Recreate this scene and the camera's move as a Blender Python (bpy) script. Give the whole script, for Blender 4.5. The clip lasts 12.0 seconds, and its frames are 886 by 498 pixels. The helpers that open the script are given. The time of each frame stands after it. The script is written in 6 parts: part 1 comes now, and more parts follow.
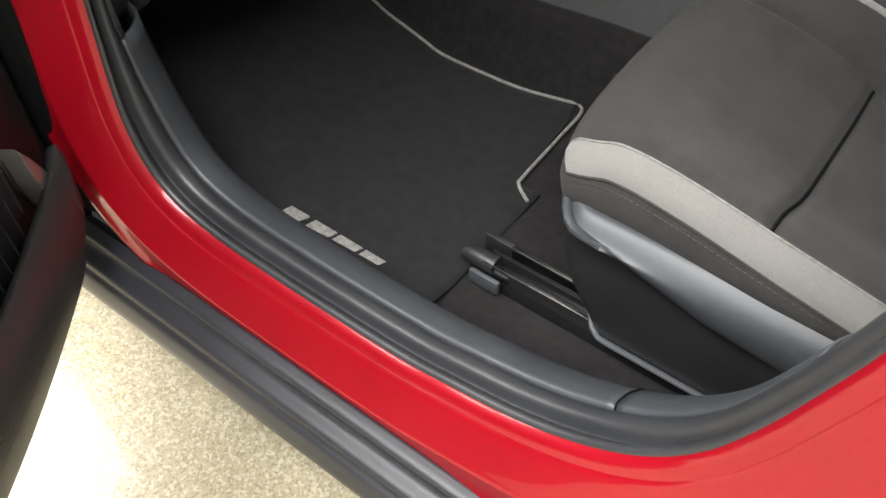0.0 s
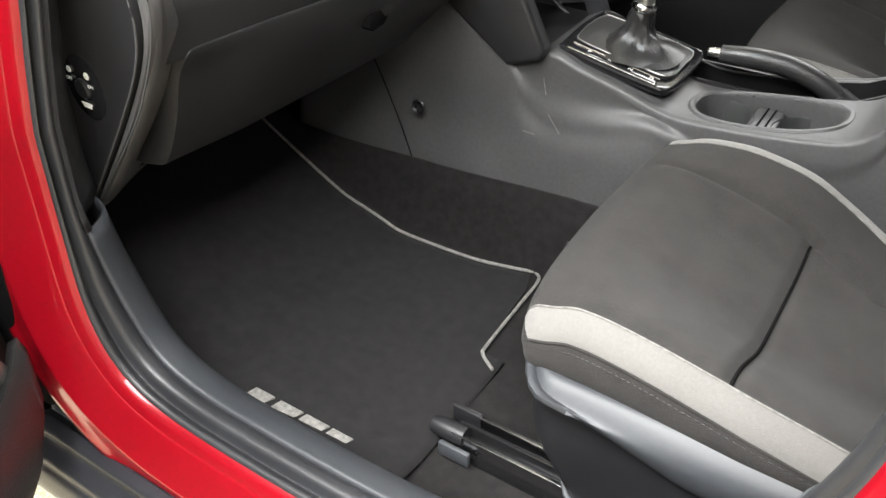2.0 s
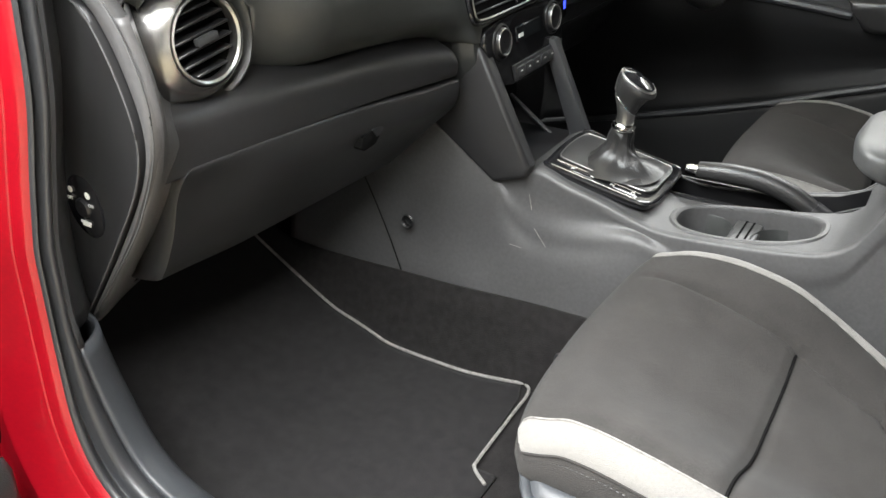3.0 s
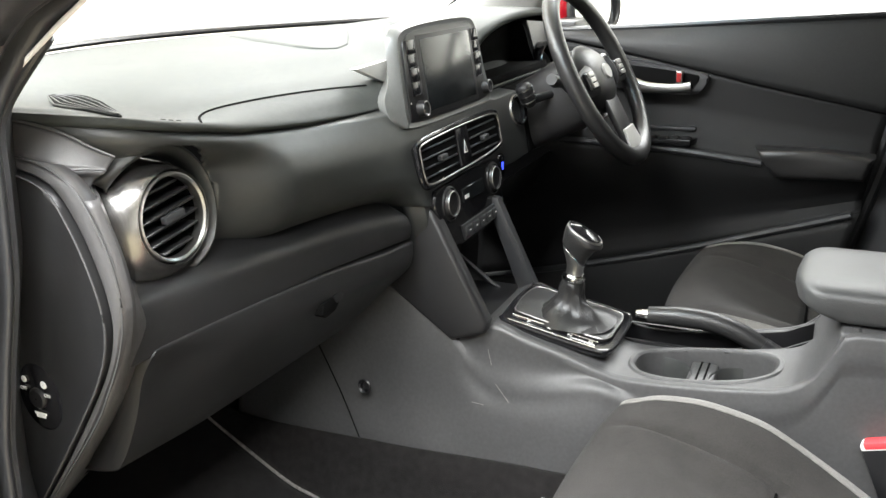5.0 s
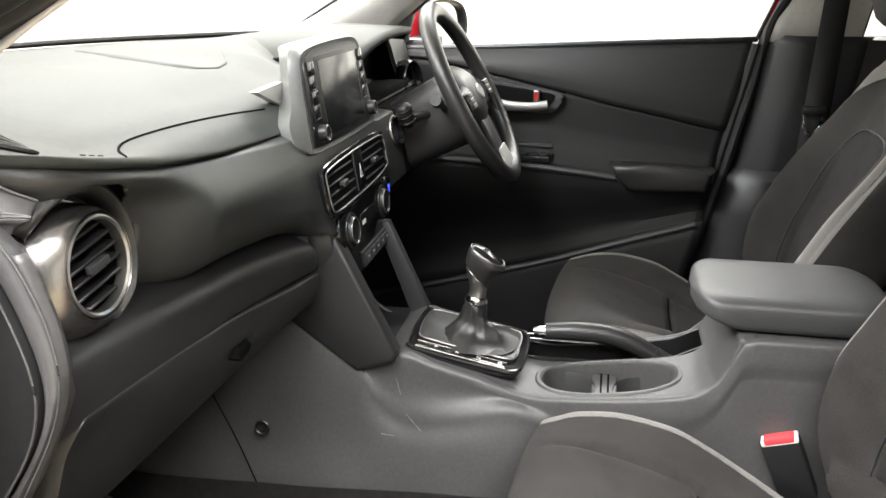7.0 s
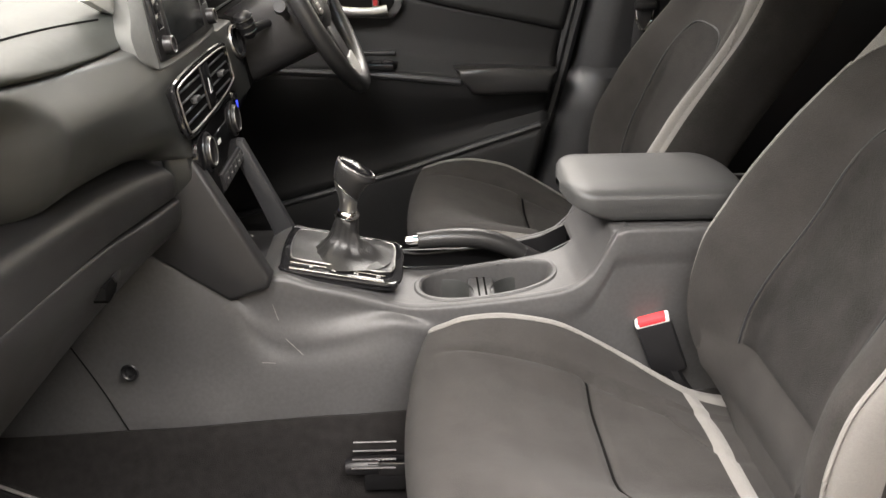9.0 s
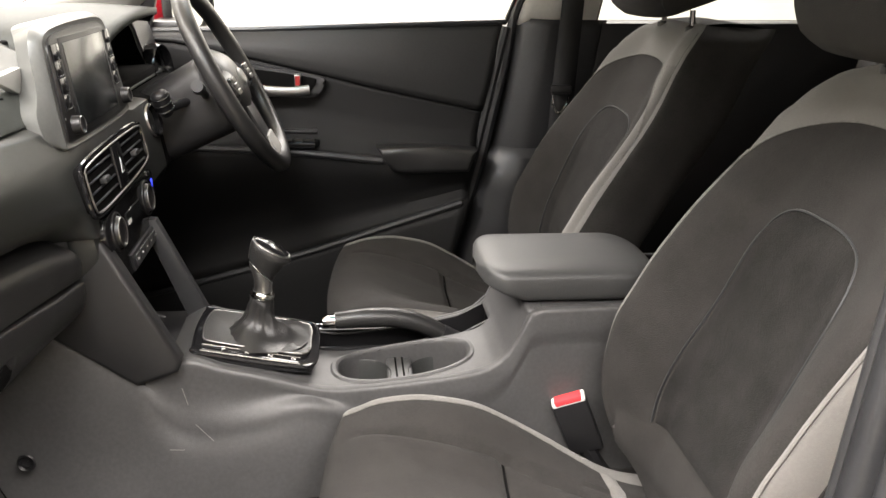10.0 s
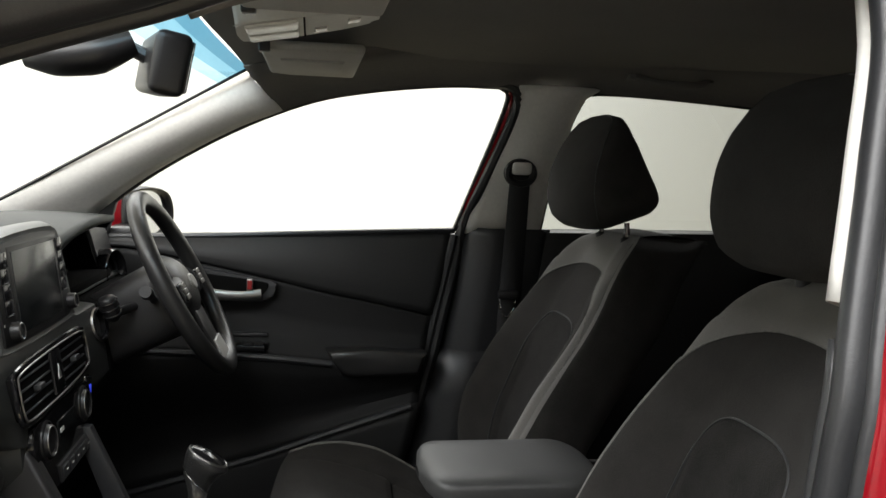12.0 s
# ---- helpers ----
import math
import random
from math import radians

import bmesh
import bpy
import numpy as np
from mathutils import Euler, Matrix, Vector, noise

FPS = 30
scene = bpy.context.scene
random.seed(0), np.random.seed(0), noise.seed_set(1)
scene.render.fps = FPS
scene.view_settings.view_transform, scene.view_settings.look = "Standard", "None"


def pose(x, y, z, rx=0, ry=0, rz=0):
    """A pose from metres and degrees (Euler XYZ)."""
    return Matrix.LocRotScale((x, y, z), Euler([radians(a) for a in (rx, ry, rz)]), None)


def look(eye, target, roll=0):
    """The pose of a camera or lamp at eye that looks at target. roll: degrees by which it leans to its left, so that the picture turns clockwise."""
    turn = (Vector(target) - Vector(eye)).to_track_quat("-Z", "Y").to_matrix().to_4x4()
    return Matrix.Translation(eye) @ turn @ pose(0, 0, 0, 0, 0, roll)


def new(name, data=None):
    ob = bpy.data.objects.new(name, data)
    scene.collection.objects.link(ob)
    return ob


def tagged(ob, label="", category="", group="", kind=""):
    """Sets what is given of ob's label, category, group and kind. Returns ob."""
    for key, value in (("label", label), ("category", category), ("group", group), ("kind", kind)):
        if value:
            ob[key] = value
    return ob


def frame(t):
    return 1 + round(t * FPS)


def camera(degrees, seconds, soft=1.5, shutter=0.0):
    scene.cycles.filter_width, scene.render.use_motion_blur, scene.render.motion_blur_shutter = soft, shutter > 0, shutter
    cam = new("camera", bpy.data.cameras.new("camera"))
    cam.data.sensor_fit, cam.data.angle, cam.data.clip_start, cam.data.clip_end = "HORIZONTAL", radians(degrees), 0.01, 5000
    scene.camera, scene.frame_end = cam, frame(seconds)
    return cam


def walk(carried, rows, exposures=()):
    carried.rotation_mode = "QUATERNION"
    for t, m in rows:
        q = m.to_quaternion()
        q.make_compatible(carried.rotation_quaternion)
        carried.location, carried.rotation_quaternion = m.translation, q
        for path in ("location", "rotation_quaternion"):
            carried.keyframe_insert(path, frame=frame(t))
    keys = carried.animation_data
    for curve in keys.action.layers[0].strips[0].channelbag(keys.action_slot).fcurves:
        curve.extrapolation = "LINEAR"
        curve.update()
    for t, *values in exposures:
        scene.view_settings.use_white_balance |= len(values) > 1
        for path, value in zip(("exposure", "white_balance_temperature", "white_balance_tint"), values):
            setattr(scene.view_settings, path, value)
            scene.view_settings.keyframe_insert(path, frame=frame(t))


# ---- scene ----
cam = camera(56.2, 12.0)
PATH = [
    (0, (0.401, -1.152, 1.187), (-0.41, -0.114, -0.318), -0.9),
    (0.5, (0.405, -1.148, 1.186), (-0.43, -0.06, -0.27), -1.3),
    (1, (0.408, -1.156, 1.189), (-0.451, -0.004, -0.203), -1.4),
    (1.5, (0.409, -1.158, 1.193), (-0.476, 0.074, -0.11), -1.5),
    (2, (0.41, -1.16, 1.197), (-0.493, 0.158, -0.006), -1.5),
    (2.5, (0.411, -1.166, 1.201), (-0.517, 0.228, 0.108), -1.2),
    (3, (0.411, -1.175, 1.208), (-0.537, 0.288, 0.229), -1.2),
    (3.5, (0.411, -1.18, 1.215), (-0.543, 0.343, 0.337), -1.4),
    (3.7, (0.41, -1.183, 1.215), (-0.542, 0.367, 0.384), -1.6),
    (5.3, (0.33, -1.203, 1.213), (-0.465, 0.521, 0.587), -2.0),
    (5.5, (0.313, -1.204, 1.213), (-0.445, 0.538, 0.591), -1.6),
    (6, (0.267, -1.211, 1.225), (-0.376, 0.576, 0.599), -1.0),
    (6.5, (0.224, -1.217, 1.231), (-0.29, 0.612, 0.603), -0.5),
    (6.7, (0.206, -1.22, 1.233), (-0.251, 0.625, 0.609), -0.3),
    (8.3, (0.101, -1.197, 1.215), (0.027, 0.651, 0.454), -0.4),
    (8.5, (0.096, -1.196, 1.212), (0.061, 0.64, 0.419), -0.6),
    (9, (0.098, -1.193, 1.21), (0.158, 0.632, 0.393), -0.3),
    (9.5, (0.106, -1.188, 1.214), (0.258, 0.655, 0.454), 0.6),
    (10, (0.121, -1.189, 1.222), (0.347, 0.686, 0.567), 1.4),
    (10.5, (0.134, -1.192, 1.224), (0.411, 0.714, 0.686), 1.9),
    (11, (0.143, -1.196, 1.227), (0.447, 0.732, 0.791), 2.2),
    (11.5, (0.148, -1.202, 1.229), (0.463, 0.748, 0.913), 2.1),
    (12, (0.147, -1.205, 1.238), (0.463, 0.76, 1.048), 2.0),
]
walk(cam, [(t, look(eye, target, roll)) for t, eye, target, roll in PATH],
     [(0.0, -0.9, 6500, 10), (0.5, -0.72, 6500, 10), (1.0, -0.38, 6500, 10), (1.5, -0.30, 6500, 10), (2.5, -0.17, 6450, 9), (3.5, 0.14, 6400, 9), (5.5, -0.08, 6400, 9), (6.7, -0.18, 6500, 10), (8.4, -0.22, 7000, 15), (9.4, 0.03, 7000, 15), (10.0, -0.24, 7000, 15), (10.8, -0.15, 6700, 12), (11.4, -0.90, 6500, 10), (12.0, -1.68, 6500, 10)])

# ---- world, lights ----
world = bpy.data.worlds.new("studio_world")
scene.world = world
world.use_nodes = True
world.node_tree.nodes["Background"].inputs[0].default_value = (0.9, 0.95, 1.0, 1)
world.node_tree.nodes["Background"].inputs[1].default_value = 0.03


def area(name, x, y, z, sx, sy, watts, target, colour=(1, 0.98, 0.95)):
    lamp = bpy.data.lights.new(name, "AREA")
    lamp.shape, lamp.size, lamp.size_y, lamp.energy, lamp.color = "RECTANGLE", sx, sy, watts, colour
    ob = new(name, lamp)
    ob.matrix_world = look((x, y, z), target)
    return ob


area("unseen_softbox", -0.4, -2.0, 3.45, 5.0, 1.0, 870, (-0.4, -2.0, 0), (1, 1, 1))
# unseen lamp added to brighten faces turned to the open doorway
area("unseen_softbox", 0.2, -3.2, 3.45, 3.6, 0.9, 330, (0.2, -3.2, 0), (1, 1, 1))
area("unseen_softbox", -0.4, 3.4, 3.45, 6.0, 1.6, 820, (-0.4, 3.4, 0), (1, 1, 1))
# unseen lamp added to brighten the far front pillar through the windscreen
area("unseen_softbox", -3.2, -0.4, 3.45, 1.4, 3.6, 420, (-3.2, -0.4, 0), (1, 1, 1))


# ---- materials ----
def material(name, colour, rough=0.5, metal=0.0, vary=0.15, scale=6.0, grain=0.0, grain_scale=900.0, coat=0.0, sheen=0.0,
             dust=0.0, spec=0.5):
    """A surface with colour that drifts at two scales, a fine relief, and a little dust."""
    m = bpy.data.materials.new(name)
    m.use_nodes = True
    nt = m.node_tree
    b = nt.nodes["Principled BSDF"]
    b.inputs["Roughness"].default_value, b.inputs["Metallic"].default_value = rough, metal
    b.inputs["Coat Weight"].default_value, b.inputs["Sheen Weight"].default_value = coat, sheen
    b.inputs["Coat Roughness"].default_value = 0.04
    b.inputs["Specular IOR Level"].default_value = spec
    tc = nt.nodes.new("ShaderNodeTexCoord")
    n1 = nt.nodes.new("ShaderNodeTexNoise")
    n1.inputs["Scale"].default_value, n1.inputs["Detail"].default_value = scale, 6
    n2 = nt.nodes.new("ShaderNodeTexNoise")
    n2.inputs["Scale"].default_value, n2.inputs["Detail"].default_value = scale * 22, 3
    for n in (n1, n2):
        nt.links.new(tc.outputs["Object"], n.inputs["Vector"])
    add = nt.nodes.new("ShaderNodeMath")
    add.operation = "ADD"
    nt.links.new(n1.outputs["Fac"], add.inputs[0])
    nt.links.new(n2.outputs["Fac"], add.inputs[1])
    ramp = nt.nodes.new("ShaderNodeValToRGB")
    lo = [max(0, c * (1 - vary)) for c in colour]
    hi = [min(1, c * (1 + vary) + dust * 0.02) for c in colour]
    ramp.color_ramp.elements[0].position, ramp.color_ramp.elements[1].position = 0.35, 0.75
    ramp.color_ramp.elements[0].color, ramp.color_ramp.elements[1].color = (*lo, 1), (*hi, 1)
    half = nt.nodes.new("ShaderNodeMath")
    half.operation = "MULTIPLY"
    half.inputs[1].default_value = 0.5
    nt.links.new(add.outputs[0], half.inputs[0])
    nt.links.new(half.outputs[0], ramp.inputs[0])
    nt.links.new(ramp.outputs[0], b.inputs["Base Color"])
    mr = nt.nodes.new("ShaderNodeMapRange")
    mr.inputs["To Min"].default_value, mr.inputs["To Max"].default_value = max(0.02, rough - 0.07), min(1, rough + 0.07)
    nt.links.new(n1.outputs["Fac"], mr.inputs["Value"])
    nt.links.new(mr.outputs[0], b.inputs["Roughness"])
    if grain:
        g = nt.nodes.new("ShaderNodeTexNoise")
        g.inputs["Scale"].default_value, g.inputs["Detail"].default_value = grain_scale, 2
        nt.links.new(tc.outputs["Object"], g.inputs["Vector"])
        bump = nt.nodes.new("ShaderNodeBump")
        bump.inputs["Strength"].default_value, bump.inputs["Distance"].default_value = grain, 0.0012
        nt.links.new(g.outputs["Fac"], bump.inputs["Height"])
        nt.links.new(bump.outputs[0], b.inputs["Normal"])
    return m


def glow(name, colour, strength):
    m = bpy.data.materials.new(name)
    m.use_nodes = True
    b = m.node_tree.nodes["Principled BSDF"]
    b.inputs["Base Color"].default_value = (*colour, 1)
    b.inputs["Emission Color"].default_value, b.inputs["Emission Strength"].default_value = (*colour, 1), strength
    return m


def glass(name, tint):
    m = bpy.data.materials.new(name)
    m.use_nodes = True
    nt = m.node_tree
    nt.nodes.remove(nt.nodes["Principled BSDF"])
    clear, shine, mix = (nt.nodes.new(k) for k in ("ShaderNodeBsdfTransparent", "ShaderNodeBsdfGlossy", "ShaderNodeMixShader"))
    clear.inputs[0].default_value = (*tint, 1)
    shine.inputs["Roughness"].default_value = 0.02
    mix.inputs[0].default_value = 0.06
    nt.links.new(clear.outputs[0], mix.inputs[1])
    nt.links.new(shine.outputs[0], mix.inputs[2])
    nt.links.new(mix.outputs[0], nt.nodes["Material Output"].inputs[0])
    return m


RED = material("red_metallic_paint", (0.235, 0.0022, 0.008), 0.34, 0.15, 0.10, 9, coat=0.5, spec=0.2)
RED.node_tree.nodes["Principled BSDF"].inputs["Coat Roughness"].default_value = 0.03
RUBBER = material("black_rubber", (0.022, 0.023, 0.025), 0.42, 0, 0.2, 12, 0.15, 500)
CLAD = material("black_cladding_plastic", (0.020, 0.021, 0.025), 0.42, 0, 0.2, 8, 0.25, 700)
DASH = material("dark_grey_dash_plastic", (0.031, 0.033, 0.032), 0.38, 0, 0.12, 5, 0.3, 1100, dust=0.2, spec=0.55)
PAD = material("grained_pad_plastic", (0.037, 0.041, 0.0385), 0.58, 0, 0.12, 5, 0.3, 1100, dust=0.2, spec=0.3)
# dash plastic again, darkened to hold the shade low on the dash
DASH_SHADE = material("shaded_dash_plastic", (0.0135, 0.0135, 0.0142), 0.37, 0, 0.15, 7, 0.3, 1100, dust=0.2, spec=0.75)
# dash plastic lightened to hold the side light on the dash end
DASH_LIT = material("lit_dash_plastic", (0.066, 0.065, 0.066), 0.36, 0, 0.12, 7, 0.25, 1000, dust=0.3, spec=0.6)
TRIM = material("charcoal_trim_plastic", (0.032, 0.033, 0.035), 0.4, 0, 0.15, 7, 0.25, 900)
SCUFF = material("slate_sill_plastic", (0.034, 0.037, 0.041), 0.42, 0, 0.15, 10, 0.3, 700)
LEGGREY = material("charcoal_leg_plastic", (0.019, 0.019, 0.0198), 0.46, 0, 0.15, 7, 0.25, 900)
CONSOLE = material("dark_console_plastic", (0.056, 0.056, 0.0565), 0.44, 0, 0.15, 8, 0.25, 900, dust=0.4)
SHIELD = material("grey_seat_shield_plastic", (0.035, 0.038, 0.042), 0.50, 0, 0.10, 9, 0.10, 900)
RUNNER = material("bare_runner_steel", (0.42, 0.42, 0.43), 0.24, 1.0, 0.15, 20)
BLACK = material("black_plastic", (0.012, 0.012, 0.013), 0.4, 0, 0.2, 15, 0.15, 800)
GLOSS = material("gloss_black_plastic", (0.01, 0.01, 0.011), 0.12, 0, 0.2, 15)
SCREEN = material("glass_screen_face", (0.012, 0.014, 0.015), 0.22, 0, 0.1, 10, spec=0.7)
# near-black that puts the shade of recesses and gaps into the colour
VOID = material("recess_shade_black", (0.005, 0.005, 0.005), 0.9, 0, 0.2, 15, spec=0.05)
FABRIC = material("black_woven_fabric", (0.0315, 0.0298, 0.0282), 0.9, 0, 0.3, 26, 1.0, 900, sheen=0.04, spec=0.15)
INSERT = material("dark_mesh_fabric", (0.0185, 0.0175, 0.0166), 0.92, 0, 0.6, 26, 1.0, 700, sheen=0.04, spec=0.15)
GREY = material("light_grey_fabric", (0.156, 0.150, 0.140), 0.85, 0, 0.12, 16, 0.8, 1400, sheen=0.2)
PIPING = material("light_grey_piping", (0.19, 0.185, 0.175), 0.7, 0, 0.1, 30, 0.5, 1200)
CARPET = material("black_carpet", (0.0145, 0.0135, 0.0133), 1.0, 0, 0.45, 70, 1.0, 700, sheen=0.03, spec=0.08)
MAT = material("black_velour_mat", (0.0145, 0.0138, 0.0140), 1.0, 0, 0.35, 50, 1.0, 900, sheen=0.03, spec=0.08)
LEATHER = material("black_leather", (0.020, 0.020, 0.020), 0.33, 0, 0.15, 14, 0.5, 420)
ARMREST = material("grey_leatherette", (0.05, 0.051, 0.051), 0.42, 0, 0.1, 10, 0.35, 600)
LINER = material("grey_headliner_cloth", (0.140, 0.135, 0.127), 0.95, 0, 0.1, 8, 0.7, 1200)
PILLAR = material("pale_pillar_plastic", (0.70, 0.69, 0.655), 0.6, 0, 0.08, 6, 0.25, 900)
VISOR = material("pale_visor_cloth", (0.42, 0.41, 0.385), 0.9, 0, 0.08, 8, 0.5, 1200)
SILVER = material("satin_silver", (0.44, 0.44, 0.43), 0.36, 1.0, 0.08, 10)
SATIN = material("satin_pale_plastic", (0.42, 0.42, 0.40), 0.35, 0.0, 0.08, 10, 0.1, 900)
HOUSING = material("satin_grey_plastic", (0.105, 0.109, 0.106), 0.33, 0.0, 0.1, 10, 0.15, 900)
DARKSILVER = material("dark_satin_metal", (0.34, 0.33, 0.32), 0.32, 0.9, 0.1, 10)
BEZEL = material("brushed_dark_bezel", (0.22, 0.215, 0.21), 0.24, 0.95, 0.1, 10)
CHROME = material("bright_chrome", (0.85, 0.85, 0.84), 0.1, 1.0, 0.04, 10)
STEEL = material("black_enamelled_steel", (0.05, 0.05, 0.052), 0.22, 0.8, 0.2, 14)
DOORBLACK = material("black_door_plastic", (0.009, 0.0092, 0.0096), 0.62, 0, 0.15, 9, 0.3, 900, spec=0.3)
DOORGREY = material("charcoal_door_plastic", (0.022, 0.0225, 0.023), 0.55, 0, 0.15, 9, 0.3, 900, spec=0.35)
WHITE = material("white_print", (0.8, 0.8, 0.78), 0.6, 0, 0.05, 20)
THREAD = material("grey_stitching", (0.19, 0.184, 0.172), 0.8, 0, 0.6, 160, 0.9, 700)
REDLENS = material("translucent_red_plastic", (0.75, 0.06, 0.07), 0.25, 0, 0.1, 20, coat=0.6)
REDMARK = material("red_mark", (0.3, 0.02, 0.02), 0.4, 0, 0.1, 20)
WEB = material("black_belt_webbing", (0.016, 0.016, 0.017), 0.75, 0, 0.2, 30, 0.9, 1000)
WALL = material("white_studio_wall", (0.82, 0.82, 0.80), 0.8, 0, 0.03, 2, 0.2, 300)
# grey for the unseen near wall, chosen to hold back bounced light
GREYWALL = material("fill_cutting_grey", (0.22, 0.22, 0.22), 0.8, 0, 0.05, 2, 0.2, 300)
BLUE = glow("blue_indicator", (0.05, 0.08, 1.0), 2.0)
LENS = material("frosted_lamp_lens", (0.75, 0.75, 0.72), 0.3, 0, 0.05, 10)
CLEAR = glass("clear_glass", (0.93, 0.95, 0.94))
PRIVACY = glass("privacy_glass", (0.52, 0.54, 0.525))
BANDS = [glass("blue_shade_band", tint) for tint in ((0.70, 0.84, 0.90), (0.42, 0.64, 0.76), (0.20, 0.42, 0.56), (0.09, 0.25, 0.37))]
MIRROR = material("mirror_glass", (0.9, 0.9, 0.9), 0.02, 1.0, 0.01, 5)


def speckled_floor():
    m = material("speckled_resin_floor", (0.42, 0.37, 0.25), 0.32, 0, 0.12, 2.5, 0.2, 250, coat=0.35)
    nt = m.node_tree
    b = nt.nodes["Principled BSDF"]
    base = b.inputs["Base Color"].links[0].from_socket
    tc = nt.nodes.new("ShaderNodeTexCoord")
    for scale, colour, cut in ((330, (0.13, 0.10, 0.06), 0.30), (210, (0.66, 0.62, 0.5), 0.26)):
        v = nt.nodes.new("ShaderNodeTexVoronoi")
        v.inputs["Scale"].default_value = scale
        nt.links.new(tc.outputs["Object"], v.inputs["Vector"])
        lt = nt.nodes.new("ShaderNodeMath")
        lt.operation = "LESS_THAN"
        lt.inputs[1].default_value = cut
        sep = nt.nodes.new("ShaderNodeSeparateColor")
        nt.links.new(v.outputs["Color"], sep.inputs[0])
        nt.links.new(sep.outputs[0], lt.inputs[0])
        mix = nt.nodes.new("ShaderNodeMixRGB")
        mix.inputs[2].default_value = (*colour, 1)
        sc = nt.nodes.new("ShaderNodeMath")
        sc.operation = "MULTIPLY"
        sc.inputs[1].default_value = 0.4
        nt.links.new(lt.outputs[0], sc.inputs[0])
        nt.links.new(sc.outputs[0], mix.inputs[0])
        nt.links.new(base, mix.inputs[1])
        base = mix.outputs[0]
    nt.links.new(base, b.inputs["Base Color"])
    return m


FLOOR = speckled_floor()


# ---- mesh helpers ----
def thing(name, label, category, x=0, y=0, z=0, group="", kind=""):
    ob = new(name)
    ob.matrix_world = pose(x, y, z)
    ob.empty_display_size = 0.05
    return tagged(ob, label, category, group, kind)


def part(name, bm, mat, parent=None, label="", smooth=True, bevel=0.0, thick=0.0):
    """Links a bmesh, made in world coordinates, as one mesh object under its thing or part."""
    bmesh.ops.recalc_face_normals(bm, faces=bm.faces)
    me = bpy.data.meshes.new(name)
    if smooth:
        for f in bm.faces:
            f.smooth = True
        for e in bm.edges:
            if len(e.link_faces) == 2 and e.calc_face_angle(0) > 0.7:
                e.smooth = False
    bm.to_mesh(me)
    bm.free()
    me.materials.append(mat)
    ob = new(name, me)
    if thick:
        s = ob.modifiers.new("thickness", "SOLIDIFY")
        s.thickness, s.offset = thick, -1
    if bevel:
        b = ob.modifiers.new("edge", "BEVEL")
        b.width, b.segments, b.limit_method = bevel, 2, "ANGLE"
    if parent is not None:
        ob.parent = parent
        bpy.context.view_layer.update()
        ob.matrix_parent_inverse = parent.matrix_world.inverted()
    if label:
        tagged(ob, label)
    return ob


def spline(pts, n):
    """n points along a smooth curve through pts, evenly spaced by parameter."""
    p = [Vector(q) for q in pts]
    p = [2 * p[0] - p[1]] + p + [2 * p[-1] - p[-2]]
    out = []
    for i in range(n):
        s = i / (n - 1) * (len(p) - 3)
        k = min(int(s), len(p) - 4)
        t = s - k
        a, b, c, d = p[k:k + 4]
        out.append(0.5 * (2 * b + (c - a) * t + (2 * a - 5 * b + 4 * c - d) * t * t + (3 * b - a - 3 * c + d) * t ** 3))
    return out


def grid(rows, close_u=False, close_v=False, cap=False):
    bm = bmesh.new()
    vs = [[bm.verts.new(p) for p in r] for r in rows]
    nu, nv = len(vs), len(vs[0])
    for i in range(nu if close_u else nu - 1):
        for j in range(nv if close_v else nv - 1):
            q = (vs[i][j], vs[(i + 1) % nu][j], vs[(i + 1) % nu][(j + 1) % nv], vs[i][(j + 1) % nv])
            if len(set(q)) == 4:
                bm.faces.new(q)
    if cap and close_v:
        bm.faces.new(vs[0])
        bm.faces.new(list(reversed(vs[-1])))
    return bm


def sheet(f, nu=24, nv=24, u0=0.0, u1=1.0, v0=0.0, v1=1.0):
    """The surface f(u, v) as a grid."""
    return grid([[f(u0 + (u1 - u0) * i / nu, v0 + (v1 - v0) * j / nv) for j in range(nv + 1)] for i in range(nu + 1)])


def tube(pts, r, seg=8, closed=False, flat=1.0, up=(0, 0, 1), n=0):
    """A round or flattened bar along a path; r is one radius or one for each point. flat: its height by its width."""
    pts = spline(pts, n) if n else [Vector(p) for p in pts]
    rs = r if isinstance(r, (list, tuple)) else [r] * len(pts)
    if len(rs) != len(pts):
        rs = [np.interp(i / (len(pts) - 1), np.linspace(0, 1, len(rs)), rs) for i in range(len(pts))]
    rows = []
    m = len(pts)
    for i, p in enumerate(pts):
        a, b = (pts[(i - 1) % m], pts[(i + 1) % m]) if closed else (pts[max(i - 1, 0)], pts[min(i + 1, m - 1)])
        d = (b - a).normalized()
        s = d.cross(Vector(up))
        s = s.normalized() if s.length > 1e-5 else Vector((1, 0, 0))
        w = s.cross(d).normalized()
        rows.append([p + s * rs[i] * math.cos(k * math.tau / seg) + w * rs[i] * flat * math.sin(k * math.tau / seg) for k in range(seg)])
    return grid(rows, closed, True, not closed)


def block(x0, x1, y0, y1, z0, z1, r=0.004, seg=2, m=None):
    bm = bmesh.new()
    bmesh.ops.create_cube(bm, size=1)
    for v in bm.verts:
        v.co = Vector(((x0 + x1) / 2 + v.co.x * (x1 - x0), (y0 + y1) / 2 + v.co.y * (y1 - y0), (z0 + z1) / 2 + v.co.z * (z1 - z0)))
    if r:
        bmesh.ops.bevel(bm, geom=bm.edges[:], offset=min(r, 0.45 * min(x1 - x0, y1 - y0, z1 - z0)), segments=seg, profile=0.5, affect="EDGES")
    if m is not None:
        bm.transform(m)
    return bm


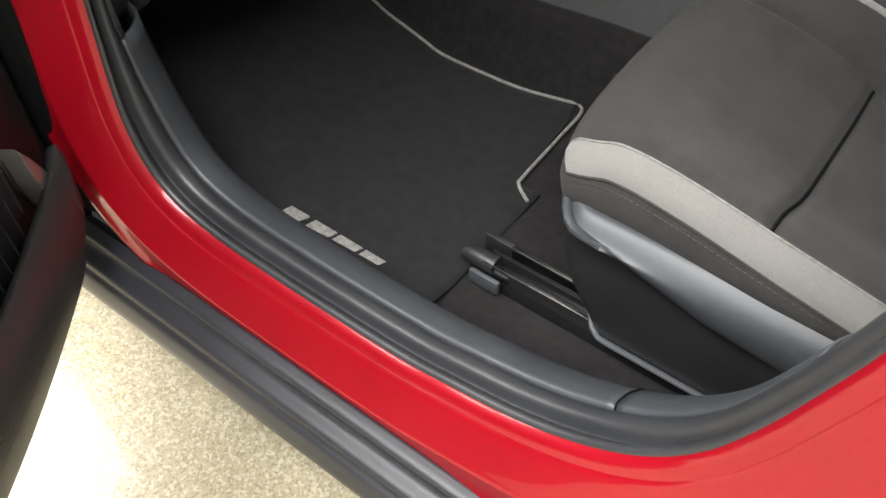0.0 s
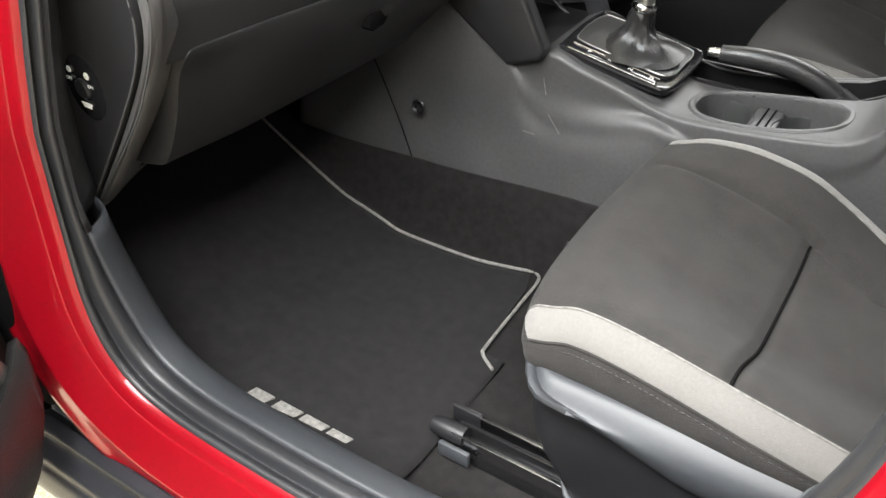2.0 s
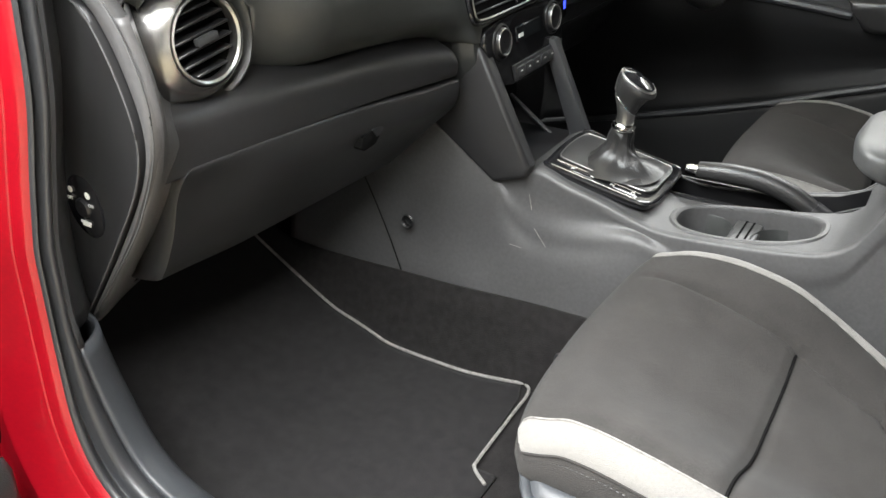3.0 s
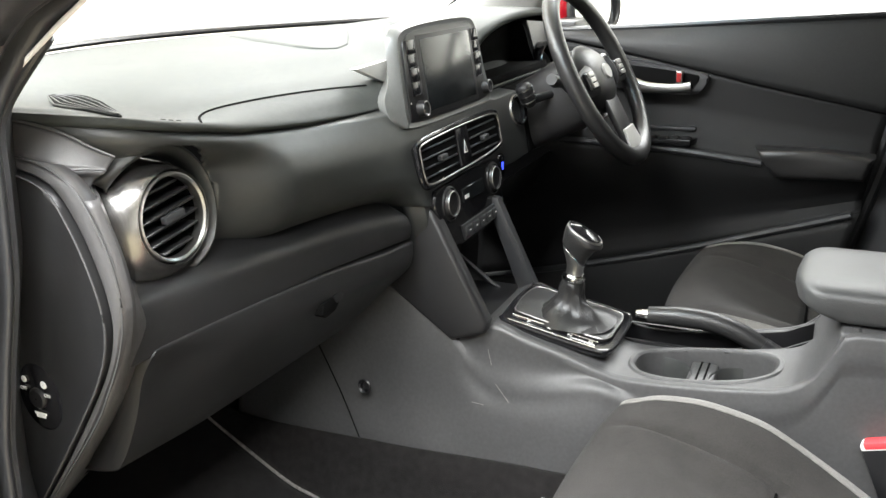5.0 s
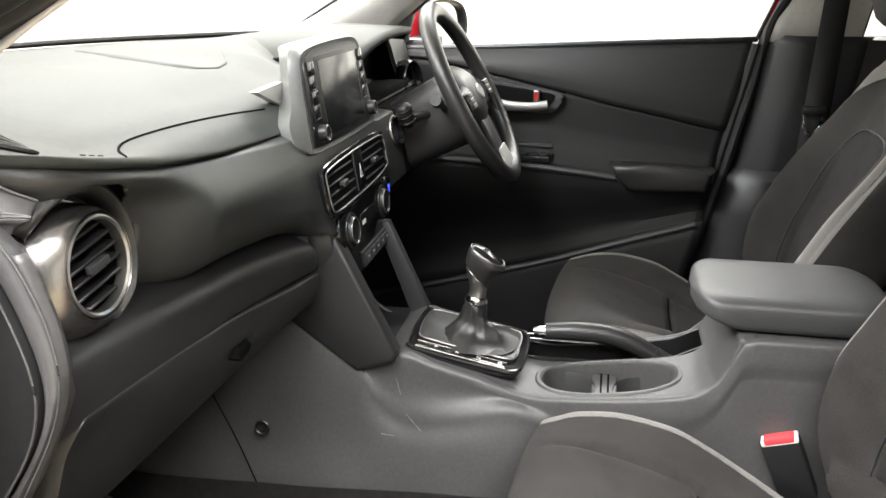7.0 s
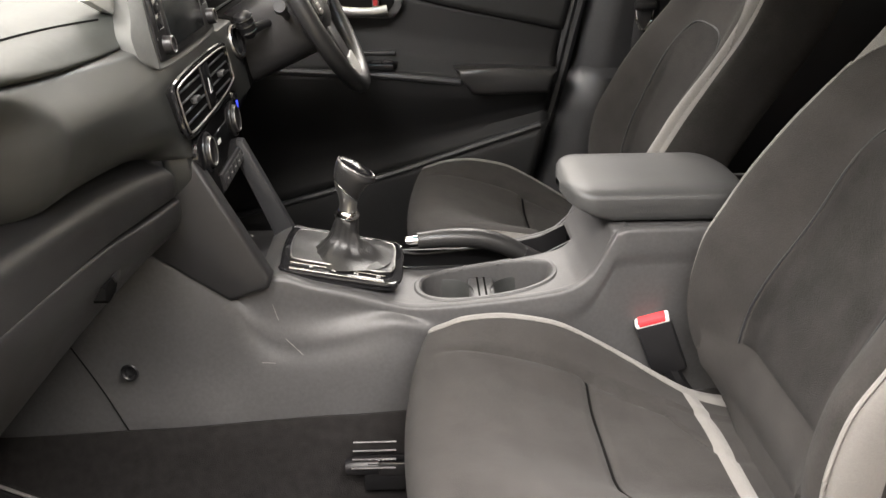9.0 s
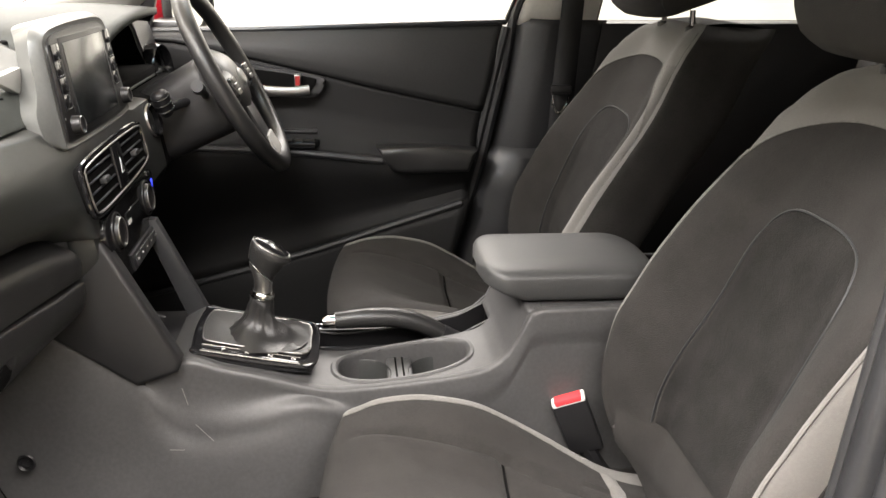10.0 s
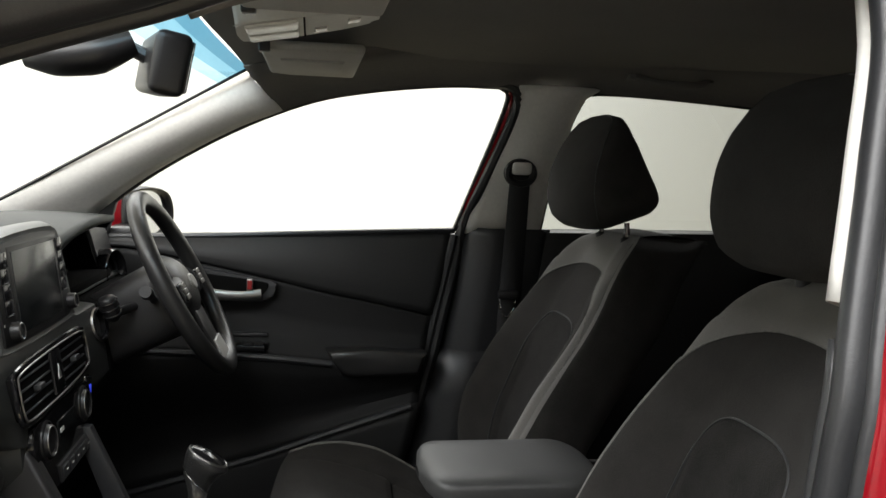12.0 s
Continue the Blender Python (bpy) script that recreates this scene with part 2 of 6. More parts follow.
def prism(outline, axis, a, b, r=0.003, seg=2, m=None):
    """An outline in the two other axes, given depth from a to b along one axis, with rounded edges."""
    def at(p, q):
        return {"x": (q, p[0], p[1]), "y": (p[0], q, p[1]), "z": (p[0], p[1], q)}[axis]
    bm = bmesh.new()
    lo, hi = [bm.verts.new(at(p, a)) for p in outline], [bm.verts.new(at(p, b)) for p in outline]
    n = len(outline)
    bm.faces.new(lo)
    bm.faces.new(list(reversed(hi)))
    rim = [bm.faces.new((lo[i], hi[i], hi[(i + 1) % n], lo[(i + 1) % n])) for i in range(n)]
    if r:
        edges = [e for e in bm.edges if (e.verts[0] in lo) == (e.verts[1] in lo)]
        bmesh.ops.bevel(bm, geom=edges, offset=r, segments=seg, profile=0.5, affect="EDGES", clamp_overlap=True)
    if m is not None:
        bm.transform(m)
    return bm


def lathe(profile, m, seg=32):
    """A profile of (radius, height) turned round the z axis of m."""
    rows = [[m @ Vector((r * math.cos(k * math.tau / seg), r * math.sin(k * math.tau / seg), h)) for k in range(seg)] for r, h in profile]
    return grid(rows, False, True, False)


def rings(circles, m, seg=40):
    """A skin over circles of (centre x, centre y, height, radius) in the pose m."""
    rows = [[m @ Vector((x + r * math.cos(k * math.tau / seg), y + r * math.sin(k * math.tau / seg), h)) for k in range(seg)] for x, y, h, r in circles]
    return grid(rows, False, True, False)


def aim(at, way, up=(0, 0, 1)):
    """A pose whose z axis points along way, its y axis as far as can be along up."""
    z = Vector(way).normalized()
    x = Vector(up).cross(z).normalized()
    y = z.cross(x)
    return Matrix.Translation(at) @ Matrix((x, y, z)).transposed().to_4x4()


def bend(x, xs, ys):
    """A smooth curve through the given values."""
    k = min(max(float(np.interp(x, xs, range(len(xs)))), 0), len(xs) - 1.0001)
    i = int(k)
    t = k - i
    p = [ys[max(i - 1, 0)], ys[i], ys[i + 1], ys[min(i + 2, len(ys) - 1)]]
    return 0.5 * (2 * p[1] + (p[2] - p[0]) * t + (2 * p[0] - 5 * p[1] + 4 * p[2] - p[3]) * t * t + (3 * p[1] - p[0] - 3 * p[2] + p[3]) * t ** 3)


def smooth(a, b, t):
    t = min(1, max(0, (t - a) / (b - a)))
    return t * t * (3 - 2 * t)


def text(name, words, m, size, mat, parent):
    c = bpy.data.curves.new(name, "FONT")
    c.body, c.size, c.extrude, c.align_x, c.align_y = words, size, 0.0002, "CENTER", "CENTER"
    tmp = bpy.data.objects.new(name, c)
    scene.collection.objects.link(tmp)
    bpy.context.view_layer.update()
    me = bpy.data.meshes.new_from_object(tmp.evaluated_get(bpy.context.evaluated_depsgraph_get()))
    bpy.data.objects.remove(tmp)
    bm = bmesh.new()
    bm.from_mesh(me)
    bm.transform(m)
    return part(name, bm, mat, parent, smooth=False)


# ---- studio room ----
tagged(part("ground", block(-5.2, 5.2, -4.6, 5.2, -0.06, 0.0, 0), FLOOR, smooth=False),
       "beige speckled resin studio floor", "floor", kind="structure")
for wname, box in (("wall_north", (-5.2, 5.2, 5.0, 5.2, 0, 3.6)), ("wall_south", (-5.2, 5.2, -4.6, -4.4, 0, 3.6)),
                   ("wall_west", (-5.2, -5.0, -4.4, 5.0, 0, 3.6)), ("wall_east", (5.0, 5.2, -4.4, 5.0, 0, 3.6))):
    if wname == "wall_south":
        # never in view; dark so that less light and reflection reach the car
        tagged(part(wname, block(*box, 0), GREYWALL, smooth=False), "unseen wall, made dark grey to cut fill light", "wall", kind="structure")
    else:
        tagged(part(wname, block(*box, 0), WALL, smooth=False), "plain white studio wall", "wall", kind="structure")
tagged(part("ceiling", block(-5.2, 5.2, -4.6, 5.2, 3.6, 3.7, 0), WALL, smooth=False), "plain white studio ceiling", "ceiling", kind="structure")

# ---- car body: door opening, pillars, roof, glass ----
body = thing("car_body", "red metallic hatchback body with open passenger doorway", "car", 0.1, 0, 0.0)

LOOP = spline([(-0.347, 0.78), (-0.359, 0.67), (-0.356, 0.56), (-0.322, 0.480), (-0.25, 0.444), (-0.12, 0.435), (0.05, 0.438), (0.127, 0.449), (0.196, 0.463), (0.257, 0.485),
               (0.31, 0.517), (0.350, 0.556), (0.380, 0.602), (0.402, 0.655), (0.421, 0.715), (0.446, 0.81), (0.466, 0.93), (0.482, 1.03), (0.500, 1.12), (0.538, 1.25), (0.566, 1.36), (0.545, 1.430), (0.36, 1.420),
               (0.13, 1.368), (0.044, 1.337), (-0.070, 1.294), (-0.205, 1.222), (-0.266, 1.186), (-0.304, 1.12), (-0.306, 1.04), (-0.310, 0.96), (-0.330, 0.87), (-0.347, 0.78)], 169)[:-1]
NL = len(LOOP)


def side_y(z):
    return -0.763 + 0.10 * max(0, z - 0.8) + 0.25 * max(0, z - 1.1)


def around(k, n, dy):
    """A point off the doorway's edge: n outwards in the door's plane, dy across the car."""
    m = len(LOOP)
    p, q, r = LOOP[k % m], LOOP[(k - 2) % m], LOOP[(k + 2) % m]
    t = Vector((r[0] - q[0], r[1] - q[1])).normalized()
    x, z = p[0] + t.y * n, p[1] - t.x * n
    slim = smooth(0.50, 0.72, p[1]) * (1 - smooth(1.08, 1.18, p[1])) * (1 - smooth(-0.20, -0.10, p[0]))
    dy -= slim * math.copysign(min(0.5 * abs(dy), 0.015), dy)
    return Vector((x - 0.010 * slim, side_y(p[1]) + dy, z))


def swept(profile, k0, k1, closed=False, scale=lambda k: 1.0):
    ks = range(len(LOOP)) if closed else range(k0, k1 + 1)
    pr = spline(profile, len(profile) * 3)
    return grid([[around(k, a * scale(k), b) for a, b in pr] for k in ks], closed, False)


def near(x, z):
    """The number of the doorway point nearest to x, z."""
    return min(range(NL), key=lambda k: math.hypot(LOOP[k][0] - x, LOOP[k][1] - z))


K_FRONT, K_SEAM, K_REAR, K_WAIST, K_TOP = near(-0.359, 0.66), near(0.285, 0.50), near(0.437, 0.71), near(0.504, 1.135), near(0.556, 1.405)
K_BEND = near(-0.282, 1.168)
part("door_frame_panel", swept([(-0.004, -0.016), (-0.006, -0.026), (-0.002, -0.035), (0.006, -0.040), (0.009, -0.0415), (0.012, -0.0445), (0.030, -0.056), (0.050, -0.0685), (0.056, -0.072), (0.062, -0.0725), (0.080, -0.0735), (0.095, -0.078)],
     0, 0, True), RED, body, "glossy red painted door frame", thick=0.003)
part("door_seal", swept([(0.010, 0.020), (-0.005, 0.018), (-0.013, 0.008), (-0.012, -0.003), (-0.003, -0.008), (0.001, -0.011), (-0.003, -0.015), (-0.010, -0.021), (-0.006, -0.028), (0.006, -0.027)],
     0, 0, True), RUBBER, body, "black double-lipped rubber weatherstrip", thick=0.004)
part("door_seal", swept([(0.004, -0.012), (-0.006, -0.018), (-0.010, -0.030), (-0.006, -0.044), (0.006, -0.054), (0.016, -0.056)], K_TOP, K_BEND), RUBBER, body, "black upper weatherstrip", thick=0.003)
part("fixing_plug", lathe([(0.001, 0.004), (0.010, 0.004), (0.0135, 0.001), (0.0135, -0.004)], aim((-0.412, -0.832, 0.762), (0.35, -1, 0.1)), 20), BLACK, body, "round black plug in the red pillar")
# inner trims round the doorway
SILL = [(0.004, 0.016), (-0.008, 0.020), (-0.008, 0.030), (-0.002, 0.046), (0.012, 0.064), (0.036, 0.074), (0.09, 0.080)]
part("sill_trim", swept(SILL, K_FRONT, K_SEAM), SCUFF, body, "slate grey plastic sill trim", thick=0.004)
part("sill_trim", swept(SILL, K_SEAM, K_REAR), SCUFF, body, "slate grey plastic sill trim", thick=0.004)
part("trim_joint", tube([around(K_SEAM, p[0] - 0.0005, p[1]) for p in spline(SILL[:6], 14)], 0.0013, 5), VOID, body, "thin joint in the sill trim")
part("pillar_trim", swept([(0.004, 0.016), (-0.006, 0.020), (-0.004, 0.030), (0.014, 0.044), (0.05, 0.055), (0.12, 0.065)], K_REAR + 1, K_WAIST), TRIM, body, "charcoal lower pillar trim", thick=0.004)
part("pillar_trim", swept([(0.004, 0.016), (-0.006, 0.022), (-0.004, 0.030), (0.012, 0.038), (0.05, 0.050), (0.10, 0.055)], K_WAIST + 1, K_TOP), PILLAR, body, "pale upper pillar trim", thick=0.004)
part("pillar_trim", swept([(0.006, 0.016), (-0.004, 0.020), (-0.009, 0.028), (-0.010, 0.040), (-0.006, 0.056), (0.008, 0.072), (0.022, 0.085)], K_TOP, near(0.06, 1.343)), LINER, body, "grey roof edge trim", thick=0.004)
part("pillar_trim", grid([[around(k, a, c) for a, c in spline([(0.006, 0.016), (-0.006, 0.019), (-0.004, 0.026), (0.010, 0.030), (0.02, 0.031), (0.035, 0.060), (0.06, 0.085)], 21)] for k in list(range(K_BEND, NL)) + list(range(0, K_FRONT + 1))]), TRIM, body, "charcoal front pillar trim", thick=0.004)
# sill cladding and floor pan
part("sill_cladding", grid([[Vector((x, y, z)) for y, z in spline([(-0.836, 0.373), (-0.850, 0.370), (-0.855, 0.364), (-0.853, 0.356), (-0.858, 0.350), (-0.872, 0.346), (-0.877, 0.340), (-0.876, 0.330), (-0.884, 0.322), (-0.889, 0.295), (-0.876, 0.275), (-0.80, 0.25)], 44)]
                            for x in (-1.0, -0.6, -0.3, 0, 0.3, 0.6, 1.2)]), CLAD, body, "black textured plastic sill cladding", thick=0.004)
part("floor_pan", block(-1.0, 1.72, -0.80, 0.80, 0.22, 0.30, 0.01), BLACK, body, "black underfloor")


def line(pts):
    xs, vs = [p[0] for p in pts], [p[1] for p in pts]
    return lambda x: float(np.interp(x, xs, vs))


def far_y(z):
    return 0.745 - 0.33 * max(0, z - 1.08)


WIN = [(-0.35, 1.090), (-0.21, 1.199), (-0.036, 1.301), (0.13, 1.372), (0.264, 1.403), (0.426, 1.423), (0.54, 1.426)]
EDGE = [(-0.64, 1.070), (-0.483, 1.149), (-0.262, 1.273), (-0.10, 1.363), (0.011, 1.424), (0.05, 1.44)]


def pillar_sheet(sign):
    a, b = spline([(x, z) for x, z in WIN[:3]] + [(0.083, 1.353)], 16), spline(EDGE[:5], 16)
    rows = []
    for p, q in zip(a, b):
        r = []
        for j in range(9):
            t = j / 8
            x, z = p[0] + (q[0] - p[0]) * t, p[1] + (q[1] - p[1]) * t
            y = (far_y(p[1]) - 0.012) * (1 - t) + 0.625 * t - 0.025 * math.sin(math.pi * t)
            r.append(Vector((x, sign * y, z)))
        rows.append(r)
    return grid(rows)


part("pillar_trim", pillar_sheet(1), PILLAR, body, "pale grey front pillar trim", thick=0.004)
part("pillar_trim", pillar_sheet(-1), PILLAR, body, "pale grey front pillar trim", thick=0.004)


def base_x(y):
    return -0.95 + 0.385 * (y / 0.62) ** 2


def screen_at(u, v):
    y = (v * 2 - 1)
    lo = Vector((base_x(y * 0.63), y * 0.63, 1.107))
    hi = Vector((0.013 - 0.036 * (1 - y * y), y * 0.60, 1.435 + 0.016 * (1 - y * y)))
    p = lo.lerp(hi, u)
    p.z += 0.035 * math.sin(math.pi * u) * (1 - y * y)
    return p


w = part("windscreen", sheet(screen_at, 16, 16, 0.0, 0.86), CLEAR, body, "clear laminated windscreen")
w.visible_shadow = False
for i, tinted in enumerate(BANDS):
    w = part("shade_band", sheet(screen_at, 3, 16, 0.86 + 0.035 * i, 0.895 + 0.035 * i), tinted, body, "blue-tinted windscreen shade band")
    w.visible_shadow = False
part("windscreen_surround", tube([screen_at(0.0, v / 16) + Vector((0, 0, -0.002)) for v in range(17)], 0.011, 8, flat=0.6), BLACK, body, "black windscreen base seal")
for v in (0.0, 1.0):
    part("windscreen_surround", tube([screen_at(u / 12, v) for u in range(13)], 0.0035, 6), BLACK, body, "black windscreen edge seal")


def liner(u, v):
    y = -0.66 + 1.32 * v
    x0 = 0.013 - 0.036 * max(0, 1 - (y / 0.6) ** 2)
    x = x0 + (1.72 - x0) * u
    e = abs(y) / 0.66
    z = 1.475 - 0.040 * e ** 4 + 0.012 * math.sin(min(1, u * 3) * math.pi / 2) - 0.10 * max(0, u - 0.5) ** 2
    if u < 0.06:
        z -= 0.02 * (1 - u / 0.06)
    return Vector((x, y, z))


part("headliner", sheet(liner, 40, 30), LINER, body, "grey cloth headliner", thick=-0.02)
part("roof_panel", sheet(lambda u, v: liner(u, v) + Vector((0, 0, 0.05)), 20, 20), RED, body, "red roof skin", thick=0.002)
# far roof rail between side windows and headliner
rail = spline([(0.083, 1.353)] + WIN[3:] + [(0.66, 1.427), (0.80, 1.424), (1.169, 1.410), (1.6, 1.38)], 30)
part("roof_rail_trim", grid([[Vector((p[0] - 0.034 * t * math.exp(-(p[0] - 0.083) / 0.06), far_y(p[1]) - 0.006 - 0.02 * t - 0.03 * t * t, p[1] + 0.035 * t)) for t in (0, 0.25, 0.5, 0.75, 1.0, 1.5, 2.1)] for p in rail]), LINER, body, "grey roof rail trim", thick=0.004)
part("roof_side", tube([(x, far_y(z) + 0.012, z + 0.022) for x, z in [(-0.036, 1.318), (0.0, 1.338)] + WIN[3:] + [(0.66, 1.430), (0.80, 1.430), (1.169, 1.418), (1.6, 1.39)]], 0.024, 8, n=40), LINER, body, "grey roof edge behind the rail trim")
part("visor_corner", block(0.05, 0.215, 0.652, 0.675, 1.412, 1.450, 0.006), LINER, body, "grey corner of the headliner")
# far B pillar: upper pale trim and lower dark trim
part("pillar_trim", grid([[Vector((xa + (xb - xa) * t, far_y(z) - 0.008 - 0.022 * math.sin(math.pi * t), z)) for t in [i / 8 for i in range(9)]]
     for z, xa, xb in ((1.09, 0.508, 0.690), (1.15, 0.522, 0.695), (1.22, 0.546, 0.704), (1.30, 0.574, 0.720), (1.37, 0.593, 0.738), (1.41, 0.601, 0.757), (1.432, 0.600, 0.79))]), PILLAR, body, "pale upper centre pillar trim", thick=0.004)
part("pillar_trim", grid([[Vector((xa + (xb - xa) * t, 0.735 - 0.045 * smooth(0, 0.3, t) - (0.0 if z > 0.80 else 0.02) + 0.02 * t, z)) for t in [i / 8 for i in range(9)]]
     for z, xa, xb in ((1.104, 0.512, 0.712), (1.085, 0.508, 0.705), (1.0, 0.497, 0.70), (0.90, 0.478, 0.69), (0.81, 0.462, 0.69), (0.79, 0.452, 0.69), (0.70, 0.428, 0.68), (0.55, 0.385, 0.66), (0.42, 0.34, 0.62), (0.33, 0.31, 0.60))]), TRIM, body, "charcoal lower centre pillar trim", thick=0.004)
part("door_seal", tube([(0.52, 0.630, 1.436), (0.580, 0.628, 1.430), (0.601, 0.632, 1.405), (0.592, 0.648, 1.35), (0.569, 0.672, 1.282), (0.534, 0.702, 1.189), (0.502, 0.735, 1.10), (0.472, 0.725, 0.95), (0.440, 0.722, 0.80), (0.40, 0.715, 0.65), (0.34, 0.70, 0.45)], 0.012, 8, n=40), RUBBER, body, "black rubber weatherstrip")
part("door_jamb", prism([(0.24, 0.30), (0.42, 0.30), (0.50, 0.70), (0.58, 1.085), (0.47, 1.085), (0.40, 0.80), (0.33, 0.55)], "y", 0.748, 0.80, 0.004), BLACK, body, "dark door jamb")
part("frame_edge", tube([(0.572, 0.640, 1.424), (0.588, 0.642, 1.402), (0.578, 0.657, 1.35), (0.556, 0.682, 1.282), (0.521, 0.712, 1.189), (0.489, 0.745, 1.10)], 0.007, 8, n=30), RED, body, "red painted window frame edge")
part("window_frame", tube([(x, far_y(z) + 0.004, z) for x, z in WIN + [(0.565, 1.423), (0.580, 1.404), (0.562, 1.33), (0.52, 1.20), (0.486, 1.095)]], 0.006, 6, n=60), BLACK, body, "thin black window channel")
w = part("side_window", grid([[Vector((x, far_y(z) + 0.012, z)) for z in (1.06, 1.20, 1.32, 1.43)] for x in (-0.40, 0, 0.3, 0.60)]), CLEAR, body, "clear side window glass")
w.visible_shadow = False
w = part("rear_side_window", grid([[Vector((x, far_y(z) + 0.012, z)) for z in (1.08, 1.20, 1.32, 1.43)] for x in (0.68, 1.0, 1.3, 1.6)]), PRIVACY, body, "tinted rear side window glass")
w.visible_shadow = False
part("rear_window_frame", tube([(0.692, far_y(1.1), 1.10), (0.704, far_y(1.22), 1.22), (0.722, far_y(1.31), 1.31), (0.743, far_y(1.385), 1.385), (0.79, far_y(1.42), 1.424), (1.169, far_y(1.41), 1.410), (1.50, far_y(1.38), 1.38)], 0.008, 6, n=40), BLACK, body, "black rear window channel")
# rear doors, tail and firewall that close the cabin
part("rear_door_panel", prism([(0.60, 0.33), (1.6, 0.33), (1.6, 1.112), (0.70, 1.10)], "y", 0.70, 0.80, 0.01), BLACK, body, "black rear door lining")
part("rear_door_panel", prism([(0.62, 0.33), (1.6, 0.33), (1.6, 1.10), (0.62, 1.06)], "y", -0.86, -0.72, 0.02), RED, body, "red rear door")
w = part("rear_side_window", grid([[Vector((x, -far_y(z) - 0.012, z)) for z in (1.06, 1.20, 1.32, 1.43)] for x in (0.60, 1.0, 1.3, 1.6)]), PRIVACY, body, "tinted rear side window glass")
w.visible_shadow = False
part("tail_panel", block(1.62, 1.72, -0.75, 0.75, 0.3, 1.42, 0.03), BLACK, body, "dark tail closing panel")
# footwell shade is put into the firewall's near-black colour
part("firewall", block(-1.04, -0.94, -0.78, 0.78, 0.28, 1.06, 0.02), VOID, body, "firewall, near-black for the footwell shade")
part("far_sill", block(-1.0, 1.6, 0.70, 0.86, 0.28, 0.40, 0.02), BLACK, body, "black far sill")
part("far_cowl", block(-1.0, -0.42, 0.70, 0.86, 0.38, 1.07, 0.03), BLACK, body, "dark cowl side")
# near cowl side also carries the footwell shade in its colour
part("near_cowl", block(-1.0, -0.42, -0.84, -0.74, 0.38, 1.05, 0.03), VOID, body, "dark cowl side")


# carpet: footwell floor that rises to the tunnel
def toe(x):
    """How far the footwell floor climbs towards the firewall."""
    return 0.52 * (max(0, -0.385 - x) + 0.03 * math.exp(-((x + 0.385) / 0.04) ** 2))


def carpet(u, v):
    x, y = -0.98 + 2.5 * u, -0.70 + 0.545 * v
    low = 0.325 + toe(x)
    z = low + max(0.0, 0.482 + 0.06 * x - low) * smooth(-0.200, -0.150, y) + 0.003 * noise.noise(Vector((x * 9, y * 9, 0)))
    return Vector((x, y, z))


part("carpet", sheet(carpet, 90, 40), CARPET, body, "black needle-felt carpet", thick=-0.01)
part("carpet", sheet(lambda u, v: Vector((carpet(u, v).x, -carpet(u, v).y, carpet(u, v).z)), 60, 20), CARPET, body, "black needle-felt carpet", thick=0.01)

# ---- floor mat ----
MAT_IN = spline([(-0.80, -0.195), (-0.70, -0.205), (-0.61, -0.212), (-0.50, -0.217), (-0.40, -0.219), (-0.30, -0.223), (-0.18, -0.221), (-0.115, -0.210), (-0.068, -0.198)], 48)
floor_mat = thing("floor_mat", "black velour floor mat with grey stitched edging lying on carpet", "floor mat", -0.4, -0.4, 0.335)


def mat_z(x, y):
    return 0.341 + toe(x) + 0.012 * smooth(-0.60, -0.675, y)


NU, NV = 60, 36
inner, outer = line([(p[0], p[1]) for p in MAT_IN]), line([(-0.80, -0.40), (-0.72, -0.50), (-0.66, -0.56), (-0.58, -0.61), (-0.45, -0.655), (-0.30, -0.668), (-0.10, -0.668), (-0.008, -0.655)])
rows = []
for i in range(NU + 1):
    x = -0.80 + 0.793 * i / NU
    rows.append([])
    for j in range(NV + 1):
        yi = inner(x) if x < -0.072 else (-0.20 - (x + 0.072) * 2.8 if x < -0.047 else -0.402)
        y = yi + (outer(x) - yi) * j / NV
        rows[-1].append(Vector((x, y, mat_z(x, y) + 0.0025 * noise.noise(Vector((x * 7, y * 7, 3))))))
pile = part("velour", grid(rows), MAT, floor_mat, "black velour pile", thick=0.006)
stitch = [(p[0], p[1]) for p in MAT_IN]
part("edging", tube([(x, y, mat_z(x, y) + 0.003) for x, y in stitch], 0.0028, 6), THREAD, floor_mat, "grey overlocked edging")
part("edging", tube([(x, y, mat_z(x, y) + 0.003) for x, y in ((-0.068, -0.196), (-0.052, -0.215), (-0.049, -0.28), (-0.045, -0.385), (-0.040, -0.407), (-0.012, -0.427))], 0.0028, 6, n=30), THREAD, floor_mat, "grey overlocked edging")
# plain slanted bars where a badge is sewn along the outer edge
for k, w in enumerate((0.034, 0.040, 0.040, 0.034)):
    x0 = -0.274 + 0.046 * k
    part("badge_bar", prism([(x0, -0.656), (x0 + w, -0.656), (x0 + w + 0.005, -0.638), (x0 + 0.005, -0.638)], "z", mat_z(-0.2, -0.64) - 0.002, mat_z(-0.2, -0.64) + 0.004, 0.001), THREAD, floor_mat, "grey embroidered bar")

# ---- dashboard ----
dash = thing("dashboard", "dark grey moulded dashboard with soft-touch top pad", "dashboard", -0.45, 0, 0.65)


def crease_z(y):
    return float(np.interp(y, [-0.672, -0.66, -0.642, -0.612, -0.587, -0.554, -0.464, -0.412, -0.33, -0.218, -0.134, 0.1, 0.2, 0.7], [1.096, 1.094, 1.090, 1.084, 1.078, 1.071, 1.053, 1.046, 1.037, 1.029, 1.025, 1.02, 0.995, 0.995]))


def fold_z(y):
    return float(np.interp(y, [-0.72, -0.53, -0.4, -0.3, -0.22, -0.125, 0.0, 0.7], [0.912, 0.905, 0.896, 0.889, 0.883, 0.868, 0.862, 0.862]))


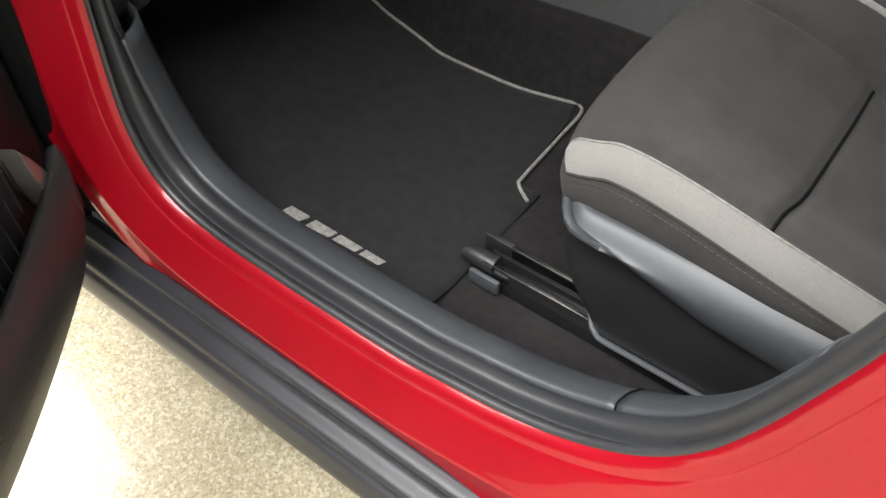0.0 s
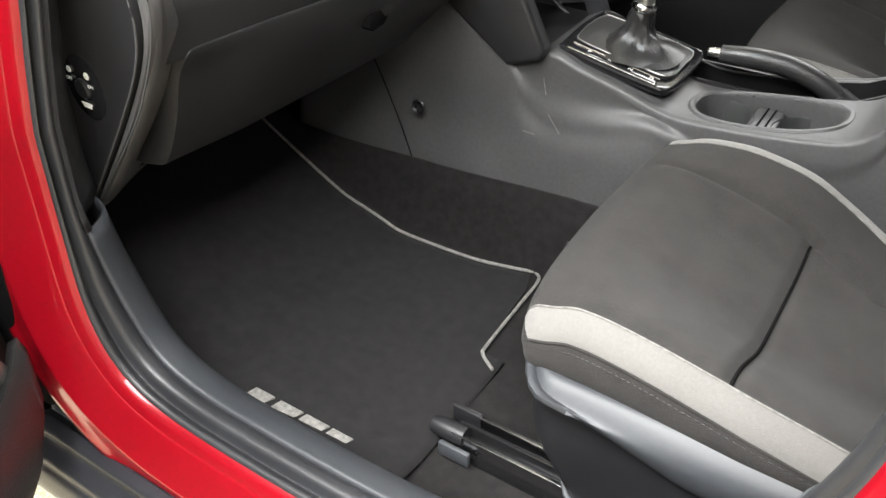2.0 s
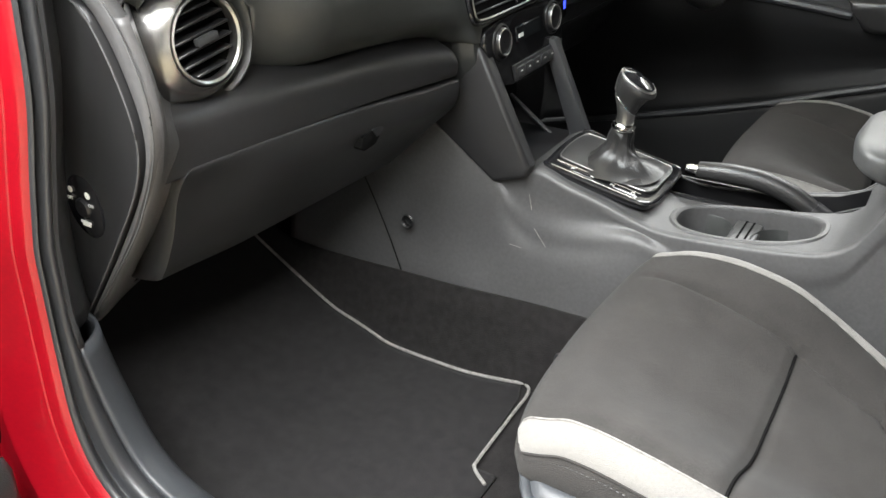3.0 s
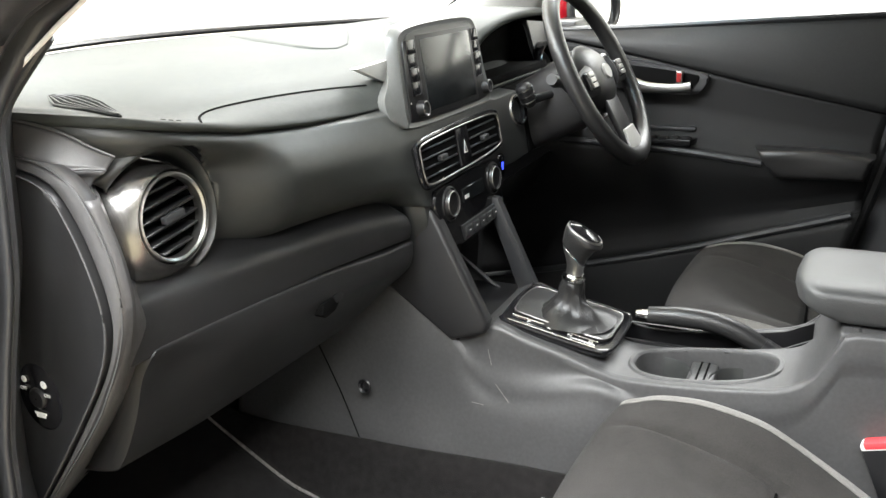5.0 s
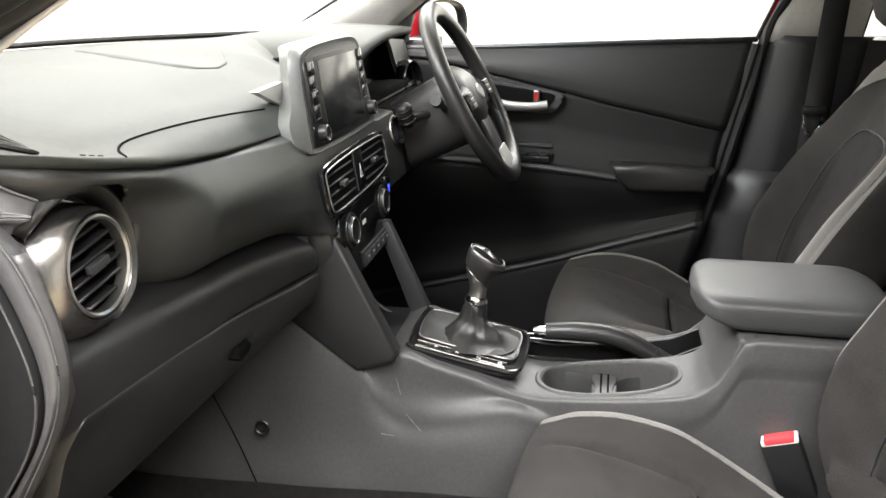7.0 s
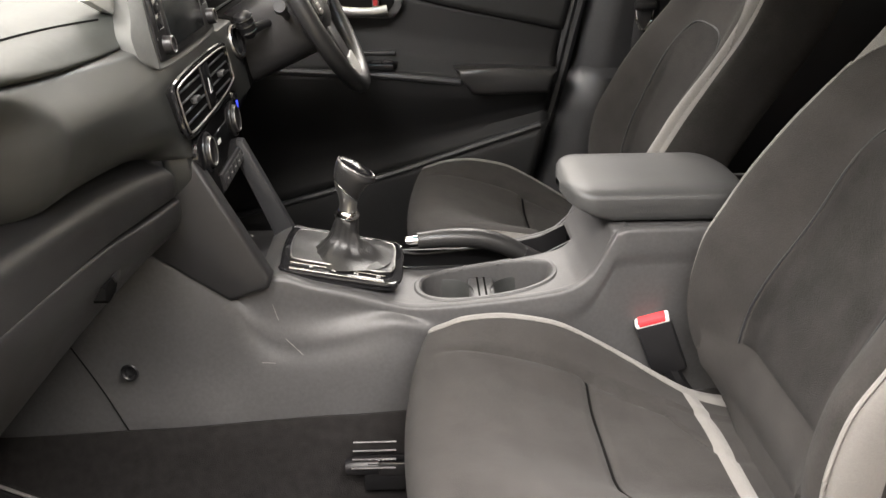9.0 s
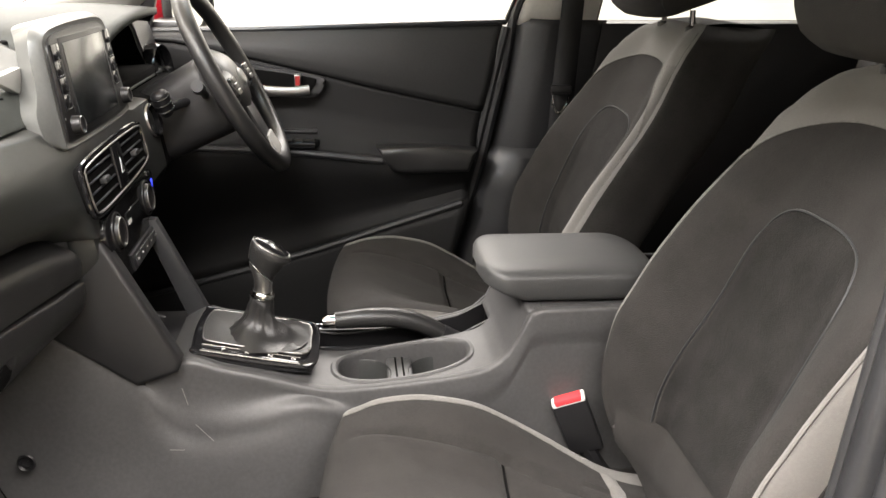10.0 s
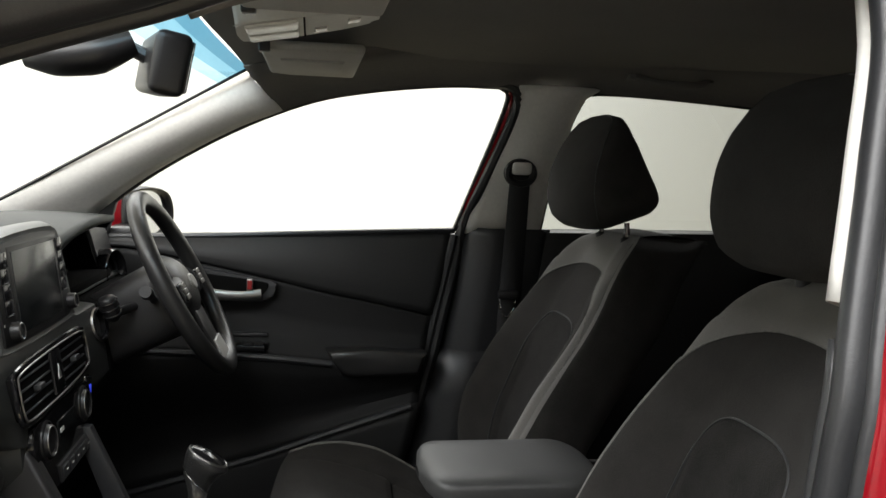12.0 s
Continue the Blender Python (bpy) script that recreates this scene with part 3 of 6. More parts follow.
def gap_z(y):
    return float(np.interp(y, [-0.72, -0.62, -0.5, -0.38, -0.216, 0.7], [0.832, 0.832, 0.832, 0.830, 0.826, 0.82]))


def lower_x(y):
    """How far the lower panel stands to the rear."""
    return bend(y, [-0.70, -0.62, -0.45, -0.32, -0.22, -0.15, -0.05, 0.1], [-0.277, -0.274, -0.261, -0.248, -0.228, -0.212, -0.205, -0.205])


def stack_x(z):
    return bend(z, [0.765, 0.80, 0.85, 0.90, 0.94, 0.985, 1.02, 1.06], [-0.215, -0.196, -0.189, -0.194, -0.202, -0.214, -0.232, -0.255])


def along(pts, u):
    k = u * (len(pts) - 1)
    i = min(int(k), len(pts) - 2)
    return pts[i].lerp(pts[i + 1], k - i)


def corner(y):
    """How far the dash's rounded outer corner falls back."""
    return bend(-y, [0.50, 0.55, 0.58, 0.60, 0.62, 0.635, 0.648, 0.66, 0.672], [0, 0, 0.004, 0.010, 0.022, 0.040, 0.068, 0.105, 0.15]) if y < -0.55 else 0.0


def top_pad(u, v):
    y = -0.672 + 1.377 * v
    bx = base_x(y * 0.88) + 0.005
    cz = crease_z(y)
    lip = max(cz + 0.008 - 0.004 * smooth(-0.45, -0.60, y), float(np.interp(y, [-0.6, -0.45, -0.12, 0.1, 0.2], [1.075, 1.070, 1.064, 1.06, 1.0])))
    p = along(spline([(bx, 1.096), (bx * 0.7 - 0.08, max(1.102, cz + 0.004)), (-0.46, max(1.103 - 0.009 * smooth(-0.45, -0.60, y), cz + 0.008)), (-0.345, lip + 0.014 - 0.009 * smooth(-0.45, -0.60, y)), (-0.305, lip), (-0.280, lip - 0.45 * (lip - cz)), (-0.266, cz + 0.003), (-0.262, cz - 0.004), (-0.267, cz - 0.008)], 32), u)
    hump = 0.012 * smooth(0.0, 0.15, y) * (1 - smooth(0.45, 0.6, y)) * smooth(-0.284, -0.345, p[0]) * smooth(-0.70, -0.46, p[0])
    return Vector((p[0] - corner(y) * smooth(-0.75, -0.35, p[0]), y, p[1] + hump))


part("top_pad", sheet(top_pad, 44, 110), PAD, dash, "grained grey soft-touch top pad", thick=0.004)


def face(u, v):
    """The upper fascia: full below the seam, rolled under above the lower panel, brought to the rear at the stack."""
    y = -0.668 + 1.363 * v
    cz, fz = crease_z(y), fold_z(y)
    h = cz - fz
    p = along(spline([(-0.277, cz - 0.006), (-0.266, cz - 0.010), (-0.257, cz - 0.14 * h), (-0.243, cz - 0.28 * h), (-0.236, cz - 0.42 * h), (-0.238, cz - 0.56 * h), (-0.246, cz - 0.70 * h), (-0.260, cz - 0.83 * h), (-0.280, cz - 0.94 * h), (-0.306, cz - 0.975 * h)], 44), u)
    full = smooth(-0.36, -0.12, y)
    x = p[0] + (stack_x(p[1]) - 0.010 - p[0]) * full * (1 - smooth(0.62, 1.0, u) * (1 - smooth(-0.2, -0.12, y))) * (1 - 0.8 * smooth(cz - 0.012, cz - 0.004, p[1]))
    x -= 0.050 * smooth(-0.40, -0.505, y) * smooth(cz - 0.015, cz - 0.055, p[1])
    return Vector((x - corner(y), y, p[1]))


def end_z(y):
    """The sharp lower edge of the fascia at its outer end."""
    return float(np.interp(y, [-0.66, -0.651, -0.643, -0.635, -0.623, -0.612], [1.088, 1.081, 1.072, 1.061, 1.050, 1.040]))


bm = sheet(face, 70, 150, 0, 1, 0, 0.7153)
bmesh.ops.delete(bm, geom=[f for f in bm.faces if math.hypot(f.calc_center_median().y + 0.572, f.calc_center_median().z - 0.973) < 0.079 or (f.calc_center_median().y < -0.612 and f.calc_center_median().z < end_z(f.calc_center_median().y))], context="FACES")
part("fascia", bm, DASH, dash, "dark grey fascia", thick=0.004)
# same fascia on the driver's side, its shade painted near-black
part("fascia", sheet(face, 24, 20, 0, 1, 0.7153, 1.0), VOID, dash, "driver side fascia, near-black for the shade under the hood", thick=0.004)


def lower(u, v):
    y = -0.668 + (0.668 - 0.146 + 0.010 * u) * v
    fz, gz, lx = fold_z(y), gap_z(y), lower_x(y)
    p = along(spline([(lx - 0.055, fz + 0.020), (lx - 0.020, fz + 0.002), (lx - 0.006, fz - 0.007), (lx, fz - 0.020), (lx - 0.001, (fz + gz) / 2 - 0.006), (lx - 0.004, gz + 0.008), (lx - 0.008, gz + 0.003), (lx - 0.022, gz + 0.002)], 32), u)
    end = smooth(0.955, 1.0, v)
    return Vector((p[0] - 0.030 * end * end - 0.016 * (1 - smooth(-0.667, -0.650, y)), y, p[1] - 0.010 * end * (1 - u)))


part("lower_fascia", sheet(lower, 32, 70), DASH_SHADE, dash, "dark grey lower fascia rail", thick=0.004)


def glove(u, v):
    gz = gap_z(-0.3) - 0.001
    drop = along([Vector((0.0, 0)), Vector((0.010, 0)), Vector((0.05, 0)), Vector((0.10, 0)), Vector((0.165, 0)), Vector((0.19, 0))], u)[0]
    k = max(0.0, 1 - drop / 0.050)
    y0 = -0.640 + 0.050 * (1 - math.sqrt(max(0.0, 1 - k * k)))
    y = y0 + (-0.135 - y0) * v
    gz, lx = gap_z(y) - 0.003 + 0.004 * smooth(0.82, 0.95, v), lower_x(y) - 0.003
    back = 0.010 * (1 - smooth(0.0, 0.30, v))
    p = along(spline([(lx - 0.022, gz), (lx - 0.005, gz - 0.003), (lx, gz - 0.011), (lx - 0.008 - back, gz - 0.045), (-0.302 + (lx + 0.274) * 0.5 - back, 0.735), (-0.338 - back, 0.672), (-0.37 - back, 0.655), (-0.50, 0.645)], 29), u)
    return Vector((p[0] - 0.040 * (1 - smooth(0, 0.018, v)) ** 2 - 0.022 * smooth(0.95, 1.0, v) ** 2, y, p[1] + 0.02 * (1 - v)))


part("glove_box_lid", sheet(glove, 40, 110), DASH_SHADE, dash, "dark grey glove box lid", thick=0.004)
part("glove_box_gap", grid([[Vector((lower_x(y) - 0.024 - 0.10 * t, y, gap_z(y) + 0.006 - 0.10 * t)) for t in (0, 1)] for y in [-0.655 + 0.02 * i for i in range(26)]]), VOID, dash, "dark joint round the lid", thick=0.002)
latch = part("glove_box_latch", prism([(-0.340, 0.787), (-0.304, 0.793), (-0.290, 0.795), (-0.296, 0.780), (-0.312, 0.768), (-0.336, 0.766), (-0.344, 0.773)], "x", -0.300, -0.2565, 0.003), VOID, dash, "recessed latch pocket")
part("latch_lever", prism([(-0.320, 0.792), (-0.290, 0.799), (-0.284, 0.794), (-0.297, 0.779), (-0.310, 0.778)], "x", -0.290, -0.2535, 0.004), DASH_SHADE, latch, "grey latch lever")
# corner of the dash between lid and end cap
END = [(p[0], p[1]) for p in spline([(-0.272, 1.02), (-0.262, 0.985), (-0.254, 0.952), (-0.252, 0.912), (-0.263, 0.870), (-0.288, 0.819), (-0.325, 0.762), (-0.372, 0.702), (-0.41, 0.655), (-0.45, 0.61)], 38)]
part("lower_end", grid([[Vector((x + dx - up * smooth(0.87, 0.94, z), y, z)) for x, z in END] for y, dx, up in ((-0.676, -0.006, 0), (-0.671, -0.001, 0), (-0.664, 0.000, 0), (-0.652, -0.004, 0.008), (-0.638, -0.010, 0.022), (-0.620, -0.018, 0.036), (-0.600, -0.026, 0.046), (-0.570, -0.036, 0.055))]), DASH_LIT, dash, "corner of the dash, lightened for side light", thick=0.004)
# shade below the dash is painted by a near-black sheet
part("underside", grid([[Vector((x, y, 0.64 + (0.02 if x > -0.5 else 0) * 0)) for y in (-0.70, -0.4, -0.12, 0.1)] for x in (-0.94, -0.70, -0.45)]), VOID, dash, "dash underside, near-black for its shade", thick=0.004)
part("knee_panel", grid([[Vector((x, y, z)) for x, z in spline([(-0.275, 0.79), (-0.30, 0.74), (-0.36, 0.68), (-0.55, 0.66)], 12)] for y in (0.10, 0.3, 0.5, 0.70)]), BLACK, dash, thick=0.004)

# end cap of the dash, in the doorway, with the airbag switch
CAP = [(p[0], p[1]) for p in spline([(-0.430, 1.053), (-0.358, 1.043), (-0.315, 1.029), (-0.294, 1.0), (-0.278, 0.96), (-0.268, 0.915), (-0.271, 0.876), (-0.290, 0.833), (-0.332, 0.772), (-0.388, 0.697), (-0.450, 0.615)], 44)]
RIM = [(p[0], p[1]) for p in spline([(-0.430, 1.066), (-0.354, 1.058), (-0.312, 1.049), (-0.282, 1.029), (-0.262, 0.993), (-0.250, 0.952), (-0.248, 0.910), (-0.260, 0.868), (-0.286, 0.819), (-0.324, 0.762), (-0.445, 0.615)], 44)]
CAP, RIM = [(x - 0.004, z) for x, z in CAP], [(x - 0.004, z) for x, z in RIM]
part("end_cap", prism(CAP + [(-0.58, 0.605), (-0.58, 1.062)], "y", -0.684, -0.668, 0.006), DASH_SHADE, dash, "dark grey removable end cap")
part("end_cap_rim", grid([[Vector((a[0] + (c[0] - a[0]) * t, yy, a[1] + (c[1] - a[1]) * t)) for t, yy in ((0.0, -0.664), (0.12, -0.676), (0.35, -0.679), (0.7, -0.678), (0.93, -0.673), (1.0, -0.660))] for a, c in zip(CAP, RIM)]), DASH_LIT, dash, "raised rim round the end cap", thick=0.002)
# thin lighter tubes draw the highlights along both rim edges
for edge_line, dy in ((CAP, -0.6845), (RIM, -0.6775)):
    part("rim_highlight", tube([(x, dy, z) for x, z in edge_line], 0.0013, 5), CONSOLE, dash, "thin tube for the highlight along the rim")
# facet between the fascia's sharp end and the cap, with a small ledge under it
EDGE_TOP = [(-0.420, -0.668, 1.093), (-0.366, -0.660, 1.088), (-0.339, -0.651, 1.081), (-0.320, -0.643, 1.072), (-0.304, -0.635, 1.061), (-0.288, -0.623, 1.050)]
EDGE_LOW = [(-0.420, -0.676, 1.066), (-0.360, -0.676, 1.059), (-0.330, -0.670, 1.052), (-0.312, -0.660, 1.045), (-0.298, -0.648, 1.0435), (-0.284, -0.640, 1.0415)]
LEDGE = [(-0.326, -0.668, 1.048), (-0.312, -0.660, 1.0445), (-0.298, -0.648, 1.043), (-0.283, -0.640, 1.041)]
# side light and sheen are put into the grey of facet and ledge
part("end_facet", grid([[a.lerp(c, j / 6) for j in range(7)] for a, c in zip(spline(EDGE_TOP, 24), spline(EDGE_LOW, 24))]), DASH_LIT, dash, "facet at the dash end, lightened for side light", thick=0.003)
part("end_ledge", grid([[a + Vector((-0.010 * smooth(0, 0.3, j / 6), 0.004 * smooth(0, 0.3, j / 6), 0)) + (Vector((-0.300, -0.652, 1.014)) - a) * (j / 6) for j in range(7)] for a in spline(LEDGE, 12)]), DASH_LIT, dash, "small notch below the ledge", thick=0.003)
# lighter tubes draw the edge highlights of facet and ledge
for edge_pts in (EDGE_TOP, LEDGE):
    part("end_highlight", tube([Vector(p) + Vector((0.001, -0.0005, 0.0003)) for p in edge_pts], 0.0014, 6, n=20), DASH_LIT, dash, "thin tube for the highlight on the dash end")
SW = Vector((-0.388, -0.686, 0.797))
switch = part("airbag_switch", lathe([(0.001, 0.0), (0.030, 0.0), (0.033, -0.002), (0.033, -0.006)], aim(SW, (0, -1, 0)) @ Matrix.Diagonal((0.95, 1.2, 1, 1)), 28), GLOSS, dash, "gloss black oval airbag switch plate")
part("key_barrel", lathe([(0.001, 0.003), (0.010, 0.003), (0.012, 0.001), (0.012, -0.002)], aim(SW + Vector((0, -0.001, 0)), (0, -1, 0)), 20), BLACK, switch)
face_m = aim(SW + Vector((0, -0.0012, 0)), (0, -1, 0))
text("print", "OFF", face_m @ pose(-0.019, 0.009, 0.0005), 0.006, WHITE, switch)
text("print", "ON", face_m @ pose(0.016, 0.006, 0.0005), 0.006, WHITE, switch)
for w, dz in ((0.009, -0.018), (0.007, -0.0215)):
    part("print", prism([(-w, -0.0015), (w, -0.0015), (w, 0.0015), (-w, 0.0015)], "z", 0.0003, 0.0008, 0, m=face_m @ pose(0, dz, 0)), WHITE, switch)
for sx, sz, r in ((-0.016, 0.020, 0.0035), (0.013, 0.018, 0.0042)):
    part("print", lathe([(0.0005, 0.0006), (r, 0.0006), (r + 0.0005, 0.0)], face_m @ pose(sx, sz, 0), 10), WHITE, switch)

# round side vent
vm = aim((-0.281, -0.568, 0.974), (1, 0.0, 0.05))
vent_hood = []
for i in range(49):
    a = math.radians(-80 + 222 * i / 48)
    rise = min(1.0, i / 10, (48 - i) / 9) ** 0.6
    lift = 0.004 * smooth(0.6, 1.5, a)
    vent_hood.append([vm @ Vector((cx + r * math.cos(a), cy + r * math.sin(a), (h + 0.02 + lift) * rise - 0.02)) for cx, cy, h, r in ((-0.004, 0.000, -0.045, 0.087), (-0.004, 0.000, -0.012, 0.0830), (-0.004, 0.000, -0.003, 0.0795), (-0.004, 0.000, -0.001, 0.0760), (-0.004, 0.000, -0.006, 0.0715), (-0.006, -0.002, -0.026, 0.068))])
vent = part("round_vent", grid(vent_hood), DASH, dash, "moulded hood round the vent", thick=0.003)
part("bezel", rings([(-0.010, -0.004, -0.060, 0.0690), (-0.010, -0.004, -0.034, 0.0685), (-0.0095, -0.004, -0.026, 0.0670), (-0.007, -0.003, -0.012, 0.0630), (-0.003, -0.001, 0.001, 0.0565), (0, 0, 0.006, 0.0510), (0, 0, 0.002, 0.0490)], vm, 56), BEZEL, vent, "brushed dark silver bezel cone")
part("chrome_ring", rings([(0, 0, 0.002, 0.0485), (0, 0, 0.0060, 0.0480), (0, 0, 0.0070, 0.0462), (0, 0, 0.0050, 0.0440), (0, 0, -0.006, 0.0432)], vm, 56), SILVER, vent, "satin silver ring")
part("backing", rings([(0, 0, 0.0, 0.044), (0, 0, -0.034, 0.042), (0, 0, -0.036, 0.001)], vm, 32), VOID, vent)
for i in range(6):
    h = -0.034 + i * 0.0136
    half = math.sqrt(max(0, 0.0412 ** 2 - h * h))
    part("slat", block(-half, half, h - 0.0016, h + 0.0016, -0.020, 0.0005, 0.001, 1, vm @ pose(0, 0, 0, 0, 0, 8)), BLACK, vent)
part("tab", block(-0.014, 0.016, -0.004, 0.005, -0.002, 0.007, 0.002, 2, vm @ pose(0, 0, 0, 0, 0, 8)), TRIM, vent, "thumb tab")


def on_pad(x, y, up=0.0):
    """The point of the top pad above x, y."""
    v = (y + 0.672) / 1.377
    lo, hi = 0.0, 0.92
    for _ in range(24):
        mid = (lo + hi) / 2
        lo, hi = (mid, hi) if top_pad(mid, v).x < x else (lo, mid)
    return top_pad(lo, v) + Vector((0, 0, up))


# slotted demister on the pad's outer corner
slot_up = line([(-0.440, -0.556), (-0.425, -0.545), (-0.405, -0.540), (-0.375, -0.548), (-0.335, -0.570), (-0.305, -0.591)])
slot_low = line([(-0.440, -0.562), (-0.400, -0.588), (-0.350, -0.600), (-0.305, -0.593)])


def on_slot(x, f, up=0.0):
    return on_pad(x, slot_low(x) + (slot_up(x) - slot_low(x)) * f, up)


slot = part("demister_vent", grid([[on_slot(-0.44 + 0.135 * i / 16, j / 6, 0.0034) for j in range(7)] for i in range(17)]), VOID, dash, "black slotted side demister", thick=0.002)
part("rim", tube([on_slot(-0.44 + 0.135 * i / 20, 1.03, 0.0018) for i in range(21)] + [on_slot(-0.305 - 0.135 * i / 20, -0.03, 0.0018) for i in range(21)], 0.0014, 6), PAD, slot)
for i in range(5):
    part("slat", tube([on_slot(-0.435 + 0.122 * k / 10, 0.12 + 0.19 * i, 0.0034) for k in range(11)], 0.0006, 5), BLACK, slot)
# airbag cover seam, speaker panel
SEAM = [(-0.266, -0.520), (-0.274, -0.512), (-0.288, -0.497), (-0.300, -0.470), (-0.304, -0.43), (-0.303, -0.35), (-0.297, -0.25), (-0.288, -0.14)]
part("airbag_seam", tube([on_pad(x, y, 0.0002) for x, y in SEAM], 0.0015, 5, n=40), VOID, dash, "thin airbag cover seam")
GRILLE_NEAR, GRILLE_FAR = spline([(-0.754, 0.128), (-0.66, 0.052), (-0.587, -0.007), (-0.486, -0.067), (-0.43, -0.074), (-0.405, -0.03)], 25), spline([(-0.79, 0.26), (-0.775, 0.34), (-0.70, 0.37), (-0.569, 0.235), (-0.46, 0.095), (-0.415, 0.02)], 25)
part("top_grille", grid([[on_pad(a[0] + (c[0] - a[0]) * j / 10, a[1] + (c[1] - a[1]) * j / 10, 0.0012) for j in range(11)] for a, c in zip(GRILLE_NEAR, GRILLE_FAR)]), PAD, dash, "centre speaker grille panel", thick=0.004)
for k in range(3):
    part("embossed_mark", tube([on_pad(-0.294 + 0.005 * k, -0.549 + 0.006 * k, 0.0004), on_pad(-0.291 + 0.005 * k, -0.545 + 0.006 * k, 0.0004)], 0.0006, 5), PAD, dash, "small moulded airbag mark")

# ---- centre stack ----
def stack(u, v):
    z = 0.90 - 0.135 * u
    e = abs(v * 2 - 1)
    return Vector((stack_x(z) - 0.013 - 0.030 * smooth(0.86, 1.0, e), (v * 2 - 1) * (0.150 - 0.034 * smooth(0.2, 1.0, u)) + 0.005, z))


part("stack_panel", sheet(stack, 20, 36), DASH, dash, "dark grey centre stack panel", thick=0.004)


def outline(pts, n=40):
    return [(p[0], p[1]) for p in spline(pts + pts[:1], n + 1)[:-1]]


def ring_of(pts, per=5):
    """A smooth closed line with the same number of points after each corner given."""
    n, out = len(pts), []
    for i in range(n):
        p0, p1, p2, p3 = (Vector(pts[(i + k) % n]) for k in (-1, 0, 1, 2))
        for j in range(per):
            t = j / per
            out.append(tuple(0.5 * (2 * p1 + (p2 - p0) * t + (2 * p0 - 5 * p1 + 4 * p2 - p3) * t * t + (3 * p1 - p0 - 3 * p2 + p3) * t ** 3)))
    return out


FRONT = ring_of([(-0.140, 1.002), (-0.138, 1.05), (-0.132, 1.105), (-0.116, 1.128), (-0.06, 1.136), (0.06, 1.138), (0.135, 1.133), (0.157, 1.112), (0.167, 1.05), (0.175, 1.002), (0.160, 0.988), (0.0, 0.986), (-0.126, 0.990)])
OUTER = ring_of([(-0.170, 1.032), (-0.150, 1.064), (-0.140, 1.108), (-0.121, 1.135), (-0.06, 1.145), (0.06, 1.146), (0.140, 1.140), (0.164, 1.115), (0.173, 1.05), (0.180, 1.000), (0.162, 0.983), (0.0, 0.982), (-0.136, 0.990)])
REAR = ring_of([(-0.128, 1.034), (-0.078, 1.066), (-0.056, 1.104), (-0.050, 1.126), (-0.04, 1.140), (0.06, 1.141), (0.120, 1.132), (0.140, 1.108), (0.150, 1.05), (0.156, 1.005), (0.140, 0.990), (0.0, 0.988), (-0.120, 0.996)])
UM = Matrix.Translation((-0.222, 0, 1.0)) @ pose(0, 0, 0, 0, -8, 0) @ Matrix.Translation((0.222, 0, -1.0))


def shell(line, x, k=1.0):
    return [UM @ Vector((x, 0.013 + (y - 0.013) * k, 1.062 + (z - 1.062) * k)) for y, z in line]


unit = part("infotainment_unit", grid([shell(REAR, -0.282), shell(OUTER, -0.236), shell([((a[0] + c[0]) / 2, (a[1] + c[1]) / 2) for a, c in zip(OUTER, FRONT)], -0.2275), shell(FRONT, -0.2240), shell(FRONT, -0.2226, 0.985), shell(FRONT, -0.2235, 0.955), shell(FRONT, -0.2245, 0.88)], False, True, False), HOUSING, dash, "satin grey infotainment housing")
part("fascia_plate", prism([(0.015 + (y - 0.015) * 0.90, 1.062 + (z - 1.062) * 0.90) for y, z in FRONT], "x", -0.232, -0.2215, 0.003, m=UM), BLACK, unit, "black face plate")
part("screen_frame", prism([(-0.076, 0.998), (0.122, 0.998), (0.126, 1.121), (-0.074, 1.121)], "x", -0.2235, -0.2205, 0.002, m=UM), BLACK, unit, "black display frame")
part("screen", prism([(-0.066, 1.006), (0.111, 1.006), (0.115, 1.114), (-0.064, 1.114)], "x", -0.2215, -0.2195, 0.001, m=UM), SCREEN, unit, "dark display, switched off")
for side in (-0.095, 0.138):
    for i in range(4):
        zz = 1.034 + i * 0.0205
        key = part("button", prism([(side - 0.0135, zz), (side + 0.0135, zz), (side + 0.0135 - 0.004 * (i % 2 == 0), zz + 0.0200), (side - 0.0135, zz + 0.0200)], "x", -0.2225, -0.2200 + 0.0008 * (i % 2), 0.0012, m=UM), GLOSS, unit, "gloss black key")
        part("key_edge", tube([UM @ Vector((-0.2199, side + dy, zz + dz)) for dy, dz in ((0.010, 0.0185), (0.010, 0.003), (0.006, 0.0012), (-0.009, 0.0012))], 0.0006, 5), TRIM, key)
for side in (-0.094, 0.152):
    k = part("knob", lathe([(0.001, 0.0090), (0.0070, 0.0092), (0.0095, 0.0115), (0.0115, 0.0105), (0.0126, 0.0)], UM @ aim((-0.2215, side, 1.014), (1, 0, 0)), 28), BLACK, unit, "black rotary knob")
    part("knob_ring", lathe([(0.0101, 0.0113), (0.0106, 0.0119), (0.0111, 0.0112)], UM @ aim((-0.2215, side, 1.014), (1, 0, 0)), 28), DARKSILVER, k, "silver knob ring")
part("printed_mark", lathe([(0.0005, 0.0004), (0.0016, 0.0004)], UM @ aim((-0.2214, -0.120, 1.026), (1, 0, 0)), 10), WHITE, unit)
# lit facet of the dash top, painted as a pale triangle
part("lit_wedge", prism([(-0.172, 1.081), (-0.080, 1.084), (-0.085, 1.050)], "x", -0.296, -0.284, 0.0015), SATIN, dash, "pale wedge for the lit facet of the dash top")

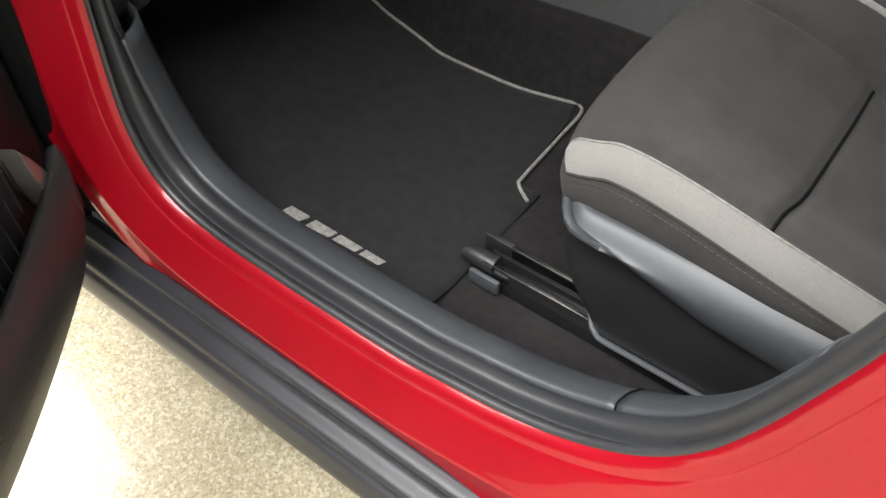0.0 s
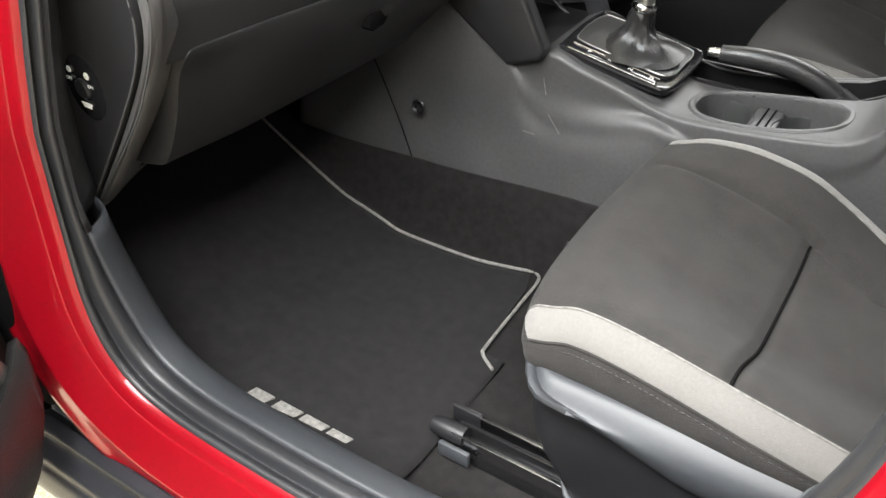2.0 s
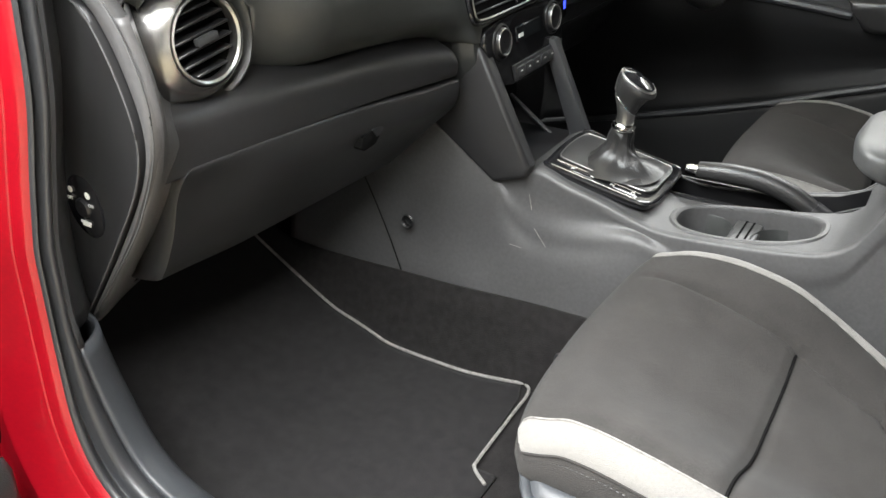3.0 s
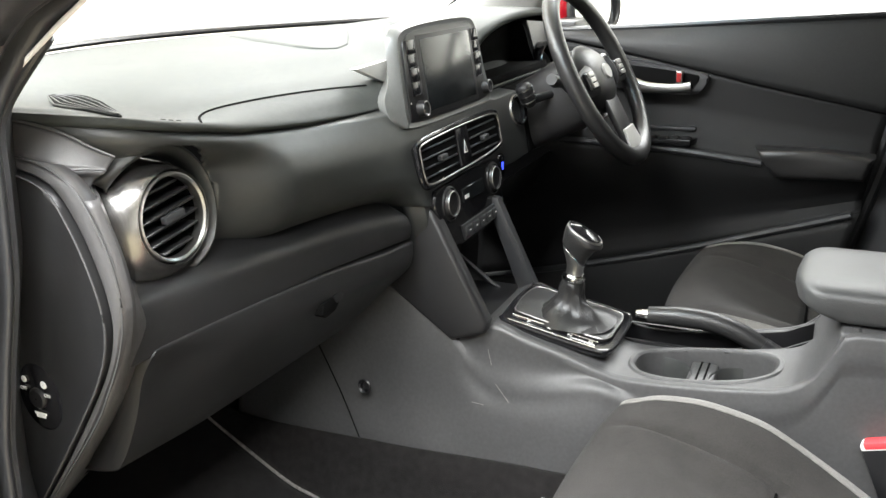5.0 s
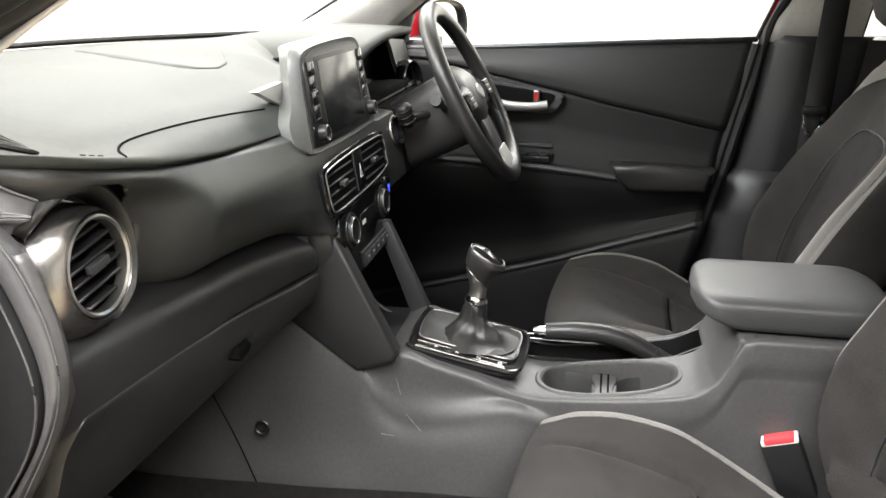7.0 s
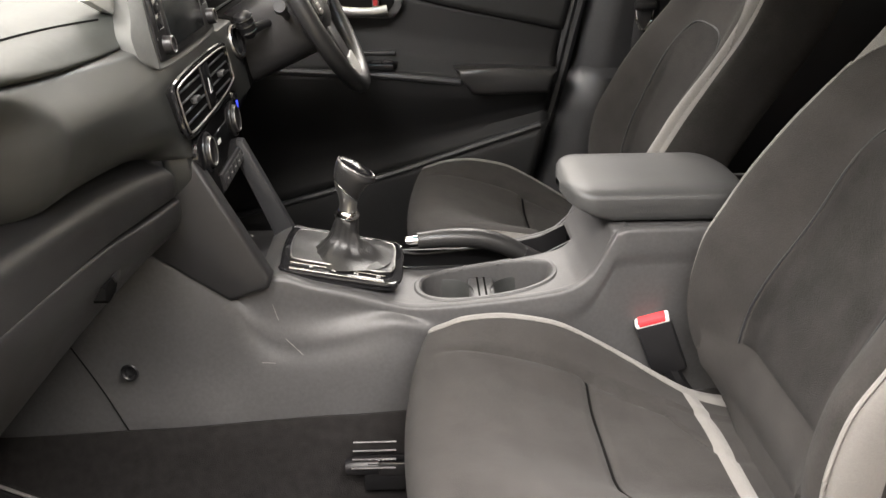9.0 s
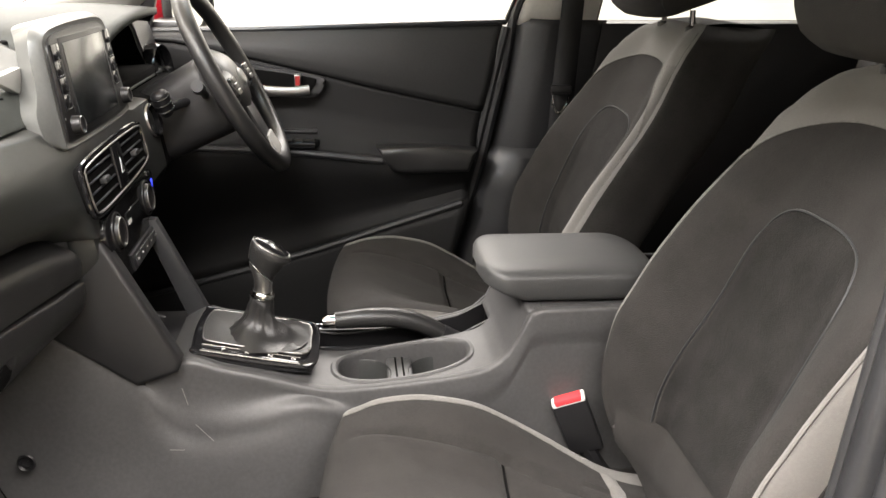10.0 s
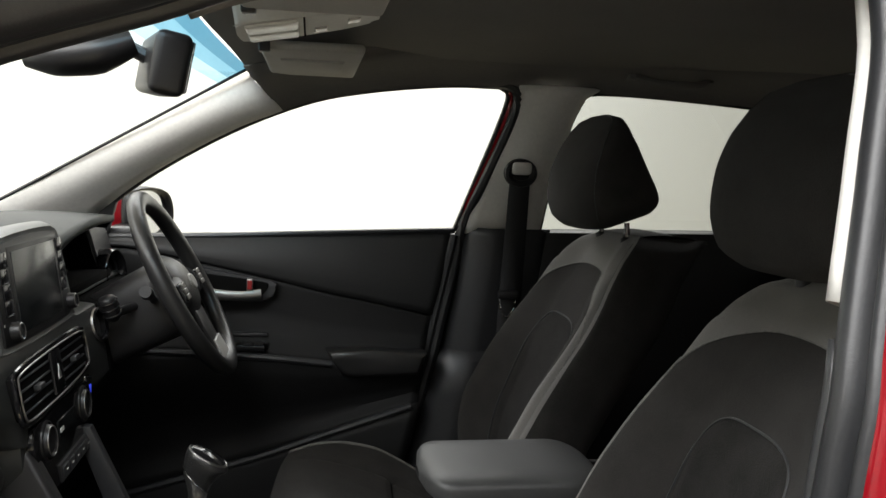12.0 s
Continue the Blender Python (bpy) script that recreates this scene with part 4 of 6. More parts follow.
VO = outline([(-0.138, 0.955), (-0.128, 0.966), (-0.05, 0.970), (0.06, 0.970), (0.128, 0.966), (0.139, 0.956), (0.140, 0.925), (0.132, 0.912), (0.06, 0.905), (-0.05, 0.903), (-0.122, 0.905), (-0.136, 0.918)], 48)
VM = Matrix.Translation((-0.199, 0.0075, 0.939)) @ pose(0, 0, 0, 0, -9, 0) @ Matrix.Diagonal((1, 1.09, 1, 1))
vents = part("centre_vents", prism([(y, z - 0.937) for y, z in VO], "x", -0.030, -0.004, 0.002, m=VM), VOID, dash, "dark centre vent pair")
part("vent_frame", tube([VM @ Vector((0.0, y, z - 0.937)) for y, z in VO], 0.0013, 8, True), DARKSILVER, vents, "satin silver vent frame")
part("vent_surround", tube([VM @ Vector((-0.004, y * 1.035, (z - 0.937) * 1.14)) for y, z in VO], 0.0032, 8, True), GLOSS, vents, "gloss black vent surround")
for y0, y1 in ((-0.128, -0.022), (0.022, 0.130)):
    for i in range(4):
        part("slat", block(-0.016, -0.002, y0, y1, -0.0235 + i * 0.0140, -0.0205 + i * 0.0140, 0.001, 1, VM), CLAD, vents)
    part("tab", block(-0.006, 0.005, (y0 + y1) / 2 - 0.010, (y0 + y1) / 2 + 0.010, -0.005, 0.003, 0.002, 2, VM), TRIM, vents, "thumb tab")
hz = part("hazard_button", prism([(-0.020, -0.030), (0.020, -0.030), (0.020, 0.031), (-0.020, 0.031)], "x", -0.012, 0.001, 0.003, m=VM), GLOSS, vents, "gloss black hazard button")
part("hazard_mark", prism([(-0.006, -0.011), (0.006, -0.011), (0.0, 0.010)], "x", 0.0008, 0.0016, 0, m=VM), WHITE, hz, "pale triangle outline")
part("hazard_mark", prism([(-0.0035, -0.0090), (0.0035, -0.0090), (0.0, 0.004)], "x", 0.0014, 0.0020, 0, m=VM), BLACK, hz)

CM = Matrix.Translation((-0.190, 0.0, 0.842)) @ pose(0, 0, 0, 0, -6, 0)
climate = part("climate_panel", prism(outline([(-0.108, 0.050), (0.01, 0.054), (0.140, 0.048), (0.150, 0.026), (0.144, 0.0), (0.136, -0.030), (0.125, -0.050), (-0.050, -0.052), (-0.084, -0.030), (-0.108, 0.003), (-0.118, 0.030)], 44), "x", -0.03, 0.0, 0.004, m=CM), GLOSS, dash, "gloss black climate panel")
part("display", block(-0.002, 0.0015, -0.022, 0.062, 0.008, 0.032, 0.002, 1, CM), SCREEN, climate, "small dark display")
for dy in (-0.068, 0.108):
    d = part("dial", lathe([(0.001, 0.0050), (0.0170, 0.0050), (0.0190, 0.0075), (0.0212, 0.0065), (0.0232, 0.0)], CM @ aim((0.0, dy, 0.020), (1, 0, 0)), 32), BLACK, climate, "black rotary dial")
    part("dial_ring", lathe([(0.0184, 0.0072), (0.0192, 0.0081), (0.0202, 0.0078), (0.0206, 0.0068)], CM @ aim((0.0, dy, 0.020), (1, 0, 0)), 32), DARKSILVER, d, "thin silver dial ring")
    part("dial_base", lathe([(0.0245, 0.003), (0.0275, 0.002), (0.0280, 0.0)], CM @ aim((0.0, dy, 0.020), (1, 0, 0)), 32), BLACK, d)
part("display_mark", block(0.001, 0.0022, -0.016, 0.000, 0.014, 0.020, 0, 1, CM), WHITE, climate)
part("key_panel", prism([(-0.042, -0.024), (0.136, -0.022), (0.130, -0.048), (-0.036, -0.050)], "x", -0.006, 0.004, 0.002, m=CM), TRIM, climate, "charcoal key row")
for i in range(6):
    b = part("key", block(0.003, 0.0065, -0.034 + i * 0.0275, -0.009 + i * 0.0275, -0.045, -0.028, 0.0015, 1, CM), TRIM, climate)
    part("key_mark", block(0.0064, 0.0070, -0.024 + i * 0.0275, -0.018 + i * 0.0275, -0.037, -0.0350, 0, 1, CM), WHITE, b)
part("indicator_base", block(-0.225, -0.196, 0.150, 0.178, 0.846, 0.892, 0.006), GLOSS, dash, "gloss black start button base")
part("indicator", block(-0.1965, -0.1945, 0.158, 0.166, 0.864, 0.878, 0.0008), BLUE, dash, "small lit blue start indicator")

# ---- centre console ----
console = thing("centre_console", "dark grey plastic centre console with cup holders", "console", 0.15, 0, 0.45)
TOP = [(-0.60, 0.80), (-0.42, 0.775), (-0.273, 0.732), (-0.22, 0.694), (-0.176, 0.663), (-0.146, 0.664), (-0.108, 0.682), (-0.06, 0.668), (0.0, 0.653), (0.068, 0.633), (0.10, 0.628), (0.14, 0.630), (0.20, 0.637), (0.26, 0.646), (0.305, 0.655), (0.330, 0.665), (0.350, 0.682), (0.364, 0.705), (0.372, 0.727), (0.380, 0.746), (0.40, 0.753), (0.51, 0.755), (0.70, 0.757)]
CREASE = [(-0.60, 0.77), (-0.42, 0.755), (-0.271, 0.724), (-0.205, 0.678), (-0.172, 0.648), (-0.156, 0.620), (-0.118, 0.592), (-0.065, 0.588), (0.0, 0.600), (0.069, 0.618), (0.13, 0.616), (0.20, 0.622), (0.30, 0.640), (0.36, 0.69), (0.42, 0.70), (0.70, 0.705)]


def topz(x):
    return bend(x, [p[0] for p in TOP], [p[1] for p in TOP])


def creasez(x):
    return bend(x, [p[0] for p in CREASE], [p[1] for p in CREASE])



def side(sign):
    def f(u, v):
        x = -0.60 + 1.30 * u
        a, c = topz(x), min(creasez(x), topz(x) - 0.012)
        y0 = 0.102 + 0.012 * smooth(0.1, 0.35, x)
        w = smooth(0.02, 0.20, x)
        c = c + (a - 0.055 - c) * w
        g = smooth(-0.20, -0.02, x) * (1 - w)
        pts = spline([(y0 - 0.010, a), (y0 - 0.003, a - 0.001), (y0 + 0.001, a - 0.004), (y0 + 0.003, a - 0.012), (y0 + 0.006 - 0.002 * g, a - (a - c) * 0.62), (y0 + 0.010 + 0.010 * g - 0.006 * w, c), (y0 + 0.014 + 0.012 * g - 0.009 * w, c - 0.02), (y0 + 0.028 + 0.010 * g - 0.020 * w, min(0.55, c - 0.05)), (0.150 - 0.022 * w, 0.47), (0.158 - 0.024 * w, 0.40), (0.16 - 0.024 * w, 0.33)], 34)
        p = along(pts, v)
        return Vector((x, sign * p[0], p[1]))
    return f


part("side_panel", sheet(side(-1), 90, 40), CONSOLE, console, "dark grey console flank", thick=0.004)
part("side_panel", sheet(side(1), 60, 20), CONSOLE, console, "dark grey console flank", thick=0.004)
part("tunnel_seam", tube([(-0.338, -0.1545, 0.453), (-0.37, -0.150, 0.53), (-0.415, -0.145, 0.62), (-0.45, -0.142, 0.68)], 0.0011, 5, n=14), VOID, console, "dark panel joint")
plug = part("plug", lathe([(0.013, 0.001), (0.011, 0.003), (0.0085, 0.001), (0.008, -0.006), (0.001, -0.006)], aim((-0.324, -0.150, 0.556), (0, -1, 0.1)), 20), BLACK, console, "round black fixing plug")


def on_flank(x, z):
    """The point of the passenger side flank at x, z."""
    lo, hi = 0.0, 1.0
    for _ in range(24):
        mid = (lo + hi) / 2
        lo, hi = (mid, hi) if side(-1)((x + 0.60) / 1.30, mid).z > z else (lo, mid)
    return side(-1)((x + 0.60) / 1.30, lo) + Vector((0, -0.0008, 0))


for ends in (((-0.117, 0.640), (-0.110, 0.615)), ((-0.100, 0.588), (-0.075, 0.565)), ((-0.136, 0.556), (-0.116, 0.554))):
    part("scuff", tube([on_flank(*p) for p in ends], 0.0006, 4), THREAD, console, "pale scuff mark")


# deck with openings for the cup tray and, behind it, the brake lever
CUP_X, CUP_Y, CUP_RX, CUP_RY = 0.202, -0.034, 0.103, 0.055


def oval(k, grow=1.0, n=48):
    a = k * math.tau / n
    c, s = math.cos(a), math.sin(a)
    return CUP_X + CUP_RX * grow * math.copysign(abs(c) ** 0.80, c), CUP_Y + CUP_RY * grow * math.copysign(abs(s) ** 0.80, s)


def in_cup(x, y):
    return abs((x - CUP_X) / CUP_RX) ** 2.5 + abs((y - CUP_Y) / CUP_RY) ** 2.5 < 1.0


def in_well(x, y):
    return 0.052 < x < 0.345 and 0.030 < y < 0.094


def deck(u, v):
    x = -0.165 + 0.565 * u
    return Vector((x, (v * 2 - 1) * (0.094 + 0.012 * smooth(0.1, 0.35, x)), topz(x) - 0.001))


bm = sheet(deck, 122, 44)
bmesh.ops.delete(bm, geom=[f for f in bm.faces if in_cup(f.calc_center_median().x, f.calc_center_median().y) or in_well(f.calc_center_median().x, f.calc_center_median().y)], context="FACES")
part("deck", bm, CONSOLE, console, "dark grey console deck", thick=0.003)


def tray_row(grow, dz):
    out = []
    for k in range(48):
        x, y = oval(k, grow)
        out.append(Vector((x, y, topz(min(max(x, CUP_X - CUP_RX), CUP_X + CUP_RX)) + dz)))
    return out


tray = part("cup_holder", grid([tray_row(1.09, -0.001), tray_row(1.06, 0.0022), tray_row(1.01, 0.0026), tray_row(0.975, 0.0), tray_row(0.965, -0.006), tray_row(0.955, -0.02), tray_row(0.93, -0.062)], False, True, False), CONSOLE, console, "oval twin cup holder tray")
part("tray_floor", prism([oval(k, 0.95) for k in range(48)], "z", 0.560, 0.570, 0), BLACK, tray)
for cx, r in ((0.139, 0.0440), (0.259, 0.0480)):
    part("cup_well", lathe([(r + 0.001, 0.052), (r, 0.050), (r - 0.003, 0.0), (0.001, 0.0)], Matrix.Translation((cx, CUP_Y, 0.566)), 36), DASH, tray, "round cup well")
part("divider", block(0.178, 0.218, -0.084, 0.018, 0.566, 0.616, 0.004, 3), CONSOLE, tray, "moulded divider between the cups")
for dx in (0.1925, 0.2035):
    part("divider_slot", block(dx - 0.0016, dx + 0.0016, -0.075, 0.0195, 0.575, 0.6166, 0.0004, 1), VOID, tray, "dark coin slot")
# well floor has its shade put into the near-black colour
part("brake_well", block(0.045, 0.352, 0.026, 0.098, 0.548, 0.560, 0.003), VOID, console, "brake lever well floor, near-black for its shade")
for y0, y1 in ((0.026, 0.031), (0.094, 0.099)):
    part("well_wall", prism([(0.05, 0.555), (0.35, 0.555), (0.35, topz(0.35) - 0.004), (0.30, topz(0.30) - 0.004), (0.20, topz(0.20) - 0.004), (0.05, topz(0.05) - 0.004)], "y", y0, y1, 0.001), BLACK, console)
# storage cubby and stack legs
# depth of the cubby is shaded by its near-black colour
part("cubby_back", block(-0.30, -0.26, -0.10, 0.12, 0.64, 0.80, 0.004), VOID, console, "back of the storage recess, near-black for its shade")
part("cubby_floor", block(-0.30, -0.12, -0.10, 0.12, 0.655, 0.664, 0.003), BLACK, console)
LEG = [(-0.225, 0.868), (-0.200, 0.866), (-0.112, 0.690), (-0.118, 0.672), (-0.175, 0.652), (-0.290, 0.735), (-0.300, 0.80)]
part("stack_leg", prism(LEG, "y", -0.122, -0.092, 0.008, 3), LEGGREY, console, "charcoal stack leg")
part("stack_leg", prism([(-0.205, 0.832), (-0.178, 0.830), (-0.108, 0.676), (-0.142, 0.664)], "y", 0.092, 0.114, 0.006), TRIM, console, "grey stack leg")

# armrest
part("armrest_box", block(0.376, 0.62, -0.108, 0.108, 0.62, 0.750, 0.006, 3), CONSOLE, console, "dark grey armrest box")


def lid(u, v):
    a = v * math.tau
    c, d = math.cos(a), math.sin(a)
    x = 0.314 + 0.274 * u
    front = (1 - (1 - min(1, u / 0.16)) ** 2.4) ** 0.42 if u < 0.16 else 1.0
    back = (1 - ((u - 0.80) / 0.2) ** 2.2) ** 0.5 if u > 0.80 else 1.0
    w = 0.100 * front * back
    y = 0.006 + w * math.copysign(abs(c) ** 0.36, c)
    top, low = 0.803, 0.749 + 0.020 * (1 - smooth(0.02, 0.26, u))
    mid = 0.778
    z = mid + ((top - mid) if d > 0 else (mid - low)) * math.copysign(abs(d) ** (0.55 if d > 0 else 0.4), d) * (front ** 0.6) * (0.4 + 0.6 * back)
    return Vector((x, y, z))


part("armrest_lid", sheet(lid, 40, 40, 0.001, 0.999), ARMREST, console, "padded grey leatherette armrest lid")

# ---- gear lever ----
gear = thing("gear_lever", "automatic gear lever with leather gaiter and silver collar", "gear lever", 0.0, 0.0, 0.655)
GM = Matrix.Translation((-0.02, 0.0, 0.664)) @ pose(0, 0, 0, 0, 11, 0)
part("shift_plate", prism([(p[0], p[1]) for p in spline([(-0.088, -0.068), (-0.075, -0.082), (0.06, -0.082), (0.088, -0.066), (0.092, 0.0), (0.088, 0.066), (0.06, 0.080), (-0.075, 0.080), (-0.088, 0.068), (-0.092, 0), (-0.088, -0.068)], 40)[:-1]], "z", -0.006, 0.006, 0.003, m=GM), GLOSS, gear, "gloss black surround plate")
part("plate_edge", tube([GM @ Vector((p[0], p[1], 0.004)) for p in spline([(-0.088, -0.068), (-0.075, -0.082), (0.06, -0.082), (0.088, -0.066), (0.092, 0.0), (0.088, 0.066), (0.06, 0.080), (-0.075, 0.080), (-0.088, 0.068), (-0.092, 0), (-0.088, -0.068)], 40)[:-1]], 0.003, 6, True), GLOSS, gear, "gloss black plate edge")
gate = part("gate_strip", block(-0.075, 0.066, -0.078, -0.060, 0.004, 0.008, 0.002, 2, GM), GLOSS, gear, "gloss black selector strip")
for yy, r in ((-0.0795, 0.0012), (-0.0590, 0.0009)):
    part("strip_edge", tube([GM @ Vector((x, yy, 0.0078)) for x in (-0.076, 0.0, 0.067)], r, 6), CHROME, gate, "thin chrome line")
part("frame_edge", tube([GM @ Vector((p[0], p[1], 0.0115)) for p in spline([(-0.078, -0.045), (-0.06, -0.054), (0.055, -0.054), (0.078, -0.040), (0.080, 0.0), (0.078, 0.048), (0.055, 0.060), (-0.06, 0.060), (-0.078, 0.048), (-0.082, 0), (-0.078, -0.045)], 40)[:-1]], 0.0011, 6, True), DARKSILVER, gear, "thin silver edge round the gaiter")
for i, ch in enumerate("PRND"):
    text("letter", ch, GM @ pose(-0.045 + 0.034 * i, -0.0675, 0.0086), 0.010, WHITE, gate)
part("gaiter_frame", prism([(p[0], p[1]) for p in spline([(-0.078, -0.045), (-0.06, -0.054), (0.055, -0.054), (0.078, -0.040), (0.080, 0.0), (0.078, 0.048), (0.055, 0.060), (-0.06, 0.060), (-0.078, 0.048), (-0.082, 0), (-0.078, -0.045)], 36)[:-1]], "z", 0.005, 0.012, 0.003, m=GM), LEATHER, gear, "leather gaiter base")
axis_b, axis_t = Vector((-0.020, -0.002, 0.670)), Vector((-0.011, -0.004, 0.740))
rows = []
for i in range(17):
    t = i / 16
    c = axis_b.lerp(axis_t, t)
    r = 0.056 * (1 - t) ** 3.6 + 0.0175 - 0.003 * math.exp(-((t - 0.93) / 0.05) ** 2)
    row = []
    for k in range(40):
        a = k * math.tau / 40
        f = 1 + 0.13 * math.sin(4 * a + 7 * t + 0.7) * (t * (1 - t) * 4) + 0.06 * math.sin(11 * a - 5 * t) * (t * (1 - t) * 4)
        row.append(c + Vector((r * 1.08 * f * math.cos(a), r * 0.92 * f * math.sin(a), 0.004 * math.sin(3 * a + 9 * t))))
    rows.append(row)
part("gaiter", grid(rows, False, True, True), LEATHER, gear, "creased black leather gaiter")
KM = aim((-0.010, -0.004, 0.736), (0.13, 0, 1), (1, 0, 0))
part("collar", lathe([(0.001, 0.0), (0.0178, 0.0), (0.0188, 0.003), (0.0182, 0.008), (0.0150, 0.011), (0.001, 0.011)], KM, 28), CHROME, gear, "bright silver collar")


def knob_f(u, v, grow=0.0):
    """The knob: a narrow neck that swells to a head with a top slanted to the rear."""
    a = v * math.tau
    ca, sa = math.cos(a), math.sin(a)
    us = [0, 0.12, 0.3, 0.5, 0.7, 0.86, 0.95, 1.0]
    rx = bend(u, us, [0.0135, 0.0130, 0.0150, 0.0205, 0.0235, 0.0235, 0.0195, 0.004]) + grow
    ry = bend(u, us, [0.0135, 0.0132, 0.0165, 0.0245, 0.0290, 0.0290, 0.0240, 0.005]) + grow
    cy = bend(u, us, [0, 0.0, -0.001, 0.001, 0.005, 0.007, 0.007, 0.006])
    x, y = rx * math.copysign(abs(ca) ** 0.88, ca), cy + ry * math.copysign(abs(sa) ** 0.88, sa)
    return KM @ Vector((x, y, 0.010 + 0.088 * u - 0.42 * (y + 0.02) * smooth(0.45, 0.95, u)))


def grip_from(v):
    return 0.20 + 0.40 * (0.5 + 0.5 * math.cos(math.tau * (v - 0.76))) ** 1.4


part("knob_core", sheet(knob_f, 30, 36), SILVER, gear, "satin silver knob neck")
part("knob", grid([[knob_f(grip_from(k / 40) + (0.93 - grip_from(k / 40)) * i / 20, k / 40, 0.0012 * min(1, i)) for k in range(40)] for i in range(21)], False, True, False), LEATHER, gear, "black leather grip knob")
part("knob_edge", tube([knob_f(grip_from(k / 40), k / 40, 0.0006) for k in range(40)], 0.0011, 6, True), CHROME, gear, "chrome edge of the grip")
part("knob_trim", tube([knob_f(0.925, k / 32, 0.0012) for k in range(32)], 0.0009, 6, True), DARKSILVER, gear, "silver ring on the knob")
part("knob_inlay", grid([[knob_f(0.93 + 0.069 * t, k / 28) + Vector((0, 0, 0.0018)) for k in range(28)] for t in (0, 0.35, 0.7, 1)], False, True, False), GLOSS, gear, "gloss black knob cap")

# ---- parking brake ----
brake = thing("parking_brake", "leather-grip parking brake lever lowered in the console", "parking brake", 0.2, 0.062, 0.60)
part("grip", tube([(0.098, 0.062, 0.664), (0.15, 0.062, 0.668), (0.20, 0.064, 0.665), (0.245, 0.066, 0.650), (0.285, 0.068, 0.625)], [0.014, 0.0165, 0.0165, 0.016, 0.0155], 14, n=24), LEATHER, brake, "black leather grip")
part("release_button", tube([(0.078, 0.062, 0.6625), (0.086, 0.062, 0.663), (0.099, 0.062, 0.664)], [0.008, 0.0095, 0.0095], 14), CHROME, brake, "chrome release button")
part("lever_boot", tube([(0.27, 0.067, 0.634), (0.31, 0.068, 0.605), (0.34, 0.068, 0.59)], [0.018, 0.024, 0.03], 12, n=10), BLACK, brake, "black lever boot")

# ---- steering wheel ----
wheel = thing("steering_wheel", "black leather three-spoke steering wheel with silver inserts", "steering wheel", -0.083, 0.39, 1.0)
WM = aim((-0.084, 0.393, 1.009), (0.884, 0.012, 0.467), (0, 0, 1))
part("rim", tube([WM @ Vector((0.174 * math.cos(a), 0.174 * math.sin(a), 0)) for a in [k * math.tau / 64 for k in range(64)]], 0.0170, 14, True, 0.92, tuple(WM.to_3x3() @ Vector((0, 0, 1)))), LEATHER, wheel, "black leather rim")


def hub_f(u, v):
    a = v * math.tau
    r = u
    x, y = 0.083 * r * math.copysign(abs(math.cos(a)) ** 0.8, math.cos(a)), 0.070 * r * math.copysign(abs(math.sin(a)) ** 0.8, math.sin(a))
    return WM @ Vector((x, y - 0.004, 0.018 - 0.030 * r ** 3 - 0.004))


hub = part("hub", sheet(hub_f, 14, 32, 0.01, 1.0), BLACK, wheel, "black airbag hub", thick=0.01)
part("badge", lathe([(0.001, 0.004), (0.016, 0.004), (0.019, 0.0)], WM @ pose(0, -0.002, 0.014) @ Matrix.Diagonal((1.25, 0.85, 1, 1)), 24), SATIN, hub, "oval silver badge, plain")
for sgn in (-1, 1):
    part("spoke", tube([WM @ Vector((sgn * 0.07, -0.005, 0.002)), WM @ Vector((sgn * 0.12, -0.010, -0.004)), WM @ Vector((sgn * 0.162, -0.014, -0.002))], [0.030, 0.024, 0.022], 10, flat=0.4, up=tuple(WM.to_3x3() @ Vector((0, 0, 1))), n=8), BLACK, wheel, "black side spoke")
    pod = part("switch_pod", block(sgn * 0.105 - 0.020, sgn * 0.105 + 0.020, -0.024, 0.012, 0.004, 0.014, 0.004, 2, WM), GLOSS, wheel, "gloss black switch pod")
    for j in range(3):
        part("button", block(sgn * 0.105 - 0.015, sgn * 0.105 + 0.015, -0.021 + j * 0.011, -0.012 + j * 0.011, 0.013, 0.0165, 0.001, 1, WM), DARKSILVER, pod)
spoke_face = prism([(-0.034, -0.116), (0.034, -0.116), (0.046, -0.158), (-0.046, -0.158)], "z", 0.001, 0.007, 0.004, 3, WM)
part("spoke_insert", spoke_face, SATIN, wheel, "satin silver lower insert")
part("spoke", block(-0.040, 0.040, -0.160, -0.050, -0.010, 0.002, 0.004, 2, WM), BLACK, wheel, "black lower spoke")

column = thing("steering_column", "black plastic steering column shroud with stalks", "steering column", -0.2, 0.39, 0.9)


def shroud(u, v):
    a = v * math.tau
    c, s = math.cos(a), math.sin(a)
    r = 1 - 0.15 * u
    return WM @ Vector((0.068 * r * math.copysign(abs(c) ** 0.6, c), -0.010 + 0.074 * r * math.copysign(abs(s) ** 0.6, s), -0.032 - 0.20 * u))


part("shroud", sheet(shroud, 12, 32), LEGGREY, column, "charcoal shroud", thick=0.004)
part("shroud_cap", lathe([(0.001, 0), (0.055, 0.0), (0.062, -0.008)], WM @ pose(0, -0.008, -0.028), 28), BLACK, column)
for sgn in (-1, 1):
    st = part("stalk", tube([WM @ Vector((sgn * 0.06, 0.0, -0.05)), WM @ Vector((sgn * 0.105, 0.012, -0.042)), WM @ Vector((sgn * 0.150, 0.022, -0.035))], [0.007, 0.006, 0.010], 10, n=10), BLACK, column, "black stalk")
    part("stalk_tip", tube([WM @ Vector((sgn * 0.150, 0.022, -0.035)), WM @ Vector((sgn * 0.178, 0.028, -0.030))], [0.0115, 0.010], 12), BLACK, st)
